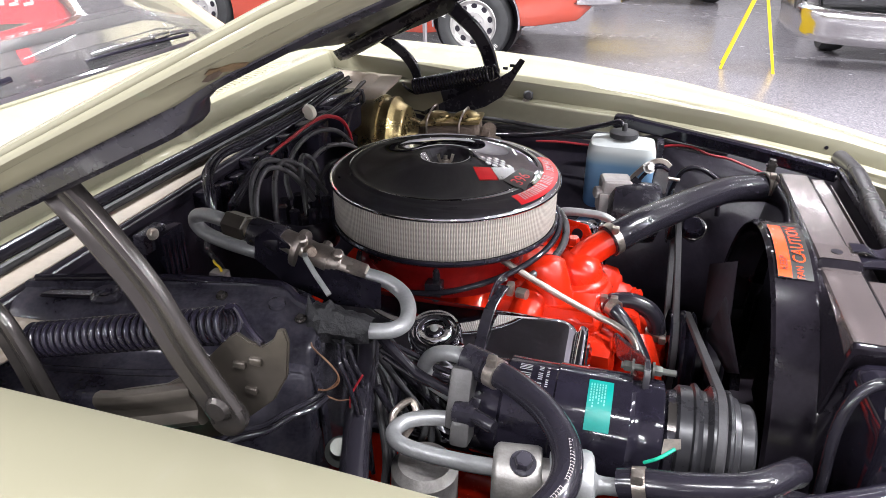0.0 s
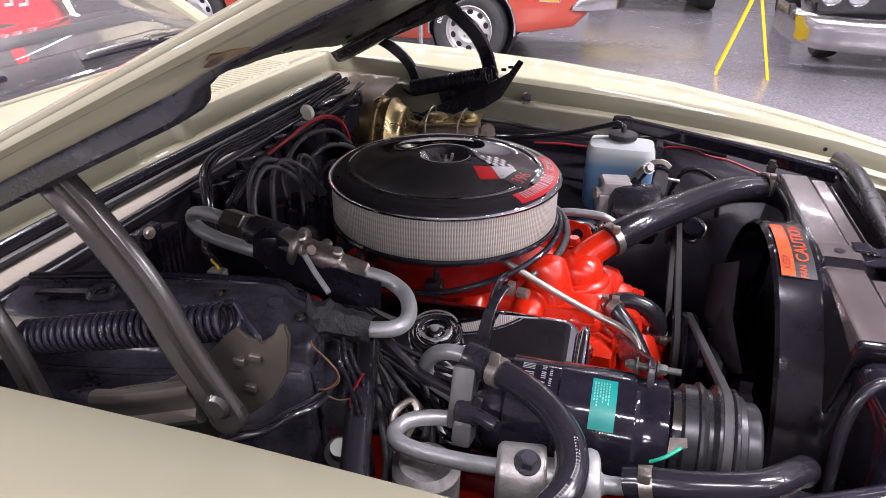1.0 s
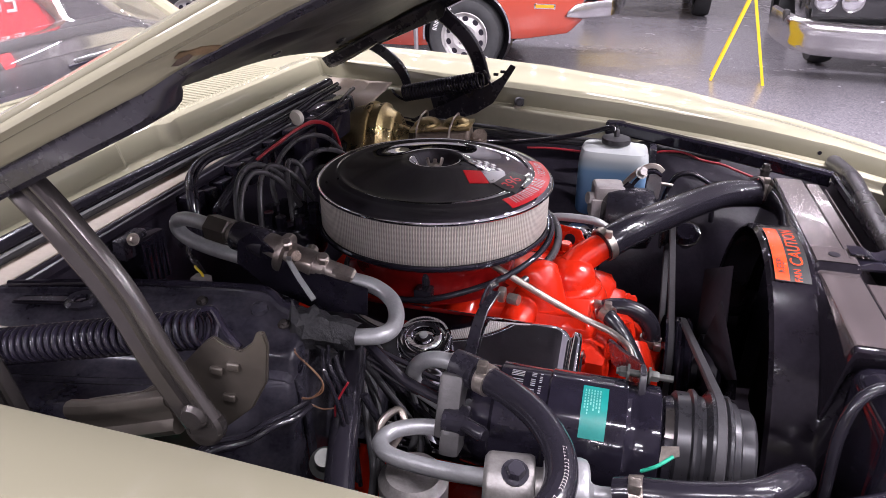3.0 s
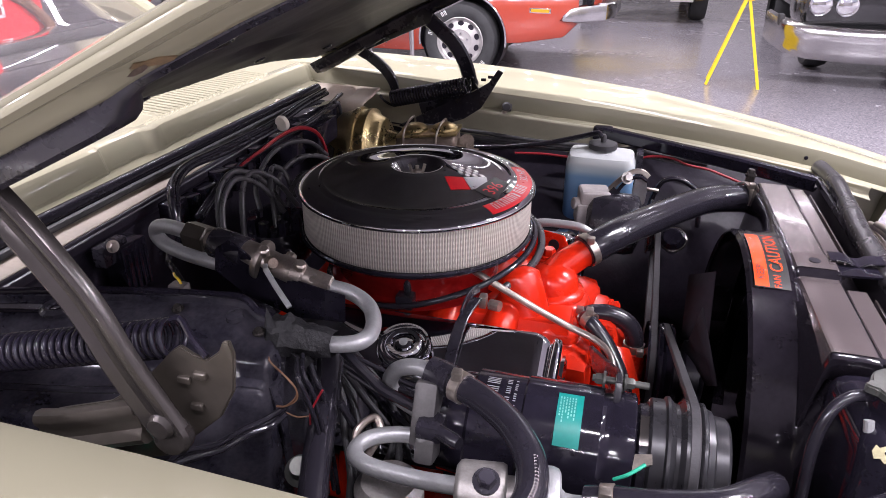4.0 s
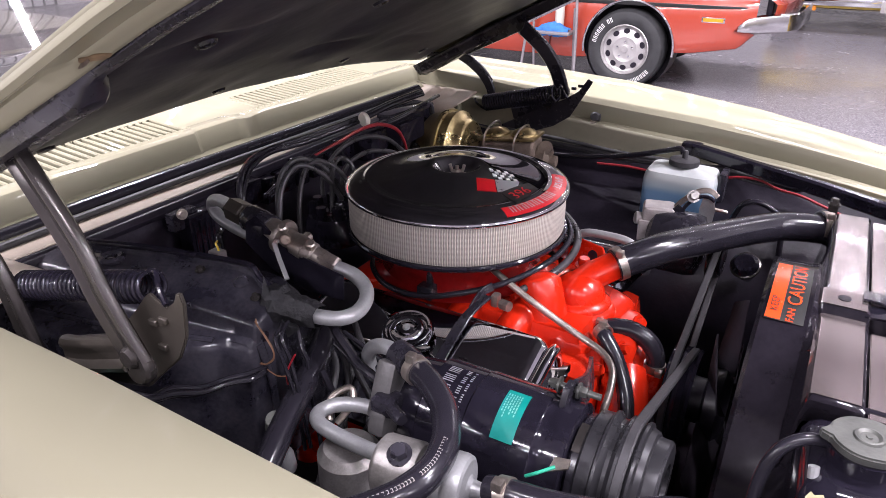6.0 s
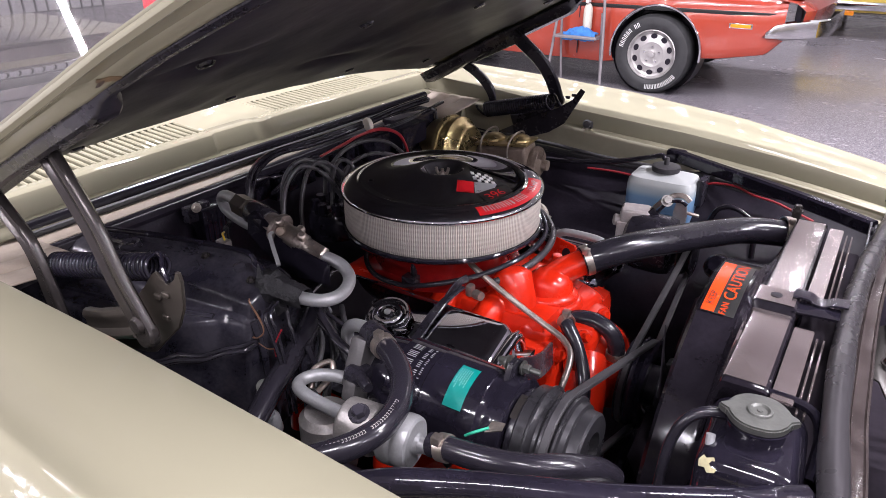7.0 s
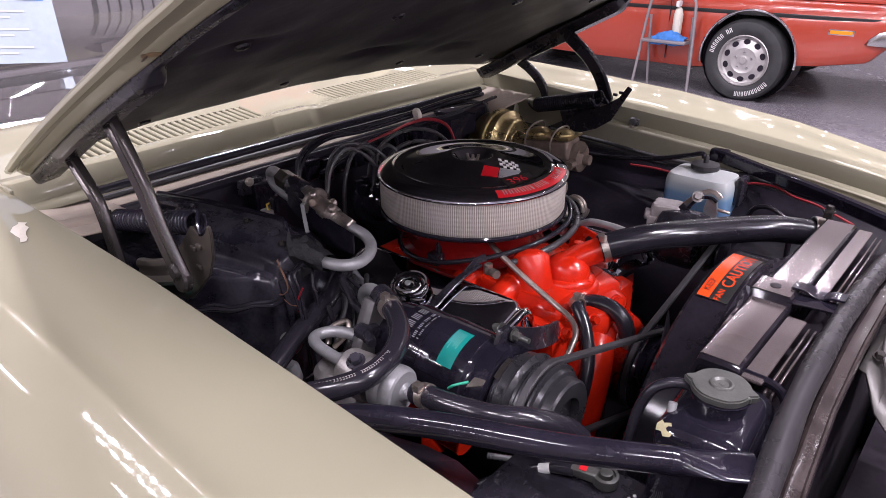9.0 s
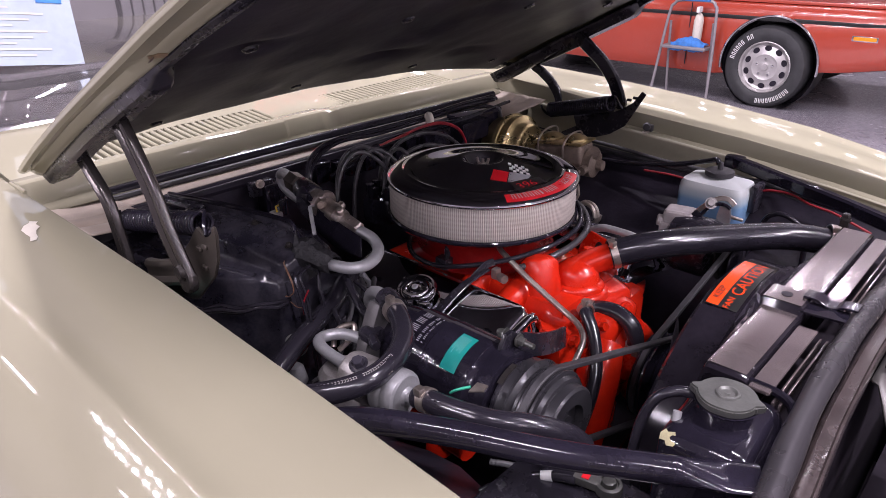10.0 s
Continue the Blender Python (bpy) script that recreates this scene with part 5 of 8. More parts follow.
for i in range(3, 32):
    if i in (17, 18):
        continue
    p, d = hp[i], (hp[i + 1] - hp[i]).normalized()
    o = (Vector((0.35, -0.15, 1)) - d * d.dot(Vector((0.35, -0.15, 1)))).normalized()
    s = d.cross(o)
    a = p + o * 0.0150 - s * 0.0008
    for u0, u1, v0, v1 in ((0, 0.0007, 0, 0.0040), (0.0007, 0.0022, 0, 0.0007), (0.0007, 0.0022, 0.0033, 0.0040)):
        bm.faces.new([bm.verts.new(a + d * u + s * v) for u, v in ((u0, v0), (u1, v0), (u1, v1), (u0, v1))])
part("hose_print", bm, TERMINAL, ln, "grey printing along the hose")

tb = thing("refrigerant_pipe", (-0.15, 0.59, 0.84), "bare aluminium U-bent refrigerant pipe", "pipe", "refrigerant pipes")
part("tube", hose([(-0.140, 0.580, 0.842), (-0.160, 0.592, 0.842), (-0.180, 0.598, 0.848), (-0.189, 0.596, 0.862), (-0.187, 0.592, 0.880), (-0.175, 0.588, 0.897), (-0.155, 0.585, 0.905), (-0.128, 0.580, 0.905)], 0.0092, 16), ALU, tb)
tb = thing("refrigerant_pipe", (-0.15, 0.52, 0.83), "bare aluminium U-bent refrigerant pipe to the muffler", "pipe", "refrigerant pipes")
part("tube", hose([(-0.070, 0.466, 0.868), (-0.117, 0.479, 0.852), (-0.163, 0.485, 0.848), (-0.188, 0.492, 0.848), (-0.198, 0.508, 0.846), (-0.190, 0.528, 0.845), (-0.168, 0.542, 0.844), (-0.135, 0.550, 0.842)], 0.0088, 16), ALU, tb)

mf = thing("refrigerant_muffler", (-0.03, 0.46, 0.83), "cast aluminium refrigerant muffler with bolted saddle", "muffler")
MA = Vector((0.97, 0.12, 0.02)).normalized()
M0 = Vector((-0.078, 0.459, 0.866))
part("saddle", turned([(0, 0), (0.026, 0), (0.030, 0.003), (0.031, 0.006), (0.031, 0.042), (0.029, 0.046), (0.020, 0.047), (0.020, 0.056), (0, 0.056)], M0, MA, 32), CAST_ALU, mf)
part("can", turned([(0, 0.054), (0.026, 0.054), (0.0305, 0.058), (0.0318, 0.064), (0.0318, 0.074), (0.0308, 0.0755), (0.0308, 0.0775), (0.0318, 0.079), (0.0318, 0.088), (0.0300, 0.0935), (0.0265, 0.0955), (0.0235, 0.0950), (0.0130, 0.0965), (0.0095, 0.100), (0.0085, 0.106), (0.0085, 0.130), (0, 0.130)], M0, MA, 32), ALU, mf, "spun aluminium can")
part("bolt", hexbolt(bmesh.new(), (-0.049, 0.452, 0.894), (0.1, -0.35, 1), 0.0085, 0.010), BLACK_SATIN, mf, "black hex bolt")

lh = thing("refrigerant_hose", (0.13, 0.48, 0.88), "black refrigerant hose leading to the condenser", "hose")
part("hose", hose([(0.040, 0.468, 0.880), (0.060, 0.466, 0.887), (0.100, 0.464, 0.895), (0.150, 0.474, 0.900), (0.184, 0.505, 0.893), (0.206, 0.540, 0.872), (0.215, 0.565, 0.845)], 0.0138, 18), RUBBER, lh)
clamp_band(lh, (0.058, 0.466, 0.886), (1, -0.03, 0.25), 0.0146)

vh = thing("refrigerant_hose", (-0.25, 0.53, 0.80), "thick black hose hanging below the evaporator case", "hose")
part("hose", hose([(-0.276, 0.632, 0.885), (-0.268, 0.606, 0.866), (-0.260, 0.575, 0.850), (-0.249, 0.535, 0.840), (-0.236, 0.490, 0.830), (-0.220, 0.440, 0.815), (-0.205, 0.385, 0.79)], 0.0158, 18), RUBBER, vh)

tv = thing("suction_valve", (-0.40, 0.66, 0.95), "worn steel refrigerant valve assembly with pipe fittings", "valve")
VA = [Vector(p) for p in ((-0.481, 0.672, 0.985), (-0.406, 0.660, 0.978), (-0.344, 0.656, 0.963), (-0.286, 0.662, 0.943))]
vp = spline(VA, 10)


def along(i, j):
    return vp[i], (vp[j] - vp[i]).normalized(), (vp[j] - vp[i]).length


def fitting(name, i, j, prof, seg, material, label=""):
    p, d, n = along(i, j)
    part(name, turned([(r, h * n) for r, h in prof], p, d, seg), material, tv, label)


fitting("nut", 0, 5, [(0, 0), (0.015, 0), (0.0175, 0.06), (0.0175, 0.94), (0.015, 1), (0, 1)], 6, OLIVE, "hex pipe nut")
fitting("neck", 4, 9, [(0, 0), (0.012, 0), (0.0125, 1), (0, 1)], 20, PIPE_STEEL)
fitting("clamp", 6, 12, [(0, 0), (0.019, 0), (0.0195, 0.02), (0.0195, 0.98), (0.019, 1), (0, 1)], 24, BLACK_SATIN, "black mounting clamp")
fitting("body", 11, 22, [(0, 0), (0.016, 0), (0.017, 0.05), (0.017, 0.32), (0.024, 0.34), (0.025, 0.40), (0.024, 0.45), (0.016, 0.48), (0.015, 0.7), (0.0165, 0.74), (0.0165, 1), (0, 1)], 24, PIPE_STEEL, "turned steel valve body")
fitting("collar", 21, 26, [(0, 0), (0.0145, 0), (0.0155, 0.1), (0.0155, 0.5), (0.013, 0.6), (0.013, 1), (0, 1)], 24, PIPE_STEEL)
fitting("end_nut", 25, 30, [(0, 0), (0.013, 0), (0.0145, 0.08), (0.0145, 0.9), (0.012, 1), (0, 1)], 6, STEEL)
bm = bmesh.new()
for i in (16, 20, 23):
    p, d, n = along(i, i + 1)
    o = (Vector((0.2, -0.4, 1)) - d * d.dot(Vector((0.2, -0.4, 1)))).normalized()
    lathe(bm, [(0, 0.010), (0.007, 0.010), (0.007, 0.022), (0.005, 0.024), (0, 0.024)], p, o if i != 20 else -d.cross(o), 8)
part("port", bm, STEEL, tv)
part("brass_cap", turned([(0, 0), (0.007, 0), (0.008, 0.006), (0.006, 0.016), (0, 0.017)], (-0.352, 0.640, 0.978), (0.6, -0.6, 0.3), 14), CAST_IRON, tv, "small brown brass cap")
part("pipe", hose([(-0.478, 0.672, 0.985), (-0.505, 0.682, 0.984), (-0.530, 0.690, 0.981), (-0.545, 0.694, 0.974), (-0.546, 0.694, 0.963), (-0.530, 0.690, 0.953), (-0.495, 0.684, 0.947), (-0.455, 0.684, 0.940), (-0.430, 0.696, 0.928), (-0.418, 0.72, 0.90), (-0.41, 0.73, 0.86)], 0.0095, 16), ALU, tv, "bent aluminium pipe")
part("u_pipe", hose([(-0.290, 0.661, 0.944), (-0.262, 0.668, 0.935), (-0.238, 0.660, 0.926), (-0.224, 0.640, 0.920), (-0.218, 0.612, 0.919), (-0.224, 0.588, 0.922), (-0.245, 0.577, 0.923), (-0.27, 0.572, 0.924)], 0.0095, 18), ALU, tv, "bright aluminium U-bent pipe")
part("capillary", strap(bmesh.new(), [(-0.345, 0.618, 0.986), (-0.338, 0.606, 0.988), (-0.322, 0.596, 0.974), (-0.300, 0.583, 0.958)], 0.006, 0.004, (0.3, -0.5, 0.8)), ALU, tv, "flattened bright capillary tube")
part("mount_plate", prism([(-0.430, 0.955), (-0.389, 0.925), (-0.328, 0.905), (-0.262, 0.908), (-0.260, 0.945), (-0.30, 0.952), (-0.36, 0.965), (-0.385, 0.985), (-0.405, 0.999), (-0.425, 0.985)], 0.003, Matrix(((1, 0, 0, 0), (0, 0, -1, 0.645), (0, 1, 0, 0), (0, 0, 0, 1))), 0.0008), BLACK, tv, "black folded mounting plate")
rows = []
rnd = random.Random(8)
for i, u in enumerate(np.linspace(0, 1, 11)):
    c = Vector((-0.318, 0.563, 0.936)).lerp(Vector((-0.246, 0.577, 0.923)), u)
    rr = float(np.interp(u, [0, 0.1, 0.3, 0.55, 0.8, 1], [0.012, 0.021, 0.024, 0.019, 0.017, 0.0145]))
    turn = rnd.uniform(-0.12, 0.12)
    rows.append([c + Vector((rnd.uniform(-0.003, 0.003), math.cos(a + turn), math.sin(a + turn))) * rr * rnd.uniform(0.86, 1.14) for a in np.linspace(0, 2 * math.pi, 11)[:-1]])
wrap_bm = sheet(rows, True)
# torn ends of the tape stand off as pointed folds
for root, side_pt, tip_pt in (((-0.300, 0.552, 0.950), (-0.322, 0.556, 0.932), (-0.312, 0.556, 0.972)), ((-0.318, 0.550, 0.936), (-0.296, 0.549, 0.916), (-0.333, 0.548, 0.893)),
                              ((-0.290, 0.552, 0.922), (-0.262, 0.556, 0.912), (-0.276, 0.548, 0.899)), ((-0.322, 0.552, 0.945), (-0.320, 0.550, 0.925), (-0.341, 0.550, 0.924))):
    a, b, c = Vector(root), Vector(side_pt), Vector(tip_pt)
    m = (a + b) / 2 + Vector((0, -0.007, 0.002))
    back = (a + b) / 2 + Vector((0, 0.010, 0))
    va, vb, vc, vm, vk = (wrap_bm.verts.new(q) for q in (a, b, c, m, back))
    for f in ((va, vm, vc), (vm, vb, vc), (vb, vk, vc), (vk, va, vc), (va, vk, vm), (vk, vb, vm)):
        wrap_bm.faces.new(f)
part("tape_wrap", wrap_bm, TAPE, tv, "black cork insulation tape wrap", sharp=25)

# ---- evaporator case ----
ev = thing("evaporator_case", (-0.47, 0.53, 0.75), "glossy black moulded evaporator case on the firewall", "heater case")


def case_line(x, at, ys):
    return float(np.interp(x, at, ys))


def case_section(x):
    """From the back, over the raised seam flange, down the sloped top to the front edge, the shelf and the lower wall."""
    ry = case_line(x, [-0.655, -0.55, -0.47, -0.38, -0.345, -0.325, -0.30], [0.512, 0.540, 0.560, 0.577, 0.574, 0.568, 0.566])
    rz = case_line(x, [-0.655, -0.36, -0.347, -0.335, -0.322, -0.312, -0.30], [0.957, 0.962, 0.962, 0.954, 0.952, 0.948, 0.944])
    fy = case_line(x, [-0.655, -0.467, -0.384, -0.30], [0.470, 0.495, 0.508, 0.518])
    fz = case_line(x, [-0.655, -0.40, -0.30], [0.936, 0.934, 0.928])
    sy = case_line(x, [-0.655, -0.43, -0.36, -0.335, -0.30], [0.385, 0.425, 0.468, 0.492, 0.505])
    bulge = 0.003 * math.sin(math.pi * min(1, max(0, (x + 0.60) / 0.28)))
    return [(x, ry + 0.085, 0.72), (x, ry + 0.07, rz - 0.060), (x, ry + 0.045, rz - 0.030), (x, ry + 0.012, rz - 0.017), (x, ry + 0.0065, rz - 0.014), (x, ry + 0.0060, rz - 0.001), (x, ry + 0.0045, rz), (x, ry - 0.0015, rz), (x, ry - 0.003, rz - 0.001), (x, ry - 0.0035, rz - 0.007), (x, ry - 0.008, rz - 0.009),
            (x, ry + 0.5 * (fy - ry), 0.5 * (rz - 0.009 + fz) + 0.004 + bulge), (x, fy + 0.012, fz + 0.0035), (x, fy + 0.004, fz), (x, fy, fz - 0.006), (x, fy - 0.003, fz - 0.020), (x, fy - 0.006, 0.908), (x, fy - 0.012, 0.9045), (x, sy + 0.008, 0.902), (x, sy + 0.002, 0.899), (x, sy, 0.893), (x, sy - 0.006, 0.80), (x, sy - 0.008, 0.70)]


CASE_X = [-0.655, -0.62, -0.58, -0.54, -0.50, -0.46, -0.42, -0.39, -0.37, -0.36, -0.352, -0.347, -0.341, -0.335, -0.328, -0.322, -0.317, -0.312, -0.306, -0.302]
rows = [case_section(x) for x in CASE_X]
end = [(x + 0.003, y, z - 0.002) for x, y, z in rows[-1]]
part("case", sheet(rows + [end, [(x + 0.006, 0.54 + (y - 0.54) * 0.93, min(z - 0.006, 0.936)) for x, y, z in rows[-1]], [(x + 0.006, 0.545, min(z, 0.90) - 0.02) for x, y, z in rows[-1]]]), CASE, ev, "dusty gloss black moulded case", sharp=50)
part("shelf_rib", hose([(-0.60, 0.43, 0.903), (-0.48, 0.452, 0.905), (-0.40, 0.474, 0.906), (-0.345, 0.494, 0.904)], 0.004, 8), CASE, ev)
part("seam_bead", hose([(-0.645, 0.517, 0.9600), (-0.55, 0.543, 0.9625), (-0.47, 0.562, 0.9635), (-0.375, 0.5785, 0.9640), (-0.349, 0.5765, 0.9635), (-0.336, 0.573, 0.9555), (-0.320, 0.5695, 0.9525), (-0.304, 0.567, 0.946)], 0.0042, 10), BLACK, ev, "gloss black seam bead")
part("corner_boss", turned([(0, 0), (0.010, 0), (0.009, 0.005), (0.004, 0.007), (0, 0.007)], (-0.352, 0.556, 0.9515), (0, -0.2, 1), 18), CASE, ev)
part("cover_tab", prism([(-0.04, -0.006), (0.04, -0.007), (0.046, 0.0), (0.04, 0.006), (-0.03, 0.007)], 0.005, frame_of((-0.585, 0.508, 0.9505), (1, 0.2, 0.03), (0, 1, 0)), 0.0015), BLACK, ev)
part("tab_ring", turned([(0.008, 0), (0.017, 0), (0.018, 0.004), (0.014, 0.008), (0.009, 0.006), (0.008, 0)], (-0.545, 0.514, 0.953), (0, 0, 1), 20), BLACK_SATIN, ev)
part("side_boss", turned([(0, 0), (0.008, 0), (0.008, 0.004), (0.005, 0.006), (0, 0.006)], (-0.301, 0.530, 0.905), (1, -0.2, 0.1), 16), BLACK, ev)
part("end_rib", strap(bmesh.new(), [(-0.295, 0.520, 0.900), (-0.291, 0.528, 0.84), (-0.288, 0.53, 0.76)], 0.010, 0.006, (1, -0.2, 0)), CASE, ev)
for x, y, z in ((-0.42, 0.552, 0.9535), (-0.318, 0.545, 0.9455)):
    part("case_screw", hexbolt(bmesh.new(), (x, y, z), (0, -0.25, 1), 0.0045, 0.005), GREY_ARM, ev)
cn = thing("wire_connector", (-0.42, 0.68, 0.90), "pale nylon wire connector with yellow leads", "connector")
part("shell", box((-0.474, 0.628, 0.924), (0.022, 0.016, 0.026), 0.003), TERMINAL, cn)
part("lead", hose([(-0.470, 0.628, 0.934), (-0.473, 0.629, 0.941), (-0.484, 0.636, 0.942), (-0.50, 0.655, 0.935)], 0.0016, 8), YELLOW_SIGN, cn)

# ---- radiator hose ----
rh = thing("radiator_hose", (0.12, 1.15, 0.87), "thick glossy black upper radiator hose", "hose")
part("hose", hose([(-0.004, 0.997, 0.868), (0.020, 1.020, 0.877), (0.055, 1.062, 0.885), (0.102, 1.130, 0.884), (0.150, 1.205, 0.879), (0.205, 1.275, 0.874), (0.262, 1.312, 0.868), (0.300, 1.330, 0.860)], 0.0255, 26, 8), RUBBER, rh)
clamp_band(rh, (0.002, 1.003, 0.871), (0.7, 0.6, 0.3), 0.0262)
clamp_band(rh, (0.268, 1.316, 0.873), (0.8, 0.45, -0.1), 0.0262)

# ---- heater hoses, fuel line ----
hh = thing("heater_hose", (0.06, 0.93, 0.75), "short black bypass hose bent over the water pump", "hose")
part("hose", hose([(0.000, 0.936, 0.785), (0.022, 0.940, 0.793), (0.048, 0.945, 0.793), (0.074, 0.946, 0.782), (0.088, 0.944, 0.762), (0.090, 0.944, 0.735)], 0.0145, 18), RUBBER, hh)
clamp_band(hh, (0.006, 0.937, 0.788), (1, 0.1, 0.3), 0.0152)
clamp_band(hh, (0.0895, 0.944, 0.742), (0, 0, 1), 0.0152)
hh = thing("heater_hose", (0.06, 0.85, 0.72), "black hose running down past the water pump", "hose")
part("hose", hose([(0.012, 0.900, 0.808), (0.022, 0.886, 0.808), (0.048, 0.870, 0.784), (0.072, 0.845, 0.750), (0.084, 0.818, 0.715), (0.086, 0.79, 0.67)], 0.0118, 16), RUBBER, hh)
clamp_band(hh, (0.018, 0.892, 0.810), (0.6, -0.5, -0.1), 0.0128)
fl = thing("fuel_line", (-0.05, 0.86, 0.80), "bare steel fuel line bent across the engine", "pipe")
part("tube", hose([(-0.165, 0.885, 0.874), (-0.147, 0.873, 0.872), (-0.094, 0.866, 0.849), (-0.047, 0.866, 0.826), (-0.007, 0.865, 0.809), (0.028, 0.854, 0.802), (0.052, 0.832, 0.795), (0.060, 0.805, 0.780), (0.060, 0.780, 0.755), (0.058, 0.765, 0.71)], 0.0052, 12), PIPE_STEEL, fl)
bm = bmesh.new()
lathe(bm, [(0, 0), (0.008, 0), (0.008, 0.016), (0, 0.016)], (-0.121, 0.832, 0.848), (0.9, -0.3, 0.1), 8)
rbox(bm, (-0.132, 0.836, 0.850), (0.012, 0.016, 0.020), 0.004)
solo("vacuum_stud", bm, STEEL, "steel stud on the inlet manifold", "stud")
part("bracket_strip", strap(bmesh.new(), spline([(-0.155, 0.80, 0.845), (-0.150, 0.825, 0.862), (-0.140, 0.84, 0.868)], 4), 0.014, 0.003, (1, 0, 0.2)), BLACK_SATIN, fl)
vt = thing("vacuum_hose", (-0.1, 1.0, 0.87), "grey rubber hose looping round the air cleaner", "hose")
LOOP = ((100, 0.190, 0.897), (75, 0.192, 0.897), (50, 0.193, 0.896), (25, 0.191, 0.892), (5, 0.186, 0.886), (-15, 0.178, 0.878), (-35, 0.167, 0.865), (-55, 0.157, 0.852), (-75, 0.149, 0.838), (-95, 0.146, 0.830), (-120, 0.145, 0.827), (-150, 0.145, 0.826), (-180, 0.145, 0.826))
part("hose", hose([(AX + r * math.cos(radians(a)), AY + r * math.sin(radians(a)), z) for a, r, z in LOOP], 0.0048, 12), RUBBER, vt)

vt = thing("vacuum_hose", (-0.08, 1.0, 0.86), "grey rubber hose looping below the air cleaner", "hose")
part("hose", hose([(AX + (r + 0.014) * math.cos(radians(a + 6)), AY + (r + 0.014) * math.sin(radians(a + 6)), z - 0.012) for a, r, z in LOOP[:7]], 0.0062, 12), WIRE, vt)
ct = thing("steel_pipe", (-0.112, 1.120, 0.846), "bright bent steel pipe behind the lifting eye", "pipe")
part("tube", hose([(-0.112, 1.120, 0.846), (-0.088, 1.120, 0.857), (-0.049, 1.120, 0.859), (-0.020, 1.120, 0.857), (-0.000, 1.120, 0.848)], 0.0075, 12), ALU, ct)

# ---- alternator, belts, pulleys, fan ----
al = thing("alternator", (0.03, 1.25, 0.77), "grey cast alternator with black pulley", "alternator")
part("case", turned([(0, -0.050), (0.040, -0.050), (0.056, -0.040), (0.060, -0.02), (0.060, 0.03), (0.056, 0.045), (0.03, 0.055), (0, 0.055)], (0.035, 1.275, 0.806), (1, 0, 0), 36), BLACK_SATIN, al)
bm = box((-0.006, 1.285, 0.853), (0.060, 0.05, 0.036), 0.010, (0, 0, 12), 3)
rbox(bm, (-0.018, 1.278, 0.822), (0.042, 0.05, 0.045), 0.006, (0, 0, 12))
lathe(bm, [(0, 0), (0.012, 0), (0.012, 0.010), (0.009, 0.012), (0, 0.012)], (-0.034, 1.268, 0.842), (-0.9, -0.4, 0.1), 14)
part("terminal_block", bm, TERMINAL, al, "pale grey terminal block")
part("fan_disc", turned([(0, 0.082), (0.052, 0.082), (0.054, 0.085), (0.030, 0.092), (0, 0.092)], (0.02, 1.262, 0.812), (1, 0, 0), 28), GREY_ARM, al)
part("pulley", turned([(0, -0.010), (0.036, -0.010), (0.037, -0.007), (0.029, 0), (0.037, 0.007), (0.036, 0.010), (0, 0.010)], (0.118, 1.262, 0.800), (1, 0, 0), 32), BLACK_SATIN, al)
part("tension_bracket", strap(bmesh.new(), spline([(0.010, 1.292, 0.846), (0.026, 1.296, 0.872), (0.046, 1.300, 0.894), (0.064, 1.304, 0.905), (0.080, 1.306, 0.905), (0.092, 1.306, 0.896)], 6), 0.010, 0.006, (0.3, -1, 0.2)), PIPE_STEEL, al, "curved bright tensioning bracket")
part("bracket_edge", hose([(0.034, 1.284, 0.860), (0.044, 1.286, 0.880), (0.060, 1.290, 0.895), (0.078, 1.292, 0.898), (0.090, 1.292, 0.892)], 0.0035, 8), BLACK, al)
part("adjusting_arm", strap(bmesh.new(), [(-0.016, 1.272, 0.812), (0.008, 1.274, 0.842), (0.036, 1.278, 0.874)], 0.018, 0.006, (0.7, -0.5, 0.5)), BLACK, al, "black adjusting arm")
part("arm_bolt", hexbolt(bmesh.new(), (0.052, 1.288, 0.896), (0.3, -0.8, 0.5), 0.008, 0.010), CAST_ALU, al, "dull arm bolt")
part("stay", prism([(-0.012, 0), (0.012, 0), (0.014, 0.030), (0.010, 0.052), (-0.010, 0.052), (-0.014, 0.030)], 0.006, frame_of((0.078, 1.300, 0.842), (1, 0.1, 0), (0.15, 0, 1)), 0.0015), ALU, al, "bright flat stay")
part("stud", turned([(0, 0), (0.0035, 0), (0.0035, 0.024), (0.0025, 0.026), (0, 0.026)], (0.088, 1.300, 0.874), (1, 0.1, -0.1), 10), STEEL, al)

pu = thing("pump_pulley", (0.13, 0.965, 0.62), "black stacked water pump pulley", "pulley")
PP = []
for k in range(2):
    h = 0.110 + k * 0.020
    PP += [(0.077, h), (0.078, h + 0.003), (0.067, h + 0.010), (0.078, h + 0.017)]
part("pulley", turned([(0, 0.108)] + PP + [(0.074, 0.151), (0.05, 0.151), (0.045, 0.140), (0, 0.140)], (0.0, 0.965, 0.690), (1, 0, 0), 48), BLACK, pu)
fn = thing("radiator_fan", (0.19, 0.965, 0.62), "black engine cooling fan inside its shroud", "fan")
part("hub", turned([(0, 0.14), (0.036, 0.14), (0.036, 0.165), (0.055, 0.170), (0.058, 0.19), (0.04, 0.2), (0, 0.2)], (0.0, 0.965, 0.690), (1, 0, 0), 32), DARK, fn)
bl = sheet([[(0.185 + 0.035 * (v - 0.5) * (1 - 0.3 * u), 0.965 + (0.05 + 0.115 * u) * 1.0, 0.690 + (v - 0.5) * (0.05 + 0.06 * u)) for v in (0, 0.5, 1)] for u in (0, 0.33, 0.66, 1)])
blade_me = mesh_of("blade", bl, MATT_DARK)
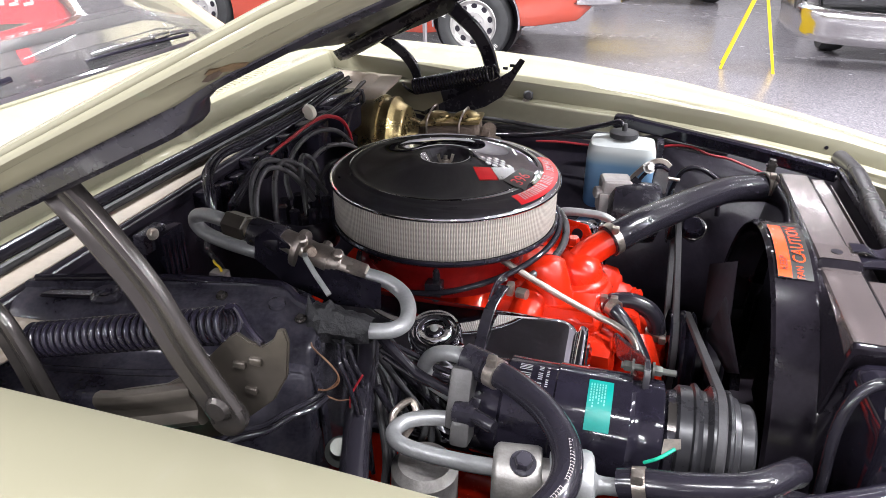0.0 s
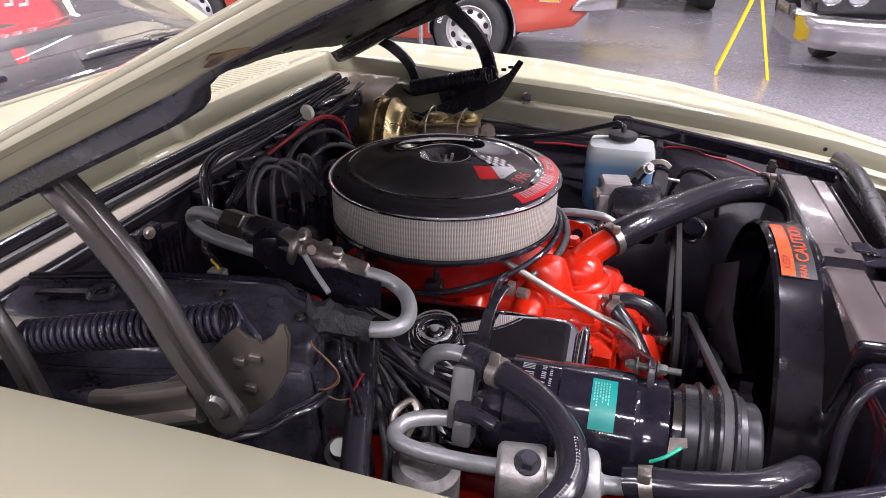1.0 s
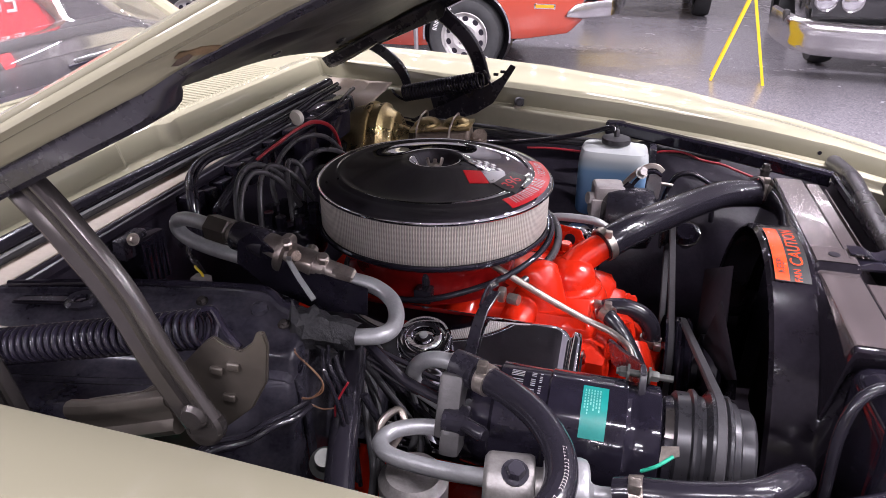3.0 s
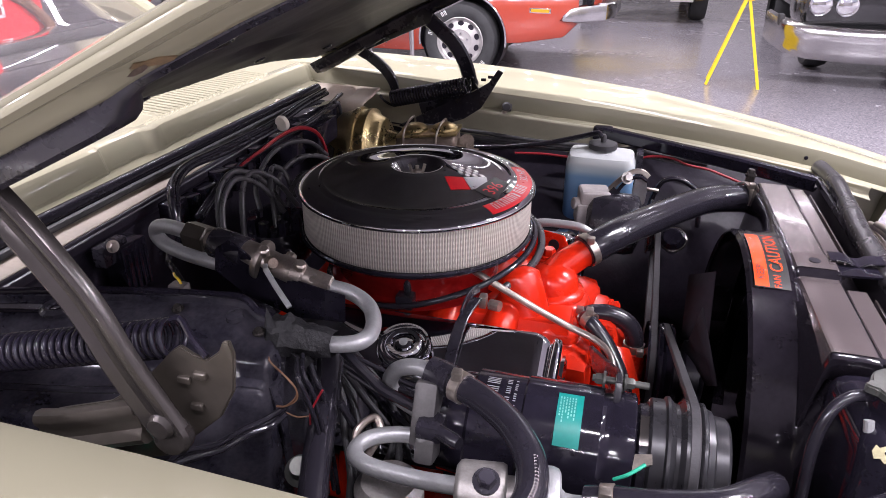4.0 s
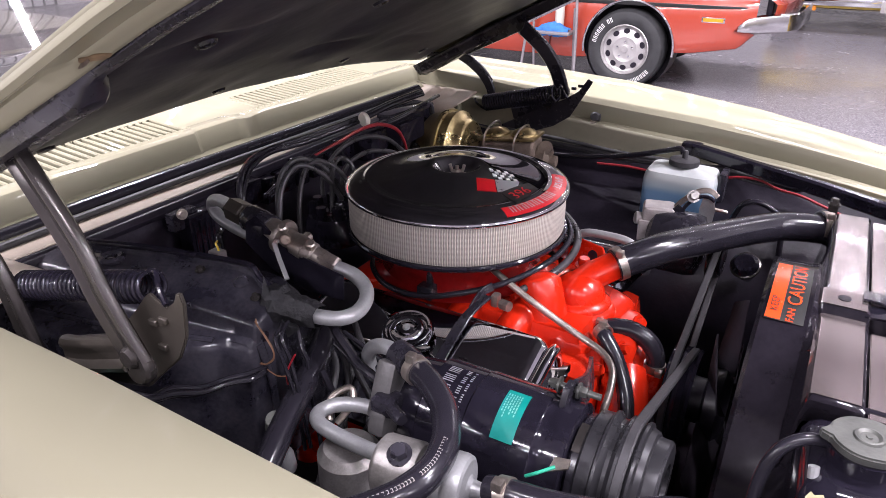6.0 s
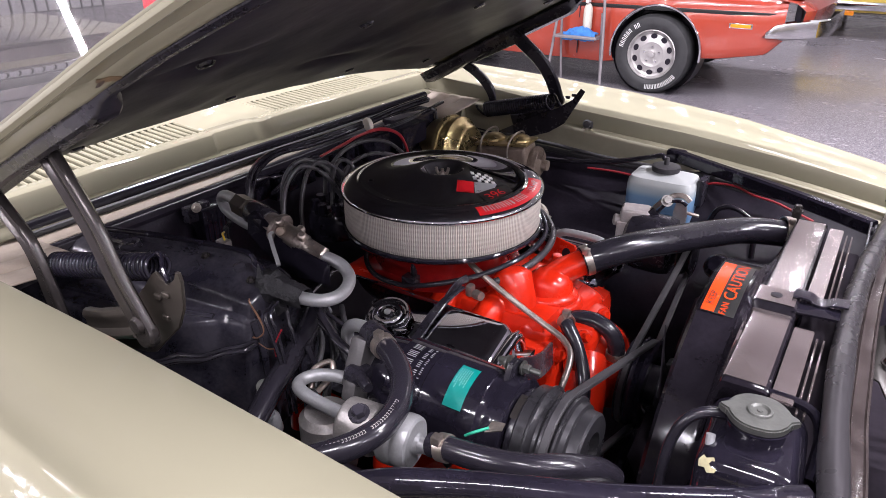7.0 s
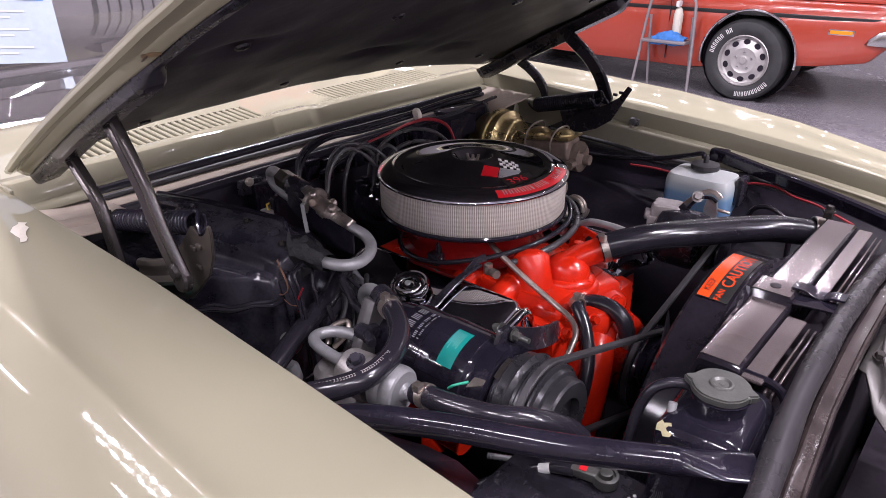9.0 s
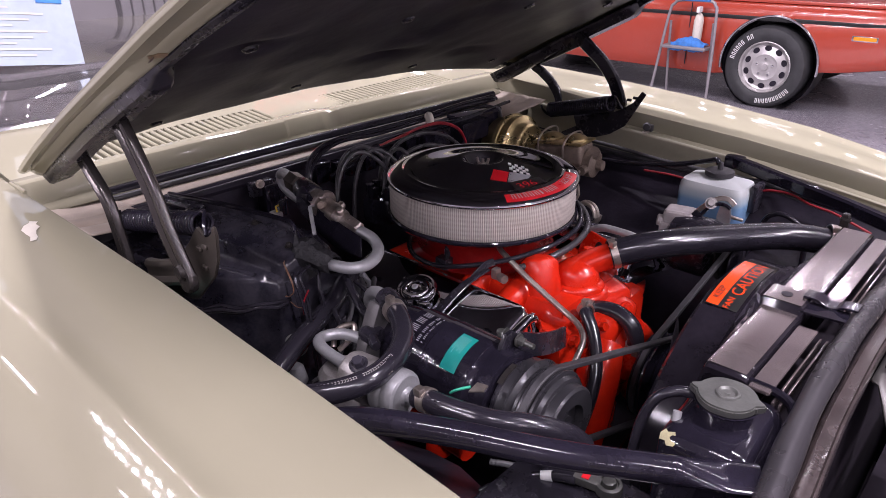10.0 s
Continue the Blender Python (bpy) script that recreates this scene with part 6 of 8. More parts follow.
for k in range(5):
    b = part("blade", blade_me, DARK, fn)
    b.matrix_basis = Matrix.Translation((0, 0.965, 0.690)) @ Matrix.Rotation(radians(58 + 72 * k), 4, "X") @ Matrix.Translation((0, -0.965, -0.690))
    thick(b, 0.002)
bm = turned([(0, 0), (0.10, 0), (0.105, 0.006), (0.09, 0.015), (0.105, 0.024), (0.09, 0.035), (0.10, 0.04), (0, 0.04)], (0.10, 0.955, 0.46), (1, 0, 0), 40)
solo("crank_pulley", bm, BLACK, "black grooved crankshaft pulley", "pulley")


def belt(name, x, a, ra, b, rb, label):
    """A V-belt round two pulleys in a plane of constant x."""
    (ya, za), (yb, zb) = a, b
    d = math.hypot(yb - ya, zb - za)
    th = math.atan2(zb - za, yb - ya)
    off = math.acos((ra - rb) / d)
    pts = [(x, ya + ra * math.cos(th + s), za + ra * math.sin(th + s)) for s in np.linspace(off, 2 * math.pi - off, 24)]
    pts += [(x, yb + rb * math.cos(th + s), zb + rb * math.sin(th + s)) for s in np.linspace(-off, off, 24)]
    pts.append(pts[0])
    return solo(name, strap(bmesh.new(), pts, 0.008, 0.011, (1, 0, 0)), RUBBER_MATT, label, "belt")


belt("fan_belt", 0.118, (0.965, 0.690), 0.073, (1.262, 0.800), 0.035, "worn grey rubber belt to the alternator")
belt("compressor_belt", 0.138, (0.965, 0.690), 0.073, (KY, KZ), 0.0635, "black rubber belt to the compressor")

# ---- fan shroud and radiator ----
sh = thing("fan_shroud", (0.28, C, 0.60), "gloss black sheet metal fan shroud with caution sticker", "shroud")
SY, SZ, SR = 0.955, 0.632, 0.293
rows = []
for a in np.linspace(0, 2 * math.pi, 73):
    ca, sa = math.cos(a), math.sin(a)
    by, bz_ = SY + np.clip((SR + 0.10) * ca * 1.25, -0.240, 0.42), SZ + np.clip((SR + 0.06) * sa * 1.2, -0.3, 0.250)
    rows.append([(0.218, SY + (SR - 0.004) * ca, SZ + (SR - 0.004) * sa), (0.214, SY + SR * ca, SZ + SR * sa), (0.219, SY + (SR + 0.005) * ca, SZ + (SR + 0.005) * sa), (0.266, SY + (SR + 0.006) * ca, SZ + (SR + 0.006) * sa), (0.272, SY + (SR + 0.008) * ca, SZ + (SR + 0.008) * sa),
                 (0.30, by, bz_), (0.325, by, bz_)])
thick(part("shell", sheet(rows), SHROUD, sh, "gloss black pressed shell"), 0.003)


# the moulded top: a low plate, a raised saddle and a longer far plate, flaring out of the ring
def top_z(y):
    return float(np.interp(y, [0.70, 0.905, 0.911, 0.958, 0.966, 1.31], [0.916, 0.9165, 0.927, 0.928, 0.914, 0.908]))


rows = []
for y in (0.714, 0.716, 0.722, 0.75, 0.78, 0.81, 0.84, 0.87, 0.90, 0.905, 0.909, 0.911, 0.914, 0.935, 0.955, 0.958, 0.962, 0.966, 0.972, 0.99, 1.02, 1.06, 1.10, 1.14, 1.18, 1.22, 1.26, 1.294, 1.300, 1.302):
    rz = max(0.80, SZ + math.sqrt(max(0.0, 0.2995 ** 2 - (y - SY) ** 2)))
    t, d = top_z(y), 0.03 if y in (0.714, 1.302) else 0.004 if y in (0.716, 1.300) else 0.0
    inset = 0.004 * float(np.interp(y, [0.90, 0.911, 0.958, 0.97], [0, 1, 1, 0]))
    rows.append([(x, y, z - d) for x, z in ((0.268, rz - 0.003), (0.2705 - inset * 0.1, rz + 0.14 * (t - rz)), (0.2755 - inset * 0.4, rz + 0.45 * (t - rz)), (0.280 - inset * 0.7, rz + 0.80 * (t - rz)), (0.2835 - inset, t - 0.0035), (0.2855 - inset, t - 0.0008), (0.288 - inset, t), (0.315, t + 0.0005), (0.332, t), (0.3355, t - 0.0015), (0.337, t - 0.005), (0.338, t - 0.03))])
thick(part("top_skin", sheet(rows), SHROUD, sh, "gloss black moulded top", sharp=40), 0.002)
# thin pale sheets over the black top; their colour stands in for reflection
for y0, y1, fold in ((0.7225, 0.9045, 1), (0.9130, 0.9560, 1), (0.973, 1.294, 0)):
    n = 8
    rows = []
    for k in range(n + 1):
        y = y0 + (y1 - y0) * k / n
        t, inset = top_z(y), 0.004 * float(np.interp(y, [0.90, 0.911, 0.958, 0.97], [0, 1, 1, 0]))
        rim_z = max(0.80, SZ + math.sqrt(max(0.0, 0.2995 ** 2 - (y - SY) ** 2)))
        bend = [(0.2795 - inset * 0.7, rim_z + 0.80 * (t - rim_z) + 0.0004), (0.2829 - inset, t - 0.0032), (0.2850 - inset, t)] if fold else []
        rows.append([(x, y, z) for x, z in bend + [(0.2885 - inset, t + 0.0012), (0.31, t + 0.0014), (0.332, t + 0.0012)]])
    part("top_sheen", sheet(rows), PLATE, sh, "pale brownish sheen on the gloss black top")
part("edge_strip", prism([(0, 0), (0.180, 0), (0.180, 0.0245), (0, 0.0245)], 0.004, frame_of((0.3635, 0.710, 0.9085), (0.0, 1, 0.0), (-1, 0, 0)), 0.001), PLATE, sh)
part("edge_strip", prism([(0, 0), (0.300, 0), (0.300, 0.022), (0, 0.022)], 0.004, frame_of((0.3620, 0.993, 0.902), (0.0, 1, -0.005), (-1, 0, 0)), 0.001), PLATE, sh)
part("strap_clip", strap(bmesh.new(), spline([(0.326, 0.950, 0.9312), (0.345, 0.950, 0.9312), (0.356, 0.950, 0.926), (0.366, 0.951, 0.925), (0.376, 0.951, 0.930), (0.394, 0.951, 0.932)], 5), 0.026, 0.003, (0, 0, 1)), BLACK, sh, "black hold-down strap")
part("clip_base", prism([(0, 0), (0.060, 0.004), (0.066, 0.034), (0, 0.034)], 0.003, frame_of((0.330, 0.908, 0.921), (1, 0.05, 0), (0, 1, 0))), BLACK, sh)
part("saddle_screw", turned([(0, 0), (0.008, 0), (0.0075, 0.002), (0, 0.0025)], (0.306, 0.935, 0.9276), (0, 0, 1), 18), DARK, sh)
bm = bmesh.new()
rbox(bm, (0.279, 1.343, 0.888), (0.016, 0.014, 0.05), 0.004)
hexbolt(bm, (0.279, 1.343, 0.905), (0, 0, 1), 0.007, 0.012)
part("shroud_bolt", bm, GREY_ARM, sh, "grey clip and bolt")


# caution sticker wraps over the shroud's rolled edge
def shroud_pt(x, a, lift):
    r = SR + 0.006 + lift
    return (x, SY + r * math.cos(a), SZ + r * math.sin(a))


def sticker(name, x0, x1, a0, a1, lift, material, label=""):
    return part(name, sheet([[shroud_pt(x, a, lift) for x in np.linspace(x0, x1, 4)] for a in np.linspace(a0, a1, 18)]), material, sh, label)


A0, A1 = math.atan2(0.271, -0.091), math.atan2(0.295, 0.045)
sticker("caution_sticker", 0.2225, 0.267, A0, A1, 0.0012, BLACK_PRINT, "orange and black caution sticker")
AM = A0 + (A1 - A0) * 0.44
sticker("sticker_panel", 0.223, 0.2405, A0 - 0.004, AM, 0.0020, ORANGE_STICKER, "orange panel of the sticker")
sticker("sticker_panel", 0.223, 0.2405, AM, A1, 0.0018, ORANGE_STICKER, "orange panel of the sticker")


def sticker_text(text, size, x, a, lift, material):
    bm = letters(text, size)
    r = SR + 0.006
    for v in bm.verts:
        v.co = Vector(shroud_pt(x - v.co.y, a - v.co.x / r, lift))
    return part("sticker_lettering", bm, material, sh)


sticker_text("KEEP", 0.0135, 0.2317, A0 + (A1 - A0) * 0.20, 0.0028, BLACK_PRINT)
sticker_text("FAN", 0.0130, 0.2515, A0 + (A1 - A0) * 0.085, 0.0028, ORANGE_STICKER)
sticker_text("CAUTION", 0.0240, 0.2530, A0 + (A1 - A0) * 0.60, 0.0028, ORANGE_STICKER)

rd = thing("radiator", (0.36, C, 0.50), "black radiator with side filler tank", "radiator")
part("core", box((0.368, 0.99, 0.63), (0.055, 0.64, 0.46), 0.006), MATT_DARK, rd)
for x in (0.3685, 0.3765):
    part("core_rail", box((x, 0.800, 0.893), (0.003, 0.180, 0.020), 0.001), PLATE, rd)
    part("core_rail", box((x, 1.145, 0.886), (0.003, 0.300, 0.020), 0.001), PLATE, rd)
bm = bmesh.new()
for k in range(2):
    strap(bm, [(0.398 + 0.008 * k, 0.73, 0.905 - 0.004 * k), (0.400 + 0.008 * k, 1.36, 0.900 - 0.004 * k)], 0.004, 0.012, (0, 0, 1))
part("top_rail", bm, BLACK_SATIN, rd)
part("filler_tank", box((0.338, 0.650, 0.792), (0.105, 0.140, 0.225), 0.030, (0, 0, 4), 4), BLACK, rd, "gloss black filler tank")
part("filler_neck", turned([(0, 0), (0.030, 0), (0.030, 0.02), (0.034, 0.022), (0, 0.022)], (0.336, 0.652, 0.900), (0, 0, 1), 28), BLACK, rd)
part("tank_strap", hose([(0.288, 0.728, 0.900), (0.330, 0.726, 0.908), (0.380, 0.722, 0.906), (0.396, 0.70, 0.890), (0.396, 0.66, 0.86)], 0.006, 10), BLACK, rd)
part("chipped_paint", prism([(-0.012, -0.005), (-0.006, -0.0045), (-0.003, -0.009), (0.004, -0.0075), (0.006, -0.003), (0.012, -0.001), (0.009, 0.005), (0.003, 0.004), (0.001, 0.008), (-0.006, 0.0055), (-0.009, 0.008), (-0.013, 0.002)], 0.0012, frame_of((0.308, 0.5862, 0.8950), (1, 0.07, 0), (0, 0.72, 0.70))), CHIP_CREAM, rd, "cream spot of chipped paint")
part("chipped_paint", prism([(-0.006, -0.001), (-0.002, -0.006), (0.001, -0.003), (0.006, -0.005), (0.005, 0.001), (0.001, 0.002), (-0.002, 0.007), (-0.005, 0.004)], 0.0012, frame_of((0.327, 0.5876, 0.8950), (1, 0.07, 0), (0, 0.72, 0.70))), CHIP_CREAM, rd)
outl = []
for k in range(64):
    a = 2 * math.pi * k / 64
    rad = 0.0325 + 0.0080 * math.exp(-((math.sin(a - 0.15)) / 0.16) ** 4) - 0.0012 * math.exp(-((math.cos(a - 0.15)) / 0.3) ** 2)
    outl.append((rad * math.cos(a), rad * math.sin(a)))
capm = part("cap", prism(outl, 0.010, Matrix.Translation((0.336, 0.652, 0.922)), 0.002), CAP_ZINC, rd, "dull zinc filler cap with two ears")
part("centre_cup", turned([(0.0135, 0.0), (0.0125, 0.0022), (0.0105, 0.0026), (0.0085, 0.0012), (0.0075, 0.0004), (0.003, 0.0004), (0.0025, 0.0016), (0, 0.0018)], (0.336, 0.652, 0.932), (0, 0, 1), 30), CAP_ZINC, capm)
vh = thing("vacuum_hose", (0.12, 1.42, 0.83), "thin black looped hose beside the wheel housing", "hose")
part("hose", hose([(0.10, 1.40, 0.74), (0.109, 1.42, 0.80), (0.117, 1.42, 0.83), (0.128, 1.42, 0.85), (0.150, 1.42, 0.859), (0.177, 1.42, 0.851), (0.202, 1.42, 0.827), (0.21, 1.41, 0.76)], 0.0055, 12), RUBBER, vh)
of = thing("overflow_hose", (0.28, 0.63, 0.86), "thin black overflow hose from the filler neck", "hose")
part("hose", hose([(0.304, 0.652, 0.914), (0.286, 0.642, 0.916), (0.268, 0.630, 0.905), (0.258, 0.620, 0.875), (0.256, 0.61, 0.83), (0.258, 0.60, 0.76)], 0.0065, 12), RUBBER, of)
part("nozzle", turned([(0, 0), (0.005, 0), (0.005, 0.02), (0, 0.02)], (0.298, 0.618, 0.908), (0.1, -0.4, -1), 10), ALU, of)

# hood latch and tubes ahead of the radiator
lt = thing("hood_latch", (0.50, 0.77, 0.86), "bare zinc hood latch bracket ahead of the radiator", "latch")
rows = [[(0.436, y, 0.876 + 0.004 * w), (0.446, y - 0.005, 0.886 - 0.004 * w), (0.462, y - 0.03 * w, 0.884 - 0.01 * w), (0.470, y - 0.04 * w, 0.872 - 0.01 * w), (0.492, y - 0.06 * w, 0.868 - 0.012 * w), (0.530, y - 0.05 * w, 0.850 - 0.015 * w), (0.56, y - 0.03 * w, 0.82)] for y, w in ((1.02, 0.0), (0.98, 0.3), (0.93, 0.7), (0.895, 1.0), (0.872, 1.3))]
thick(part("bracket", sheet(rows), LATCH_GREY, lt), 0.003)
part("ridge", strap(bmesh.new(), spline([(0.448, 1.03, 0.893), (0.452, 0.97, 0.895), (0.462, 0.90, 0.888), (0.490, 0.845, 0.868)], 5), 0.012, 0.006, (0, 0.3, 1)), LATCH_GREY, lt)
for p in ((0.452, 0.905, 0.887), (0.505, 0.85, 0.856)):
    part("bolt", hexbolt(bmesh.new(), p, (0.1, -0.2, 1), 0.006, 0.007), GREY_ARM, lt)
for k, (dy, dz) in enumerate(((0, 0), (0.03, -0.012), (0.055, -0.03))):
    ct = thing("condenser_pipe", (0.52, 0.95 + dy, 0.85), "bare bent condenser pipe ahead of the radiator", "pipe", "condenser pipes")
    part("tube", hose([(0.470, 1.22 + dy, 0.880 + dz), (0.468, 1.14 + dy, 0.896 + dz), (0.472, 1.07 + dy, 0.890 + dz), (0.49, 1.03 + dy, 0.86 + dz), (0.51, 1.02 + dy, 0.78)], 0.006, 12), STEEL, ct)
lv = thing("grille_baffle", (0.56, 0.70, 0.50), "dusty black baffle panel behind the grille", "panel")
part("panel", box((0.575, 0.62, 0.66), (0.006, 0.42, 0.36), 0.002, (0, 6, 0)), BLACK_DUSTY, lv)

# ---- battery ----
bt = thing("battery", (0.22, 0.52, 0.60), "black battery with white lettering panel and side cable", "battery")
part("case", box((0.235, 0.520, 0.700), (0.20, 0.17, 0.18), 0.008), BLACK_SATIN, bt)
bm = bmesh.new()
for k in range(3):
    for j in range(4):
        rbox(bm, (0.276 + j * 0.0034 + k * 0.0022, 0.553 + j * 0.0078 - k * 0.0052, 0.7905), (0.0036, 0.0036, 0.001), 0, (0, 0, 40))
for k in range(6):
    rbox(bm, (0.2945 + k * 0.0030, 0.5735 - k * 0.0022, 0.7905), (0.0014, 0.020, 0.001), 0, (0, 0, -30))
part("print", bm, WHITE, bt, "white printed marks")
part("terminal", turned([(0, 0), (0.0155, 0), (0.0165, 0.006), (0.0155, 0.012), (0.0115, 0.013), (0.0110, 0.010), (0.0085, 0.010), (0.0080, 0.016), (0.0035, 0.0175), (0, 0.0165)], (0.250, 0.572, 0.792), (0, 0, 1), 24), CAP_ZINC, bt, "grey lead cable clamp")
bm = box((0.226, 0.564, 0.799), (0.034, 0.017, 0.012), 0.004, (0, 0, 12))
part("cable_clamp", bm, CAP_ZINC, bt)
part("clamp_mark", box((0.224, 0.5635, 0.8052), (0.009, 0.010, 0.001), 0.0003, (0, 0, 12)), RED_DECAL, bt)
part("cable", hose([(0.215, 0.556, 0.798), (0.190, 0.548, 0.794), (0.160, 0.535, 0.782), (0.125, 0.500, 0.765), (0.10, 0.46, 0.74)], 0.0062, 12), RUBBER, bt, "black battery cable")
part("cable_band", hose([(0.188, 0.5475, 0.7935), (0.176, 0.542, 0.789)], 0.0070, 12), WHITE, bt, "white tape band")
cd = thing("wire_conduit", (0.13, 0.60, 0.75), "ribbed silver wire conduit", "conduit")
bm = bmesh.new()
for pts in (((0.095, 0.545, 0.760), (0.125, 0.552, 0.768), (0.155, 0.560, 0.772)), ((0.165, 0.575, 0.778), (0.185, 0.592, 0.790))):
    p = spline(pts, 10)
    sweep(bm, p, lambda s: 0.0040 + 0.0008 * math.cos(s * 60), 8)
part("conduit", bm, ALU, cd)

# ---- washer bottle ----
wb = thing("washer_bottle", (0.0, 1.46, 0.75), "milky plastic washer bottle half full of blue fluid", "bottle")
WX, WY = -0.004, 1.462


def bottle_rows(levels):
    rows = []
    for z, k in levels:
        row = []
        for a in np.linspace(0, 2 * math.pi, 41)[:-1]:
            ca, sa = math.cos(a), math.sin(a)
            p = 0.35
            row.append((WX + 0.074 * k * math.copysign(abs(ca) ** p, ca), WY + 0.052 * k * math.copysign(abs(sa) ** p, sa), z))
        rows.append(row)
    return rows


part("tank", sheet(bottle_rows([(0.72, 0.0), (0.72, 0.93), (0.725, 0.965), (0.76, 0.975), (0.85, 0.99), (0.868, 0.985), (0.879, 0.96), (0.887, 0.90), (0.892, 0.62), (0.896, 0.38), (0.902, 0.35)]), True), BOTTLE_FLUID, wb, "milky tank with blue fluid showing")
bm = turned([(0, 0.0), (0.030, 0.0), (0.031, 0.004), (0.030, 0.011), (0.022, 0.014), (0, 0.014)], (WX, WY, 0.898), (0, 0, 1), 30)
lathe(bm, [(0, 0.013), (0.006, 0.013), (0.006, 0.026), (0.004, 0.03), (0, 0.03)], (WX, WY, 0.898), seg=12)
part("cap", bm, RUBBER_MATT, wb, "black cap with hose nipple")
part("side_bracket", box((WX + 0.080, WY + 0.02, 0.860), (0.014, 0.05, 0.06), 0.003), BLACK_SATIN, wb)
hs = thing("washer_hose", (-0.1, 1.47, 0.90), "thin black washer hose", "hose")
part("hose", hose([(WX - 0.004, WY, 0.922), (WX - 0.014, WY + 0.004, 0.929), (-0.05, 1.475, 0.916), (-0.13, 1.485, 0.890), (-0.24, 1.50, 0.866), (-0.36, 1.52, 0.850)], 0.0058, 12), RUBBER, hs)

# ---- brake booster and master cylinder ----
bb = thing("brake_booster", (-0.53, 1.39, 0.82), "yellow zinc-plated vacuum brake booster on the firewall", "brake booster")
part("shell", turned([(0, -0.11), (0.06, -0.11), (0.078, -0.09), (0.085, -0.062), (0.090, -0.056), (0.0925, -0.048), (0.091, -0.043), (0.086, -0.041), (0.086, -0.030), (0.0885, -0.026), (0.0885, -0.018), (0.080, -0.012), (0.074, -0.006), (0.070, 0.002), (0.067, 0.008), (0.060, 0.012), (0.050, 0.012), (0.044, 0.016), (0.036, 0.04), (0, 0.04)], (-0.490, 1.415, 0.868), (1, 0.02, 0.06), 56), ZINC, bb)
part("mount_flange", strap(bmesh.new(), spline([(-0.66, 1.60, 0.942), (-0.63, 1.592, 0.940), (-0.605, 1.582, 0.930), (-0.60, 1.572, 0.908), (-0.60, 1.545, 0.880), (-0.60, 1.51, 0.858), (-0.60, 1.48, 0.835)], 5), 0.030, 0.004, (1, 0, 0.15)), CREAM_DULL, car, "dull cream curved bracket flange behind the booster")
part("flange_bolt", hexbolt(bmesh.new(), (-0.672, 1.628, 0.938), (0, 0, 1), 0.008, 0.008), GREY_ARM, car)
mc = thing("master_cylinder", (-0.34, 1.42, 0.84), "brown cast-iron master cylinder with yellow zinc lid", "master cylinder")
bm = box((-0.375, 1.412, 0.888), (0.125, 0.070, 0.050), 0.010, (0, -6, 4), 3)
lathe(bm, [(0, -0.16), (0.030, -0.16), (0.030, 0.0), (0.033, 0.002), (0.033, 0.026), (0.024, 0.032), (0.014, 0.034), (0.012, 0.048), (0, 0.048)], (-0.318, 1.420, 0.870), (1, 0.06, 0.02), 26)
lathe(bm, [(0, 0), (0.018, 0), (0.016, 0.030), (0, 0.030)], (-0.300, 1.432, 0.885), (0.2, -0.6, 0.5), 16)
lathe(bm, [(0, 0), (0.011, 0), (0.011, 0.040), (0, 0.040)], (-0.300, 1.405, 0.866), (0.1, -1, 0), 8)
part("body", bm, CAST_IRON, mc, sharp=45)
bm = box((-0.378, 1.411, 0.9175), (0.135, 0.078, 0.007), 0.003, (0, -6, 4))
part("lid", bm, ZINC, mc, "yellow zinc lid")
for x, z in ((-0.412, 0.9215), (-0.345, 0.9285)):
    part("lid_dome", turned([(0.030, 0), (0.029, 0.005), (0.022, 0.011), (0.012, 0.015), (0, 0.016)], (x, 1.411, z - 0.004), (-0.1, 0, 1), 26), ZINC, mc)
for x in (-0.425, -0.352):
    part("bail_wire", hose([(x, 1.370, 0.880), (x, 1.368, 0.915), (x + 0.004, 1.382, 0.938), (x + 0.006, 1.411, 0.944), (x + 0.004, 1.44, 0.938), (x, 1.455, 0.915), (x, 1.452, 0.88)], 0.0024, 8), STEEL, mc, "steel bail wire")
bp = thing("brake_pipe", (-0.30, 1.40, 0.82), "thin steel brake pipe looping down", "pipe")
part("tube", hose([(-0.30, 1.372, 0.866), (-0.297, 1.355, 0.862), (-0.29, 1.345, 0.845), (-0.285, 1.345, 0.815), (-0.30, 1.35, 0.795), (-0.335, 1.36, 0.79)], 0.0032, 10), STEEL, bp)
part("coil", hose([(-0.255 + 0.028 * math.cos(a), 1.33 + 0.012 * a / 6.28, 0.775 + 0.028 * math.sin(a)) for a in np.linspace(0, 4 * math.pi, 25)], 0.0050, 10, 3), STEEL, bp)

# ---- wiring along the firewall ----
def wires(name, pts, r, n, spread, material, label, seed=0):
    w = thing(name, pts[0], label, "wiring")
    rr = random.Random(seed)
    for k in range(n):
        dy, dz, dx = ((rr.random() - 0.5) * 2 * spread for _ in range(3))
        q = [(x + dx * (0.4 + rr.random()), y + dy * (0.4 + rr.random()), z + dz * (0.4 + rr.random())) for x, y, z in pts]
        part("wire", hose(q, r, 10), material, w)
    return w


wires("wiring_loom", [(-0.640, 1.45, 0.975), (-0.625, 1.30, 0.985), (-0.620, 1.16, 0.980), (-0.640, 1.02, 0.972), (-0.652, 0.93, 0.970), (-0.635, 0.86, 0.968), (-0.600, 0.805, 0.960), (-0.585, 0.785, 0.930), (-0.585, 0.79, 0.88)], 0.0048, 3, 0.006, RUBBER, "bundle of black wires along the firewall", 3)
wires("wiring_loom", [(-0.63, 1.50, 0.955), (-0.60, 1.30, 0.955), (-0.60, 1.12, 0.955), (-0.61, 0.98, 0.940), (-0.60, 0.86, 0.91)], 0.0042, 3, 0.010, RUBBER, "bundle of black wires along the firewall", 5)
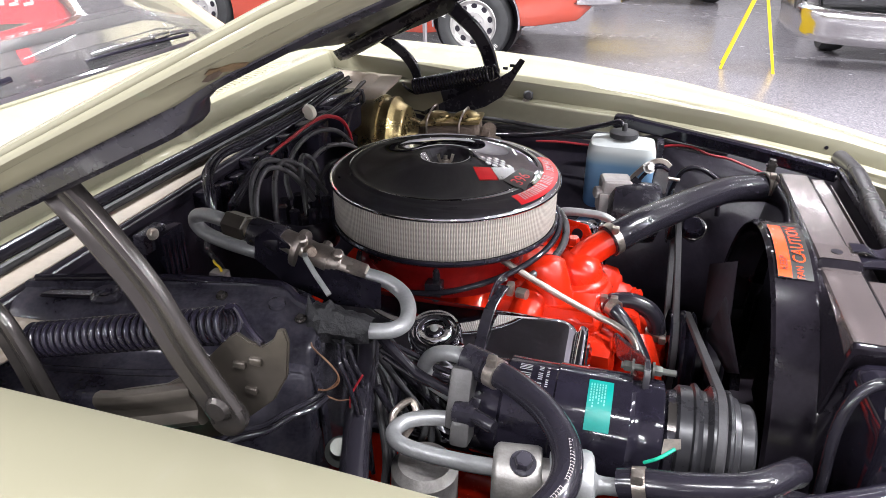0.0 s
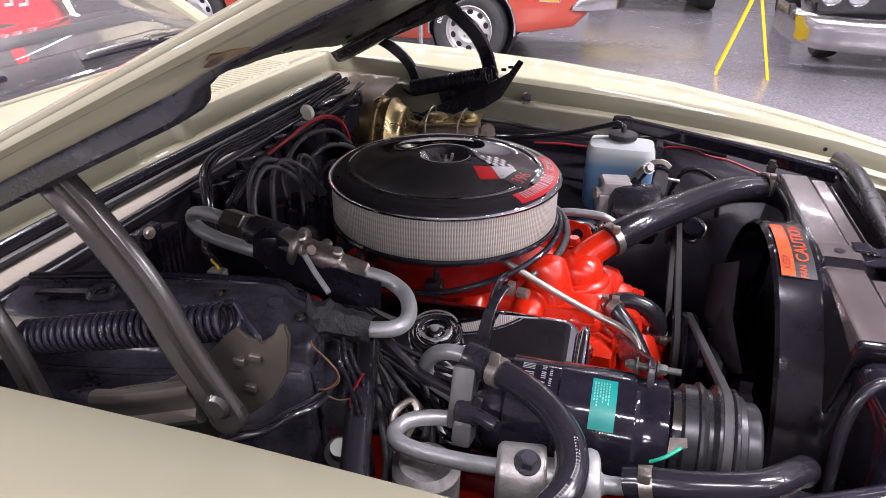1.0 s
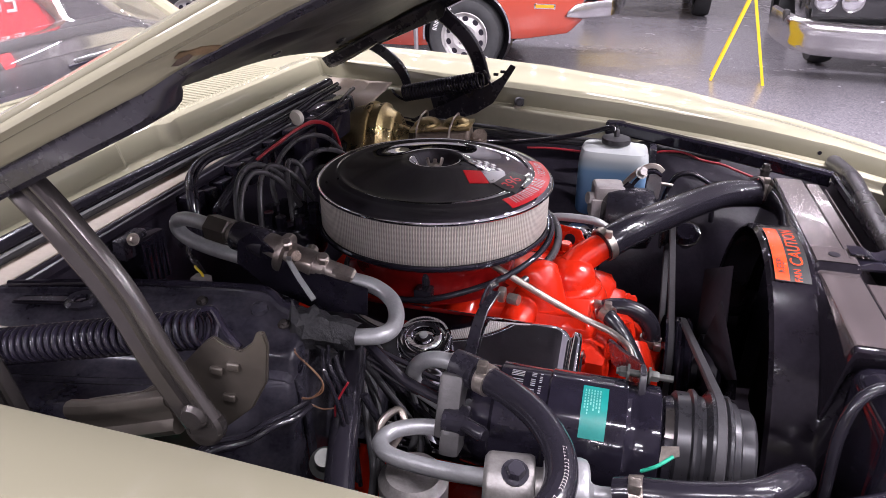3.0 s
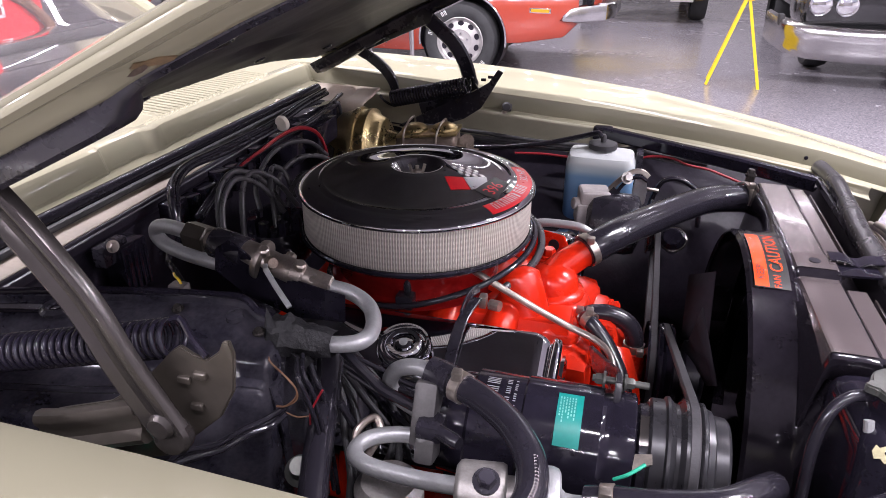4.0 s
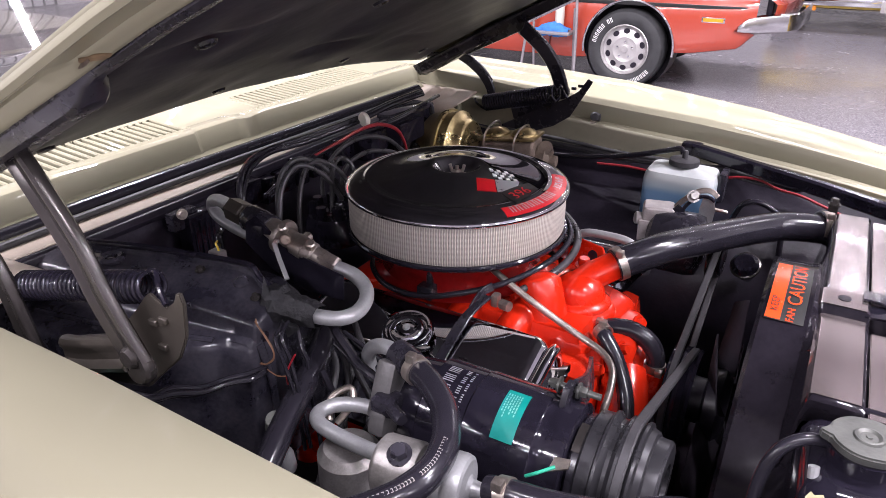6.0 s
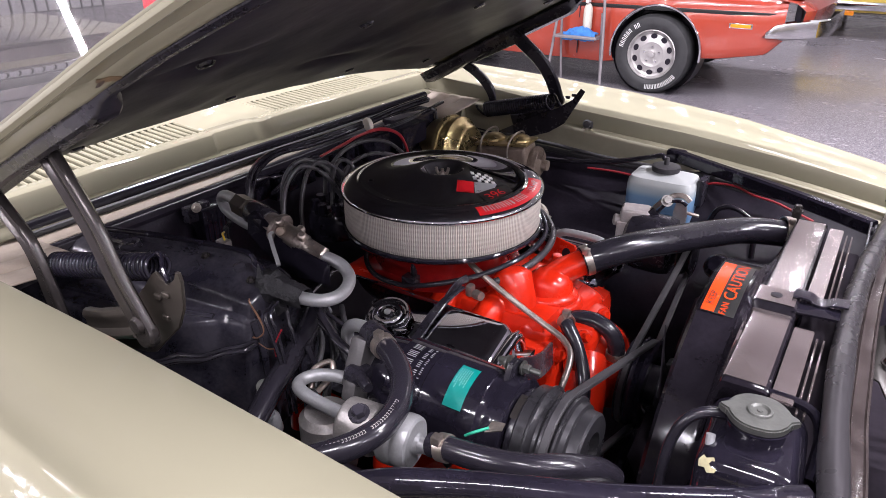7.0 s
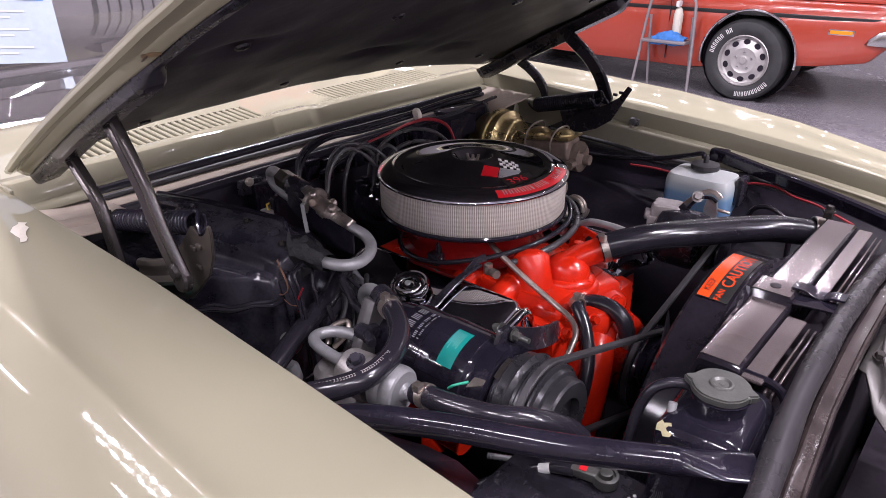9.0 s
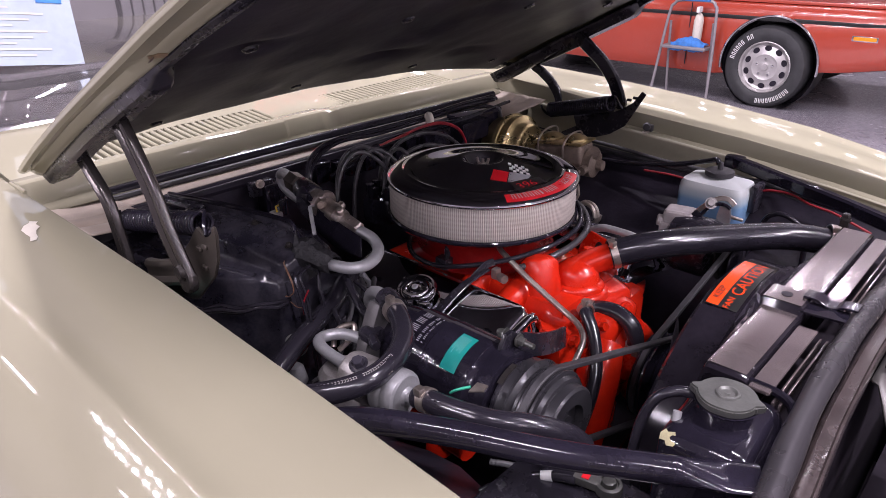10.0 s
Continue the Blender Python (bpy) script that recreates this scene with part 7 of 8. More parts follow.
wires("red_lead", [(-0.602, 1.000, 0.950), (-0.598, 1.030, 0.957), (-0.590, 1.068, 0.964), (-0.580, 1.105, 0.975), (-0.570, 1.165, 0.976), (-0.560, 1.215, 0.957), (-0.552, 1.236, 0.926), (-0.548, 1.245, 0.89)], 0.0026, 2, 0.003, RED_WIRE, "red battery leads on the firewall", 1)
cl = turned([(0, -0.005), (0.014, -0.005), (0.016, 0), (0.014, 0.005), (0, 0.005)], (-0.600, 1.160, 0.984), (0.3, 1, 0.1), 20)
solo("wire_clip", cl, CLIP_WHITE, "white nylon clip round the wiring", "clip")
PLUG = [((-0.50, 0.955, 0.905), (-0.525, 0.935, 0.958), (-0.546, 0.895, 0.984), (-0.548, 0.850, 0.970), (-0.535, 0.818, 0.925), (-0.515, 0.805, 0.865)),
        ((-0.49, 0.935, 0.905), (-0.515, 0.915, 0.955), (-0.535, 0.878, 0.978), (-0.535, 0.835, 0.955), (-0.520, 0.805, 0.905), (-0.50, 0.790, 0.850)),
        ((-0.48, 0.965, 0.905), (-0.51, 0.955, 0.950), (-0.532, 0.925, 0.974), (-0.528, 0.882, 0.962), (-0.512, 0.845, 0.915), (-0.50, 0.83, 0.85)),
        ((-0.50, 0.995, 0.905), (-0.52, 1.005, 0.945), (-0.53, 0.985, 0.962), (-0.515, 0.945, 0.955), (-0.50, 0.92, 0.925), (-0.49, 0.905, 0.89)),
        ((-0.53, 1.20, 0.915), (-0.540, 1.15, 0.955), (-0.552, 1.085, 0.972), (-0.560, 1.02, 0.962), (-0.555, 0.965, 0.930), (-0.53, 0.93, 0.905)),
        ((-0.49, 1.17, 0.905), (-0.505, 1.12, 0.940), (-0.520, 1.06, 0.955), (-0.525, 1.00, 0.945), (-0.515, 0.965, 0.915), (-0.505, 0.95, 0.895)),
        ((-0.47, 1.10, 0.90), (-0.485, 1.06, 0.930), (-0.495, 1.02, 0.94), (-0.50, 0.985, 0.925), (-0.50, 0.965, 0.90))]
for pts in PLUG:
    pw = thing("plug_wire", pts[0], "black spark plug wire arching from the distributor", "spark plug wire", "spark plug wires")
    part("wire", hose(pts, 0.0044, 12), WIRE, pw)
ds = thing("distributor", (-0.49, 0.93, 0.80), "black distributor cap behind the air cleaner", "distributor")
bm = turned([(0, 0), (0.055, 0), (0.056, 0.03), (0.048, 0.05), (0, 0.055)], (-0.505, 0.93, 0.83), (0, 0, 1), 28)
part("cap", bm, BLACK, ds)
for k in range(8):
    a = 2 * math.pi * k / 8
    part("tower", turned([(0, 0), (0.010, 0), (0.009, 0.03), (0, 0.03)], (-0.505 + 0.038 * math.cos(a), 0.93 + 0.038 * math.sin(a), 0.872), (0, 0, 1), 10), BLACK, ds)
rr = random.Random(6)
BLOCKS = [(-0.645, 0.86 + 0.045 * k, 0.90 + 0.02 * rr.random(), 0.03, 0.025 + 0.02 * rr.random(), 0.03 + 0.03 * rr.random()) for k in range(9)]
for x, y, z, a, b, c in BLOCKS + [(-0.60, 1.30, 0.93, 0.06, 0.10, 0.05), (-0.61, 1.19, 0.925, 0.05, 0.06, 0.06)]:
    solo("junction_block", box((x, y, z), (a, b, c), 0.003), BLACK, "gloss black electrical junction block on the firewall", "junction box", "junction blocks")
fb = thing("fuse_box", (-0.63, 1.36, 0.89), "gloss black wiring box with a raised lid on the firewall", "junction box")
bm = box((-0.630, 1.362, 0.915), (0.050, 0.150, 0.075), 0.004)
rbox(bm, (-0.612, 1.30, 0.900), (0.03, 0.03, 0.05), 0.004)
part("body", bm, BLACK, fb)
part("lid", box((-0.628, 1.362, 0.956), (0.058, 0.158, 0.010), 0.003), BLACK, fb, "gloss black lid with a rolled edge")
part("tube", hose([(-0.606, 1.425, 0.962), (-0.600, 1.432, 0.955), (-0.598, 1.436, 0.93), (-0.598, 1.440, 0.88), (-0.60, 1.44, 0.84)], 0.004, 10), WIRE, fb)
for y, z, w in ((1.285, 0.893, 0.030), (1.345, 0.872, 0.034), (1.262, 0.905, 0.016)):
    cb2 = thing("terminal_cover", (-0.585, y, z), "small grey metal terminal cover beside the booster", "terminal", "terminal covers")
    part("cover", box((-0.585, y, z), (0.016, w, 0.026), 0.003, (0, 12, 4)), GREY_ARM, cb2)
rl = thing("relay", (-0.60, 0.70, 0.86), "black relay with steel bracket on the firewall", "relay")
part("can", box((-0.628, 0.722, 0.895), (0.034, 0.052, 0.075), 0.005), BLACK, rl)
for k in range(4):
    part("rib", box((-0.6095, 0.704 + 0.012 * k, 0.890), (0.003, 0.004, 0.060), 0.001), BLACK, rl)
part("bracket", box((-0.632, 0.700, 0.925), (0.02, 0.05, 0.03), 0.004), BLACK_SATIN, rl)
part("screw", hexbolt(bmesh.new(), (-0.62, 0.692, 0.938), (1, -0.4, 0.2), 0.006, 0.006), STEEL, rl)
wires("red_lead", [(-0.20, 1.50, 0.856), (-0.136, 1.50, 0.860), (-0.08, 1.50, 0.858), (0.0, 1.505, 0.856), (0.05, 1.50, 0.862), (0.07, 1.50, 0.867), (0.099, 1.50, 0.876), (0.141, 1.50, 0.877), (0.179, 1.50, 0.864), (0.222, 1.50, 0.858), (0.254, 1.50, 0.848), (0.301, 1.50, 0.832)], 0.0026, 1, 0.001, RED_WIRE, "thin red wire along the fender", 1)
wires("wiring_loom", [(-0.46, 1.53, 0.885), (-0.30, 1.53, 0.880), (-0.15, 1.53, 0.875), (0.06, 1.535, 0.870), (0.22, 1.53, 0.85)], 0.0048, 3, 0.010, RUBBER_MATT, "black wires along the wheel housing", 9)
wires("small_leads", [(-0.292, 0.515, 0.936), (-0.2863, 0.513, 0.9308), (-0.2692, 0.508, 0.9218), (-0.2579, 0.505, 0.9105), (-0.2591, 0.505, 0.8977), (-0.2715, 0.505, 0.8867), (-0.284, 0.507, 0.882)], 0.0008, 2, 0.002, TAN_WIRE, "thin tan wires looping below the case", 2)
wires("small_leads", [(-0.281, 0.510, 0.8779), (-0.2638, 0.512, 0.8716), (-0.2497, 0.516, 0.8721), (-0.246, 0.517, 0.865)], 0.0008, 1, 0.001, TAN_WIRE, "thin tan wire below the case", 4)
wires("small_leads", [(-0.2349, 0.515, 0.9083), (-0.2423, 0.513, 0.893), (-0.2491, 0.512, 0.8783), (-0.252, 0.515, 0.86)], 0.0012, 1, 0.001, RED_WIRE, "thin red wire beside the hose", 5)
wires("small_leads", [(-0.270, 0.545, 0.925), (-0.2568, 0.518, 0.9216), (-0.2477, 0.518, 0.8936), (-0.240, 0.52, 0.84), (-0.238, 0.525, 0.76)], 0.0026, 2, 0.007, RUBBER, "black leads hanging below the case", 12)
wires("small_leads", [(-0.285, 0.575, 0.915), (-0.2689, 0.562, 0.8844), (-0.2607, 0.56, 0.8593), (-0.255, 0.56, 0.80), (-0.25, 0.56, 0.72)], 0.0030, 2, 0.010, RUBBER, "black leads hanging below the case", 13)
wires("small_leads", [(-0.250, 0.60, 0.905), (-0.225, 0.585, 0.8965), (-0.2081, 0.580, 0.8861), (-0.1912, 0.575, 0.8757), (-0.1674, 0.57, 0.8697), (-0.13, 0.57, 0.855)], 0.0062, 1, 0.001, RUBBER, "grey-black hose behind the pipes", 3)
wires("small_leads", [(-0.245, 0.60, 0.885), (-0.215, 0.60, 0.870), (-0.180, 0.60, 0.856), (-0.13, 0.595, 0.845), (-0.08, 0.60, 0.83)], 0.0032, 4, 0.012, RUBBER, "thin grey-black leads behind the pipes", 21)
wires("small_leads", [(-0.2359, 0.56, 0.8586), (-0.2301, 0.56, 0.846), (-0.2235, 0.56, 0.8343), (-0.215, 0.565, 0.81)], 0.0045, 1, 0.001, RUBBER, "short grey lead above the ring fitting", 3)
wires("small_leads", [(-0.47, 0.635, 0.926), (-0.50, 0.66, 0.934), (-0.53, 0.69, 0.925), (-0.55, 0.72, 0.93), (-0.58, 0.74, 0.91)], 0.0036, 2, 0.004, RUBBER, "taped black lead to the connector", 8)
wires("taped_loom", [(-0.275, 0.505, 0.875), (-0.288, 0.492, 0.869), (-0.30, 0.470, 0.873), (-0.318, 0.445, 0.868), (-0.335, 0.42, 0.876), (-0.348, 0.402, 0.876), (-0.36, 0.385, 0.886), (-0.39, 0.345, 0.90)], 0.0034, 3, 0.005, RUBBER, "taped black loom along the case", 2)
wires("small_leads", [(-0.355, 0.375, 0.902), (-0.375, 0.358, 0.908), (-0.395, 0.34, 0.912)], 0.0018, 1, 0.002, GREEN_WIRE, "green wire at the fender", 2)
wires("plug_leads", [(-0.24, 0.70, 0.80), (-0.20, 0.66, 0.80), (-0.16, 0.635, 0.79), (-0.10, 0.62, 0.77), (-0.02, 0.60, 0.74)], 0.0050, 4, 0.022, RUBBER, "black spark plug leads below the valve cover", 7)
wires("plug_leads", [(-0.30, 0.66, 0.83), (-0.25, 0.63, 0.81), (-0.22, 0.60, 0.78), (-0.21, 0.56, 0.74), (-0.20, 0.52, 0.68)], 0.0045, 5, 0.03, RUBBER_MATT, "tangled black leads below the compressor", 11)
ps = thing("pressure_switch", (-0.23, 0.52, 0.79), "dull metal sensor below the hoses", "sensor")
part("can", turned([(0, 0), (0.016, 0), (0.018, 0.006), (0.012, 0.012), (0.010, 0.03), (0, 0.03)], (-0.262, 0.505, 0.800), (0.2, -0.5, 0.8), 18), CAP_ZINC, ps)
part("can", turned([(0, 0), (0.013, 0), (0.013, 0.03), (0.008, 0.04), (0, 0.04)], (-0.245, 0.49, 0.755), (0.2, -0.3, 0.9), 18), ALU, ps)
dr = thing("charcoal_canister", (-0.20, 0.54, 0.70), "dull grey metal can below the pipes", "canister")
part("can", turned([(0, 0), (0.036, 0), (0.038, 0.01), (0.038, 0.09), (0.03, 0.10), (0, 0.10)], (-0.165, 0.515, 0.705), (0, 0, 1), 28), CAST_ALU, dr)
hr = thing("exhaust_manifold", (-0.2, 0.70, 0.62), "red painted exhaust manifold below the valve cover", "manifold")
bm = bmesh.new()
for x in (-0.34, -0.26, -0.16, -0.08):
    sweep(bm, spline([(x, 0.72, 0.70), (x, 0.67, 0.72), (x, 0.64, 0.69), (x, 0.63, 0.62)], 5), 0.022, 12)
sweep(bm, [(-0.38, 0.64, 0.66), (-0.02, 0.64, 0.66)], 0.028, 14)
part("manifold", bm, RED, hr)
lp = thing("spark_plug_boot", (-0.2, 0.56, 0.82), "steel loop fitting beside the pipes", "fitting")
part("loop", hose([(-0.205, 0.53, 0.815), (-0.212, 0.545, 0.835), (-0.198, 0.565, 0.842), (-0.188, 0.555, 0.83), (-0.198, 0.535, 0.81)], 0.0045, 10), STEEL, lp)

hn = thing("horn", (0.16, 1.344, 0.70), "dark round horn with bright rim beside the radiator", "horn")
part("bell", turned([(0, 0.01), (0.018, 0.012), (0.024, 0.004), (0.027, 0.0), (0.022, -0.02), (0.012, -0.05), (0, -0.05)], (0.159, 1.344, 0.755), (-0.1, -0.6, 0.7), 28), BLACK, hn)
part("rim", turned([(0.024, 0.003), (0.028, 0.001), (0.0285, -0.002), (0.026, -0.003)], (0.159, 1.344, 0.755), (-0.1, -0.6, 0.7), 28), GREY_ARM, hn, "worn rim")

# ---- other cars and showroom things ----


def wheel(parent, x, y, r, side, rim_mat=RIM, lettered=False):
    """A wheel with tyre, rim, slots and nuts; side: the way its face looks along y."""
    ax = (0, side, 0)
    w = part("wheel", turned([(0.60 * r, -0.085), (0.74 * r, -0.105), (0.93 * r, -0.10), (0.985 * r, -0.075), (r, -0.04), (r, 0.04), (0.985 * r, 0.075), (0.93 * r, 0.10), (0.80 * r, 0.112), (0.66 * r, 0.104), (0.60 * r, 0.085)], (x, y, r), ax, 64), TYRE, parent, "black tyre")
    part("rim", turned([(0.615 * r, 0.07), (0.625 * r, 0.098), (0.605 * r, 0.103), (0.575 * r, 0.090), (0.555 * r, 0.070), (0.50 * r, 0.062), (0.40 * r, 0.072), (0.31 * r, 0.082), (0.27 * r, 0.078), (0.16 * r, 0.072), (0.09 * r, 0.078), (0.08 * r, 0.088), (0, 0.090)], (x, y, r), ax, 56), rim_mat, w, "silver slotted rim")
    for k in range(10):
        a = 2 * math.pi * k / 10 + 0.3
        tmp = turned([(0, 0), (0.024, 0), (0.024, 0.008), (0, 0.008)], (0, 0, 0), (0, 0, 1), 14)
        m = Matrix.Translation((x, y + side * 0.0655, r)) @ Matrix.Rotation(-a, 4, "Y") @ Matrix.Translation((0.455 * r, 0, 0)) @ Matrix.Rotation(radians(-90 * side), 4, "X") @ Matrix.Diagonal((0.9, 1.15, 1, 1))
        tmp.transform(m)
        part("slot", tmp, DARK, w)
    for k in range(5):
        a = 2 * math.pi * k / 5 + 0.3
        bm = turned([(0, 0), (0.011, 0), (0.010, 0.014), (0, 0.016)], (x + 0.20 * r * math.cos(a), y + side * 0.073, r + 0.20 * r * math.sin(a)), ax, 6)
        part("lug_nut", bm, CHROME, w)
    if lettered:
        for a0, n in ((2.95, 9), (-0.62, 10)):
            bm = bmesh.new()
            for k in range(n):
                if n == 9 and k == 6:
                    continue
                a = a0 - k * 0.105
                for da in (0.0, 0.048):
                    q = [(x + rr * math.cos(t), y + side * 0.1135, r + rr * math.sin(t)) for t, rr in ((a - da, 0.755 * r), (a - da - 0.022, 0.755 * r), (a - da - 0.022, 0.865 * r), (a - da, 0.865 * r))]
                    bm.faces.new([bm.verts.new(p) for p in q])
                q = [(x + rr * math.cos(t), y + side * 0.1135, r + rr * math.sin(t)) for t, rr in ((a, 0.845 * r), (a - 0.07, 0.845 * r), (a - 0.07, 0.870 * r), (a, 0.870 * r))]
                bm.faces.new([bm.verts.new(p) for p in q])
            part("sidewall_bars", bm, WHITE, w, "white sidewall marking bars")
    return w


def sill(x):
    return float(np.interp(x, [-5.2, -3.0, -1.9, -1.3, -0.9, -0.54, -0.43], [0.25, 0.22, 0.215, 0.30, 0.335, 0.40, 0.52]))


def body_side(x0, x1, y, side, prof, arches, n=60):
    """One flank of a car: profile (out, z) bottom to top, with wheel arches cut out."""
    bm = bmesh.new()
    xs = np.linspace(x0, x1, n)
    grid = [[bm.verts.new((x, y + side * o, sill(x) + (z - prof[0][1]) * (prof[-1][1] - sill(x)) / (prof[-1][1] - prof[0][1]))) for o, z in prof] for x in xs]
    for i in range(n - 1):
        for k in range(len(prof) - 1):
            mx, mz = (xs[i] + xs[i + 1]) / 2, (prof[k][1] + prof[k + 1][1]) / 2
            if any(math.hypot(mx - ax, mz - az) < ar for ax, az, ar in arches):
                continue
            bm.faces.new((grid[i][k], grid[i + 1][k], grid[i + 1][k + 1], grid[i][k + 1]))
    for ax, az, ar in arches:
        for row in grid:
            for v in row:
                d = math.hypot(v.co.x - ax, v.co.z - az)
                if v.link_faces and abs(d - ar) < 0.05 and any(e.is_boundary for e in v.link_edges) and v.co.z > prof[0][1] + 0.01:
                    s = ar / max(d, 1e-6)
                    v.co.x, v.co.z = ax + (v.co.x - ax) * s, az + (v.co.z - az) * s
    bmesh.ops.delete(bm, geom=[v for v in bm.verts if not v.link_faces], context="VERTS")
    return bm


# the burnt-orange coupe that faces away to the showroom's front
rc = thing("coupe", (-2.4, 7.0, 0.0), "burnt orange vintage coupe with black side stripe", "car", "parked cars")
RY = 6.08
prof = [(-0.06, 0.245), (0.0, 0.26), (0.02, 0.30), (0.03, 0.36), (0.038, 0.42), (0.044, 0.48), (0.048, 0.53), (0.048, 0.58), (0.046, 0.62), (0.042, 0.66), (0.036, 0.695), (0.028, 0.715), (0.03, 0.745), (0.022, 0.775), (-0.02, 0.815), (-0.10, 0.835)]
part("flank", body_side(-5.0, -0.43, RY, -1, prof, [(-1.415, 0.355, 0.385), (-4.2, 0.36, 0.385)], 150), RED_CAR, rc, "burnt orange side panel")
part("stripe", box((-2.65, RY - 0.036, 0.716), (4.3, 0.008, 0.030), 0.002), BLACK_PRINT, rc, "black side stripe")
nose = []
for y, px_ in ((RY - 0.04, 0.0), (RY + 0.02, 0.045), (RY + 0.15, 0.07), (RY + 0.9, 0.12), (RY + 1.65, 0.07), (RY + 1.8, 0.0)):
    nose.append([(-0.43 + px_ + dx, y, z) for dx, z in ((-0.02, 0.53), (0.08, 0.57), (0.12, 0.66), (0.13, 0.76), (0.06, 0.81), (-0.1, 0.835))])
part("nose", sheet(nose), RED_CAR, rc, "burnt orange front end")
part("hood_panel", box((-1.3, RY + 0.88, 0.845), (1.9, 1.66, 0.03), 0.012), RED_CAR, rc)
part("rear_deck", box((-3.9, RY + 0.88, 0.86), (2.2, 1.6, 0.05), 0.012), RED_CAR, rc)
part("cabin", sheet([[(-2.25, y, 0.86), (-2.85, y + k, 1.20), (-3.7, y + k, 1.22), (-4.4, y, 0.88)] for y, k in ((RY + 0.12, 0.12), (RY + 1.65, -0.12))]), DARK, rc, "dark glazed cabin")
part("underbody", box((-3.0, RY + 0.88, 0.32), (3.6, 1.5, 0.16), 0.02), MATT_DARK, rc)
part("arch_trim", sweep(bmesh.new(), [(-1.415 + 0.388 * math.cos(a), RY - 0.045, 0.355 + 0.388 * math.sin(a)) for a in np.linspace(-0.12, math.pi + 0.15, 40)], 0.010, 8), CHROME, rc, "bright wheel arch trim")
part("arch_well", turned([(0.375, 0.0), (0.375, 0.25), (0.0, 0.25)], (-1.415, RY - 0.01, 0.355), (0, 1, 0), 40), DARK, rc)
mk = part("marker_lamp", box((-0.745, RY - 0.046, 0.622), (0.180, 0.010, 0.042), 0.004), CHROME, rc, "bright marker lamp bezel")
part("lens", box((-0.745, RY - 0.053, 0.622), (0.155, 0.006, 0.026), 0.004), MARKER, mk, "amber lens")
rows = []
for x, y, z0, z1 in ((-0.575, RY - 0.045, 0.545, 0.558), (-0.55, RY - 0.062, 0.535, 0.60), (-0.49, RY - 0.070, 0.535, 0.655), (-0.40, RY - 0.068, 0.54, 0.680), (-0.30, RY - 0.055, 0.55, 0.695), (-0.20, RY - 0.015, 0.56, 0.70), (-0.14, RY + 0.10, 0.56, 0.70), (-0.11, RY + 0.9, 0.56, 0.70)):
    rows.append([(x, y + 0.03, z0), (x, y, z0 + 0.012), (x, y - 0.012, (z0 + z1) / 2), (x, y, z1 - 0.012), (x, y + 0.03, z1)])
part("bumper", sheet(rows), BUMPER, rc, "chrome front bumper")
part("grille_panel", box((-0.355, RY + 0.45, 0.74), (0.05, 0.85, 0.15), 0.02), DARK, rc)
part("headlamp", turned([(0, 0), (0.075, 0), (0.072, 0.02), (0.04, 0.04), (0, 0.045)], (-0.285, RY + 0.20, 0.665), (1, 0, 0), 28), CHROME, rc, "round headlamp")
part("door_seam", box((-2.12, RY - 0.0435, 0.55), (0.008, 0.006, 0.52), 0.001), DARK, rc)
wheel(rc, -1.437, 6.135, 0.335, -1, lettered=True)
wheel(rc, -4.2, 6.15, 0.335, -1)
wheel(rc, -1.437, 7.75, 0.335, 1)
wheel(rc, -4.2, 7.75, 0.335, 1)

# step ladder with cloth and spray bottle
ld = thing("step_ladder", (-2.05, 5.9, 0.0), "small grey steel step ladder", "ladder")
bm = bmesh.new()
sweep(bm, spline([(-2.335, 5.86, 0.0), (-2.30, 5.90, 0.40), (-2.265, 5.93, 0.74), (-2.235, 5.935, 0.80), (-2.18, 5.94, 0.83), (-1.93, 5.94, 0.835), (-1.875, 5.935, 0.80), (-1.855, 5.93, 0.74), (-1.83, 5.90, 0.40), (-1.81, 5.86, 0.0)], 5), 0.0125, 10)
part("front_frame", bm, LADDER, ld, "grey tubular front frame")
for x in (-2.25, -1.87):
    part("rear_leg", hose([(x, 6.02, 0.0), (x, 5.97, 0.35), (x, 5.94, 0.66)], 0.011, 10), LADDER, ld)
part("step", box((-2.07, 5.93, 0.455), (0.40, 0.20, 0.025), 0.008), LADDER, ld, "flat step")
rows = []
for i in range(16):
    rows.append([(-2.20 + 0.30 * i / 15, 5.87 + 0.10 * j / 9, 0.470 + 0.055 * math.sin(math.pi * i / 15) * math.sin(math.pi * j / 9) + 0.035 * abs(noise.noise(Vector((i * 0.45, j * 0.6, 2)))) - (0.05 if j == 0 else 0)) for j in range(10)])
thick(solo("cleaning_cloth", sheet(rows), CLOTH, "crumpled blue cleaning cloth on the ladder step", "cloth"), 0.006)
sb = thing("spray_bottle", (-2.02, 5.99, 0.47), "clear spray bottle with pink base on the ladder", "bottle")
part("body", turned([(0, 0), (0.038, 0), (0.040, 0.02), (0.040, 0.16), (0.030, 0.20), (0.015, 0.22), (0, 0.22)], (-2.02, 5.985, 0.51), (0, 0, 1), 24), CLIP_WHITE, sb)
part("base", turned([(0, 0), (0.042, 0), (0.042, 0.035), (0, 0.035)], (-2.02, 5.985, 0.468), (0, 0, 1), 24), RED_DECAL, sb, "pink base")
part("trigger", box((-2.02, 5.97, 0.76), (0.03, 0.07, 0.05), 0.01), WHITE, sb)
part("top_cloth", box((-2.05, 5.935, 0.845), (0.26, 0.06, 0.03), 0.012), CLOTH, ld, "blue rag on the top rail")

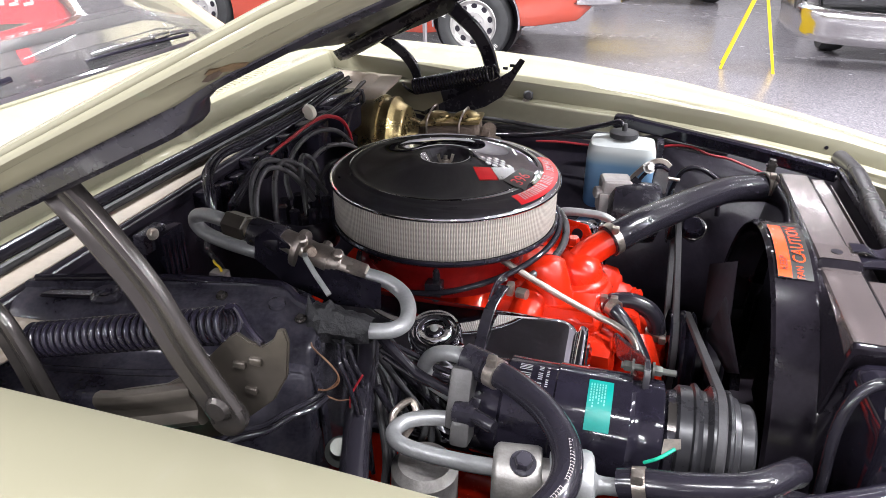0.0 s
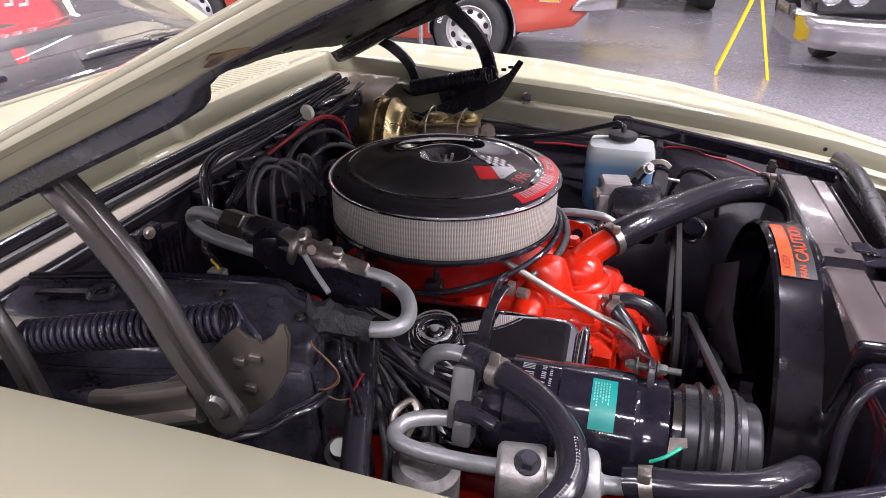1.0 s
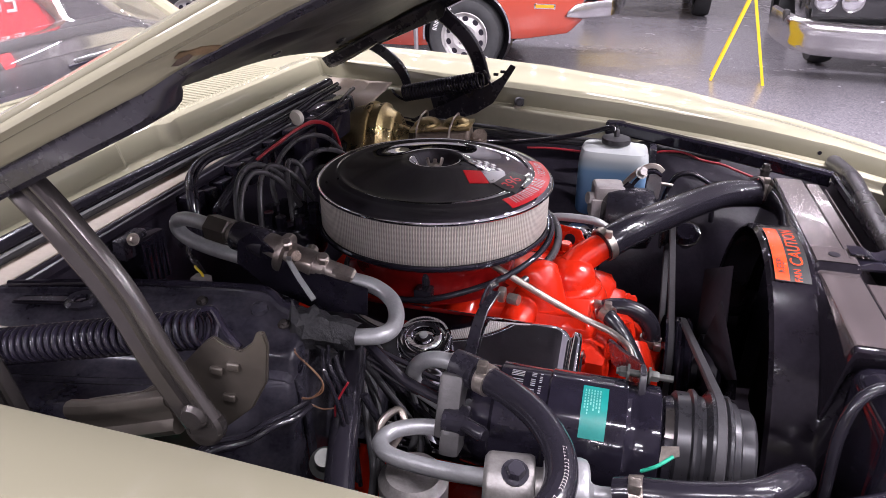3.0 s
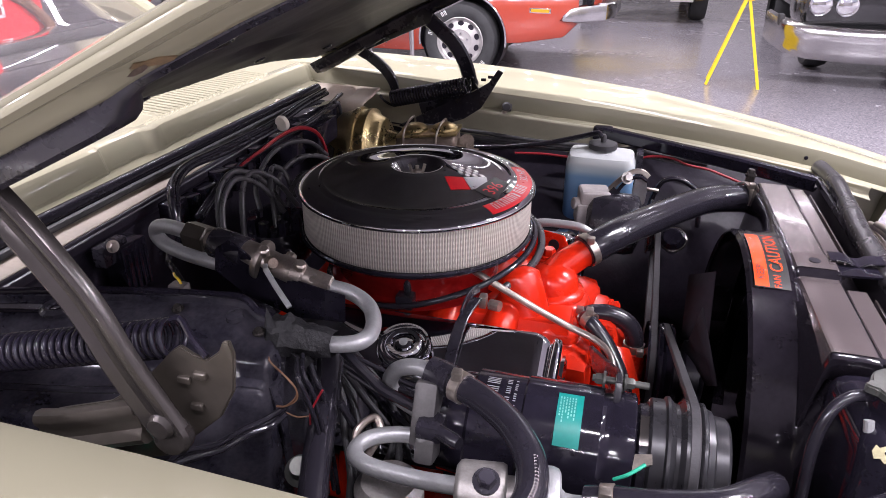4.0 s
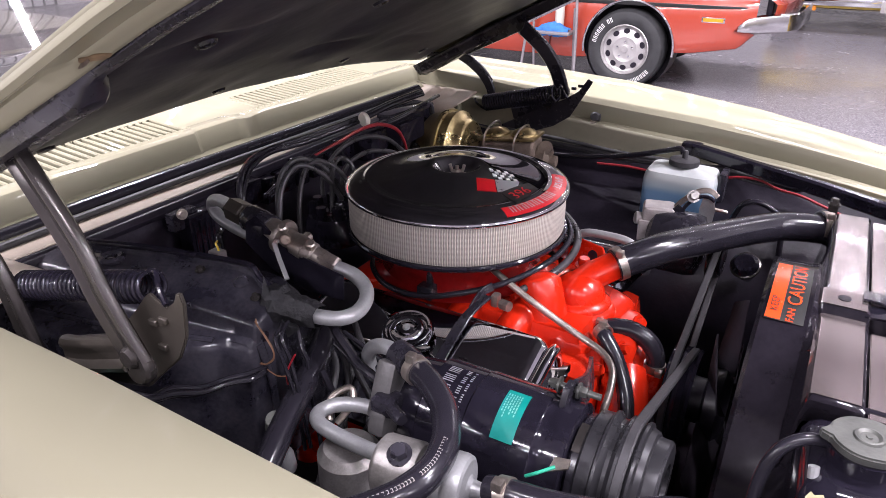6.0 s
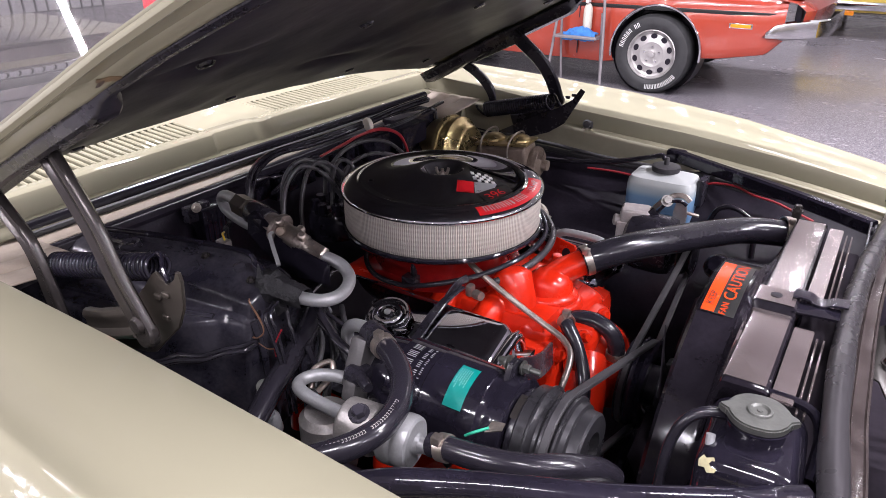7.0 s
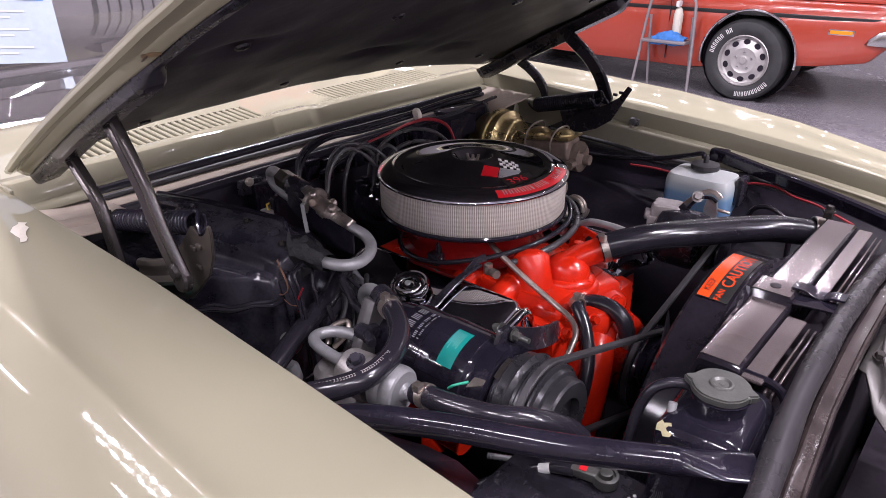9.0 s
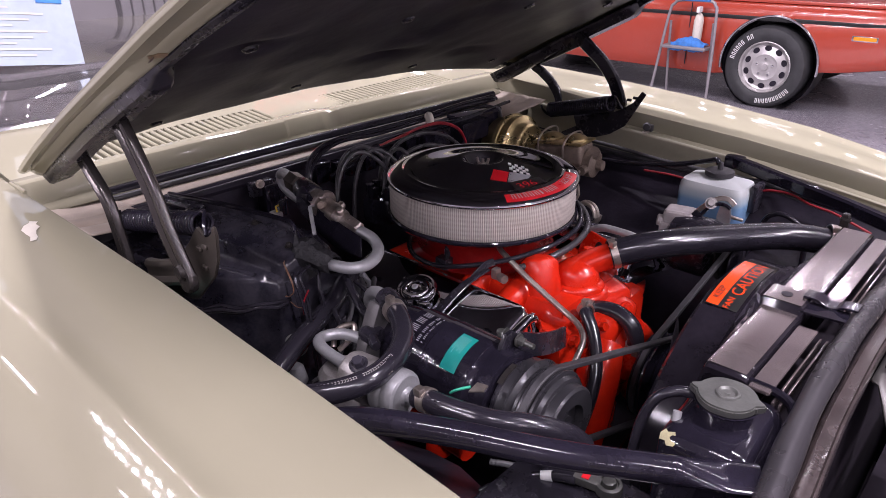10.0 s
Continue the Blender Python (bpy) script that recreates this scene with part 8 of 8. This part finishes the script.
# yellow floor sign
fs = thing("floor_sign", (0.95, 6.6, 0.0), "yellow plastic A-frame floor sign seen from the side", "sign")
for k, (x0, y0, x1, y1) in enumerate(((0.735, 6.62, 0.945, 6.60), (1.165, 6.57, 0.965, 6.59))):
    d = Vector((x1 - x0, y1 - y0, 0.73))
    m = frame_of((x0, y0, 0.0), d, (0.12, 1, 0))
    for oy in (-0.13, 0.11):
        part("leg", prism([(0, oy), (0.77, oy * 0.8), (0.77, oy * 0.8 + 0.035), (0, oy + 0.045)], 0.024, m, 0.003), YELLOW_SIGN, fs)
    part("panel", prism([(0.10, -0.12), (0.78, -0.09), (0.78, 0.10), (0.10, 0.13)], 0.008, m, 0.002), YELLOW_SIGN, fs)
part("top_hinge", box((0.955, 6.595, 0.735), (0.05, 0.24, 0.03), 0.01), YELLOW_SIGN, fs)

# black saloon with chrome bumper
bs = thing("saloon", (2.6, 8.0, 0.0), "black vintage saloon with chrome bumper", "car", "parked cars")
bm = bmesh.new()
rows = []
for x, y, z in ((1.22, 7.3, 0.56), (1.24, 6.85, 0.56), (1.30, 6.62, 0.55), (1.45, 6.52, 0.53), (1.8, 6.46, 0.52), (2.4, 6.44, 0.52), (3.0, 6.48, 0.52)):
    rows.append([(x + 0.05, y + 0.10, z - 0.28), (x + 0.02, y + 0.03, z - 0.26), (x, y, z - 0.20), (x, y - 0.01, z - 0.13), (x - 0.005, y - 0.03, z - 0.10), (x - 0.005, y - 0.04, z - 0.04), (x, y - 0.02, z), (x + 0.04, y + 0.05, z + 0.01)])
part("bumper", sheet(rows), BUMPER, bs, "polished chrome bumper", sharp=60)
part("guard", box((1.265, 6.80, 0.545), (0.05, 0.10, 0.10), 0.02), RUBBER_MATT, bs)
part("front", box((2.45, 6.95, 0.70), (2.1, 0.75, 0.38), 0.08), BLACK_CAR, bs, "black front end")
for x in (1.50, 1.70):
    part("headlamp", turned([(0, 0.03), (0.05, 0.028), (0.075, 0.012), (0.085, 0.014), (0.09, 0.0), (0.085, -0.02)], (x, 6.555, 0.70), (0, -1, 0), 28), CHROME, bs, "round chrome-rimmed headlamp")
part("body", box((2.6, 8.7, 0.72), (1.85, 3.6, 0.55), 0.10), BLACK_CAR, bs)
part("cabin", box((2.6, 9.1, 1.15), (1.5, 1.9, 0.45), 0.15), DARK, bs)
bm = turned([(0.19, -0.09), (0.31, -0.10), (0.33, -0.05), (0.33, 0.05), (0.31, 0.10), (0.19, 0.09), (0.1, 0.08), (0, 0.08)], (1.80, 7.75, 0.33), (1, 0, 0), 40)
part("wheel", bm, TYRE, bs)
part("wheel", turned([(0.19, -0.09), (0.31, -0.10), (0.33, -0.05), (0.33, 0.05), (0.31, 0.10), (0.19, 0.09), (0, 0.08)], (3.40, 7.75, 0.33), (1, 0, 0), 40), TYRE, bs)
part("wheel", turned([(0.19, -0.09), (0.31, -0.10), (0.33, -0.05), (0.33, 0.05), (0.31, 0.10), (0.19, 0.09), (0, 0.08)], (1.80, 10.0, 0.33), (1, 0, 0), 40), TYRE, bs)
part("wheel", turned([(0.19, -0.09), (0.31, -0.10), (0.33, -0.05), (0.33, 0.05), (0.31, 0.10), (0.19, 0.09), (0, 0.08)], (3.40, 10.0, 0.33), (1, 0, 0), 40), TYRE, bs)

# yellow car beyond
yc = thing("roadster", (0.2, 11.4, 0.0), "yellow vintage car with chrome bumper", "car", "parked cars")
part("front", box((0.1, 10.85, 0.47), (1.75, 0.9, 0.34), 0.09), YELLOW_CAR, yc, "yellow front end")
part("body", box((0.1, 12.4, 0.60), (1.8, 3.0, 0.55), 0.12), YELLOW_CAR, yc)
part("bumper", box((0.15, 10.40, 0.40), (1.5, 0.10, 0.11), 0.03), CHROME, yc, "chrome bumper")
part("indicator", box((-0.30, 10.395, 0.31), (0.12, 0.03, 0.06), 0.015), MARKER, yc, "amber indicator")
part("plate", box((0.62, 10.345, 0.36), (0.30, 0.01, 0.13), 0.004), GREY_CASE, yc, "pale blank number plate")
for x in (-0.62, 0.88):
    part("wheel", turned([(0.19, -0.10), (0.31, -0.11), (0.33, -0.06), (0.33, 0.06), (0.31, 0.11), (0.19, 0.10), (0, 0.09)], (x, 10.95, 0.33), (1, 0, 0), 40), TYRE, yc)
    part("wheel", turned([(0.19, -0.10), (0.31, -0.11), (0.33, -0.06), (0.33, 0.06), (0.31, 0.11), (0.19, 0.10), (0, 0.09)], (x, 13.4, 0.33), (1, 0, 0), 40), TYRE, yc)
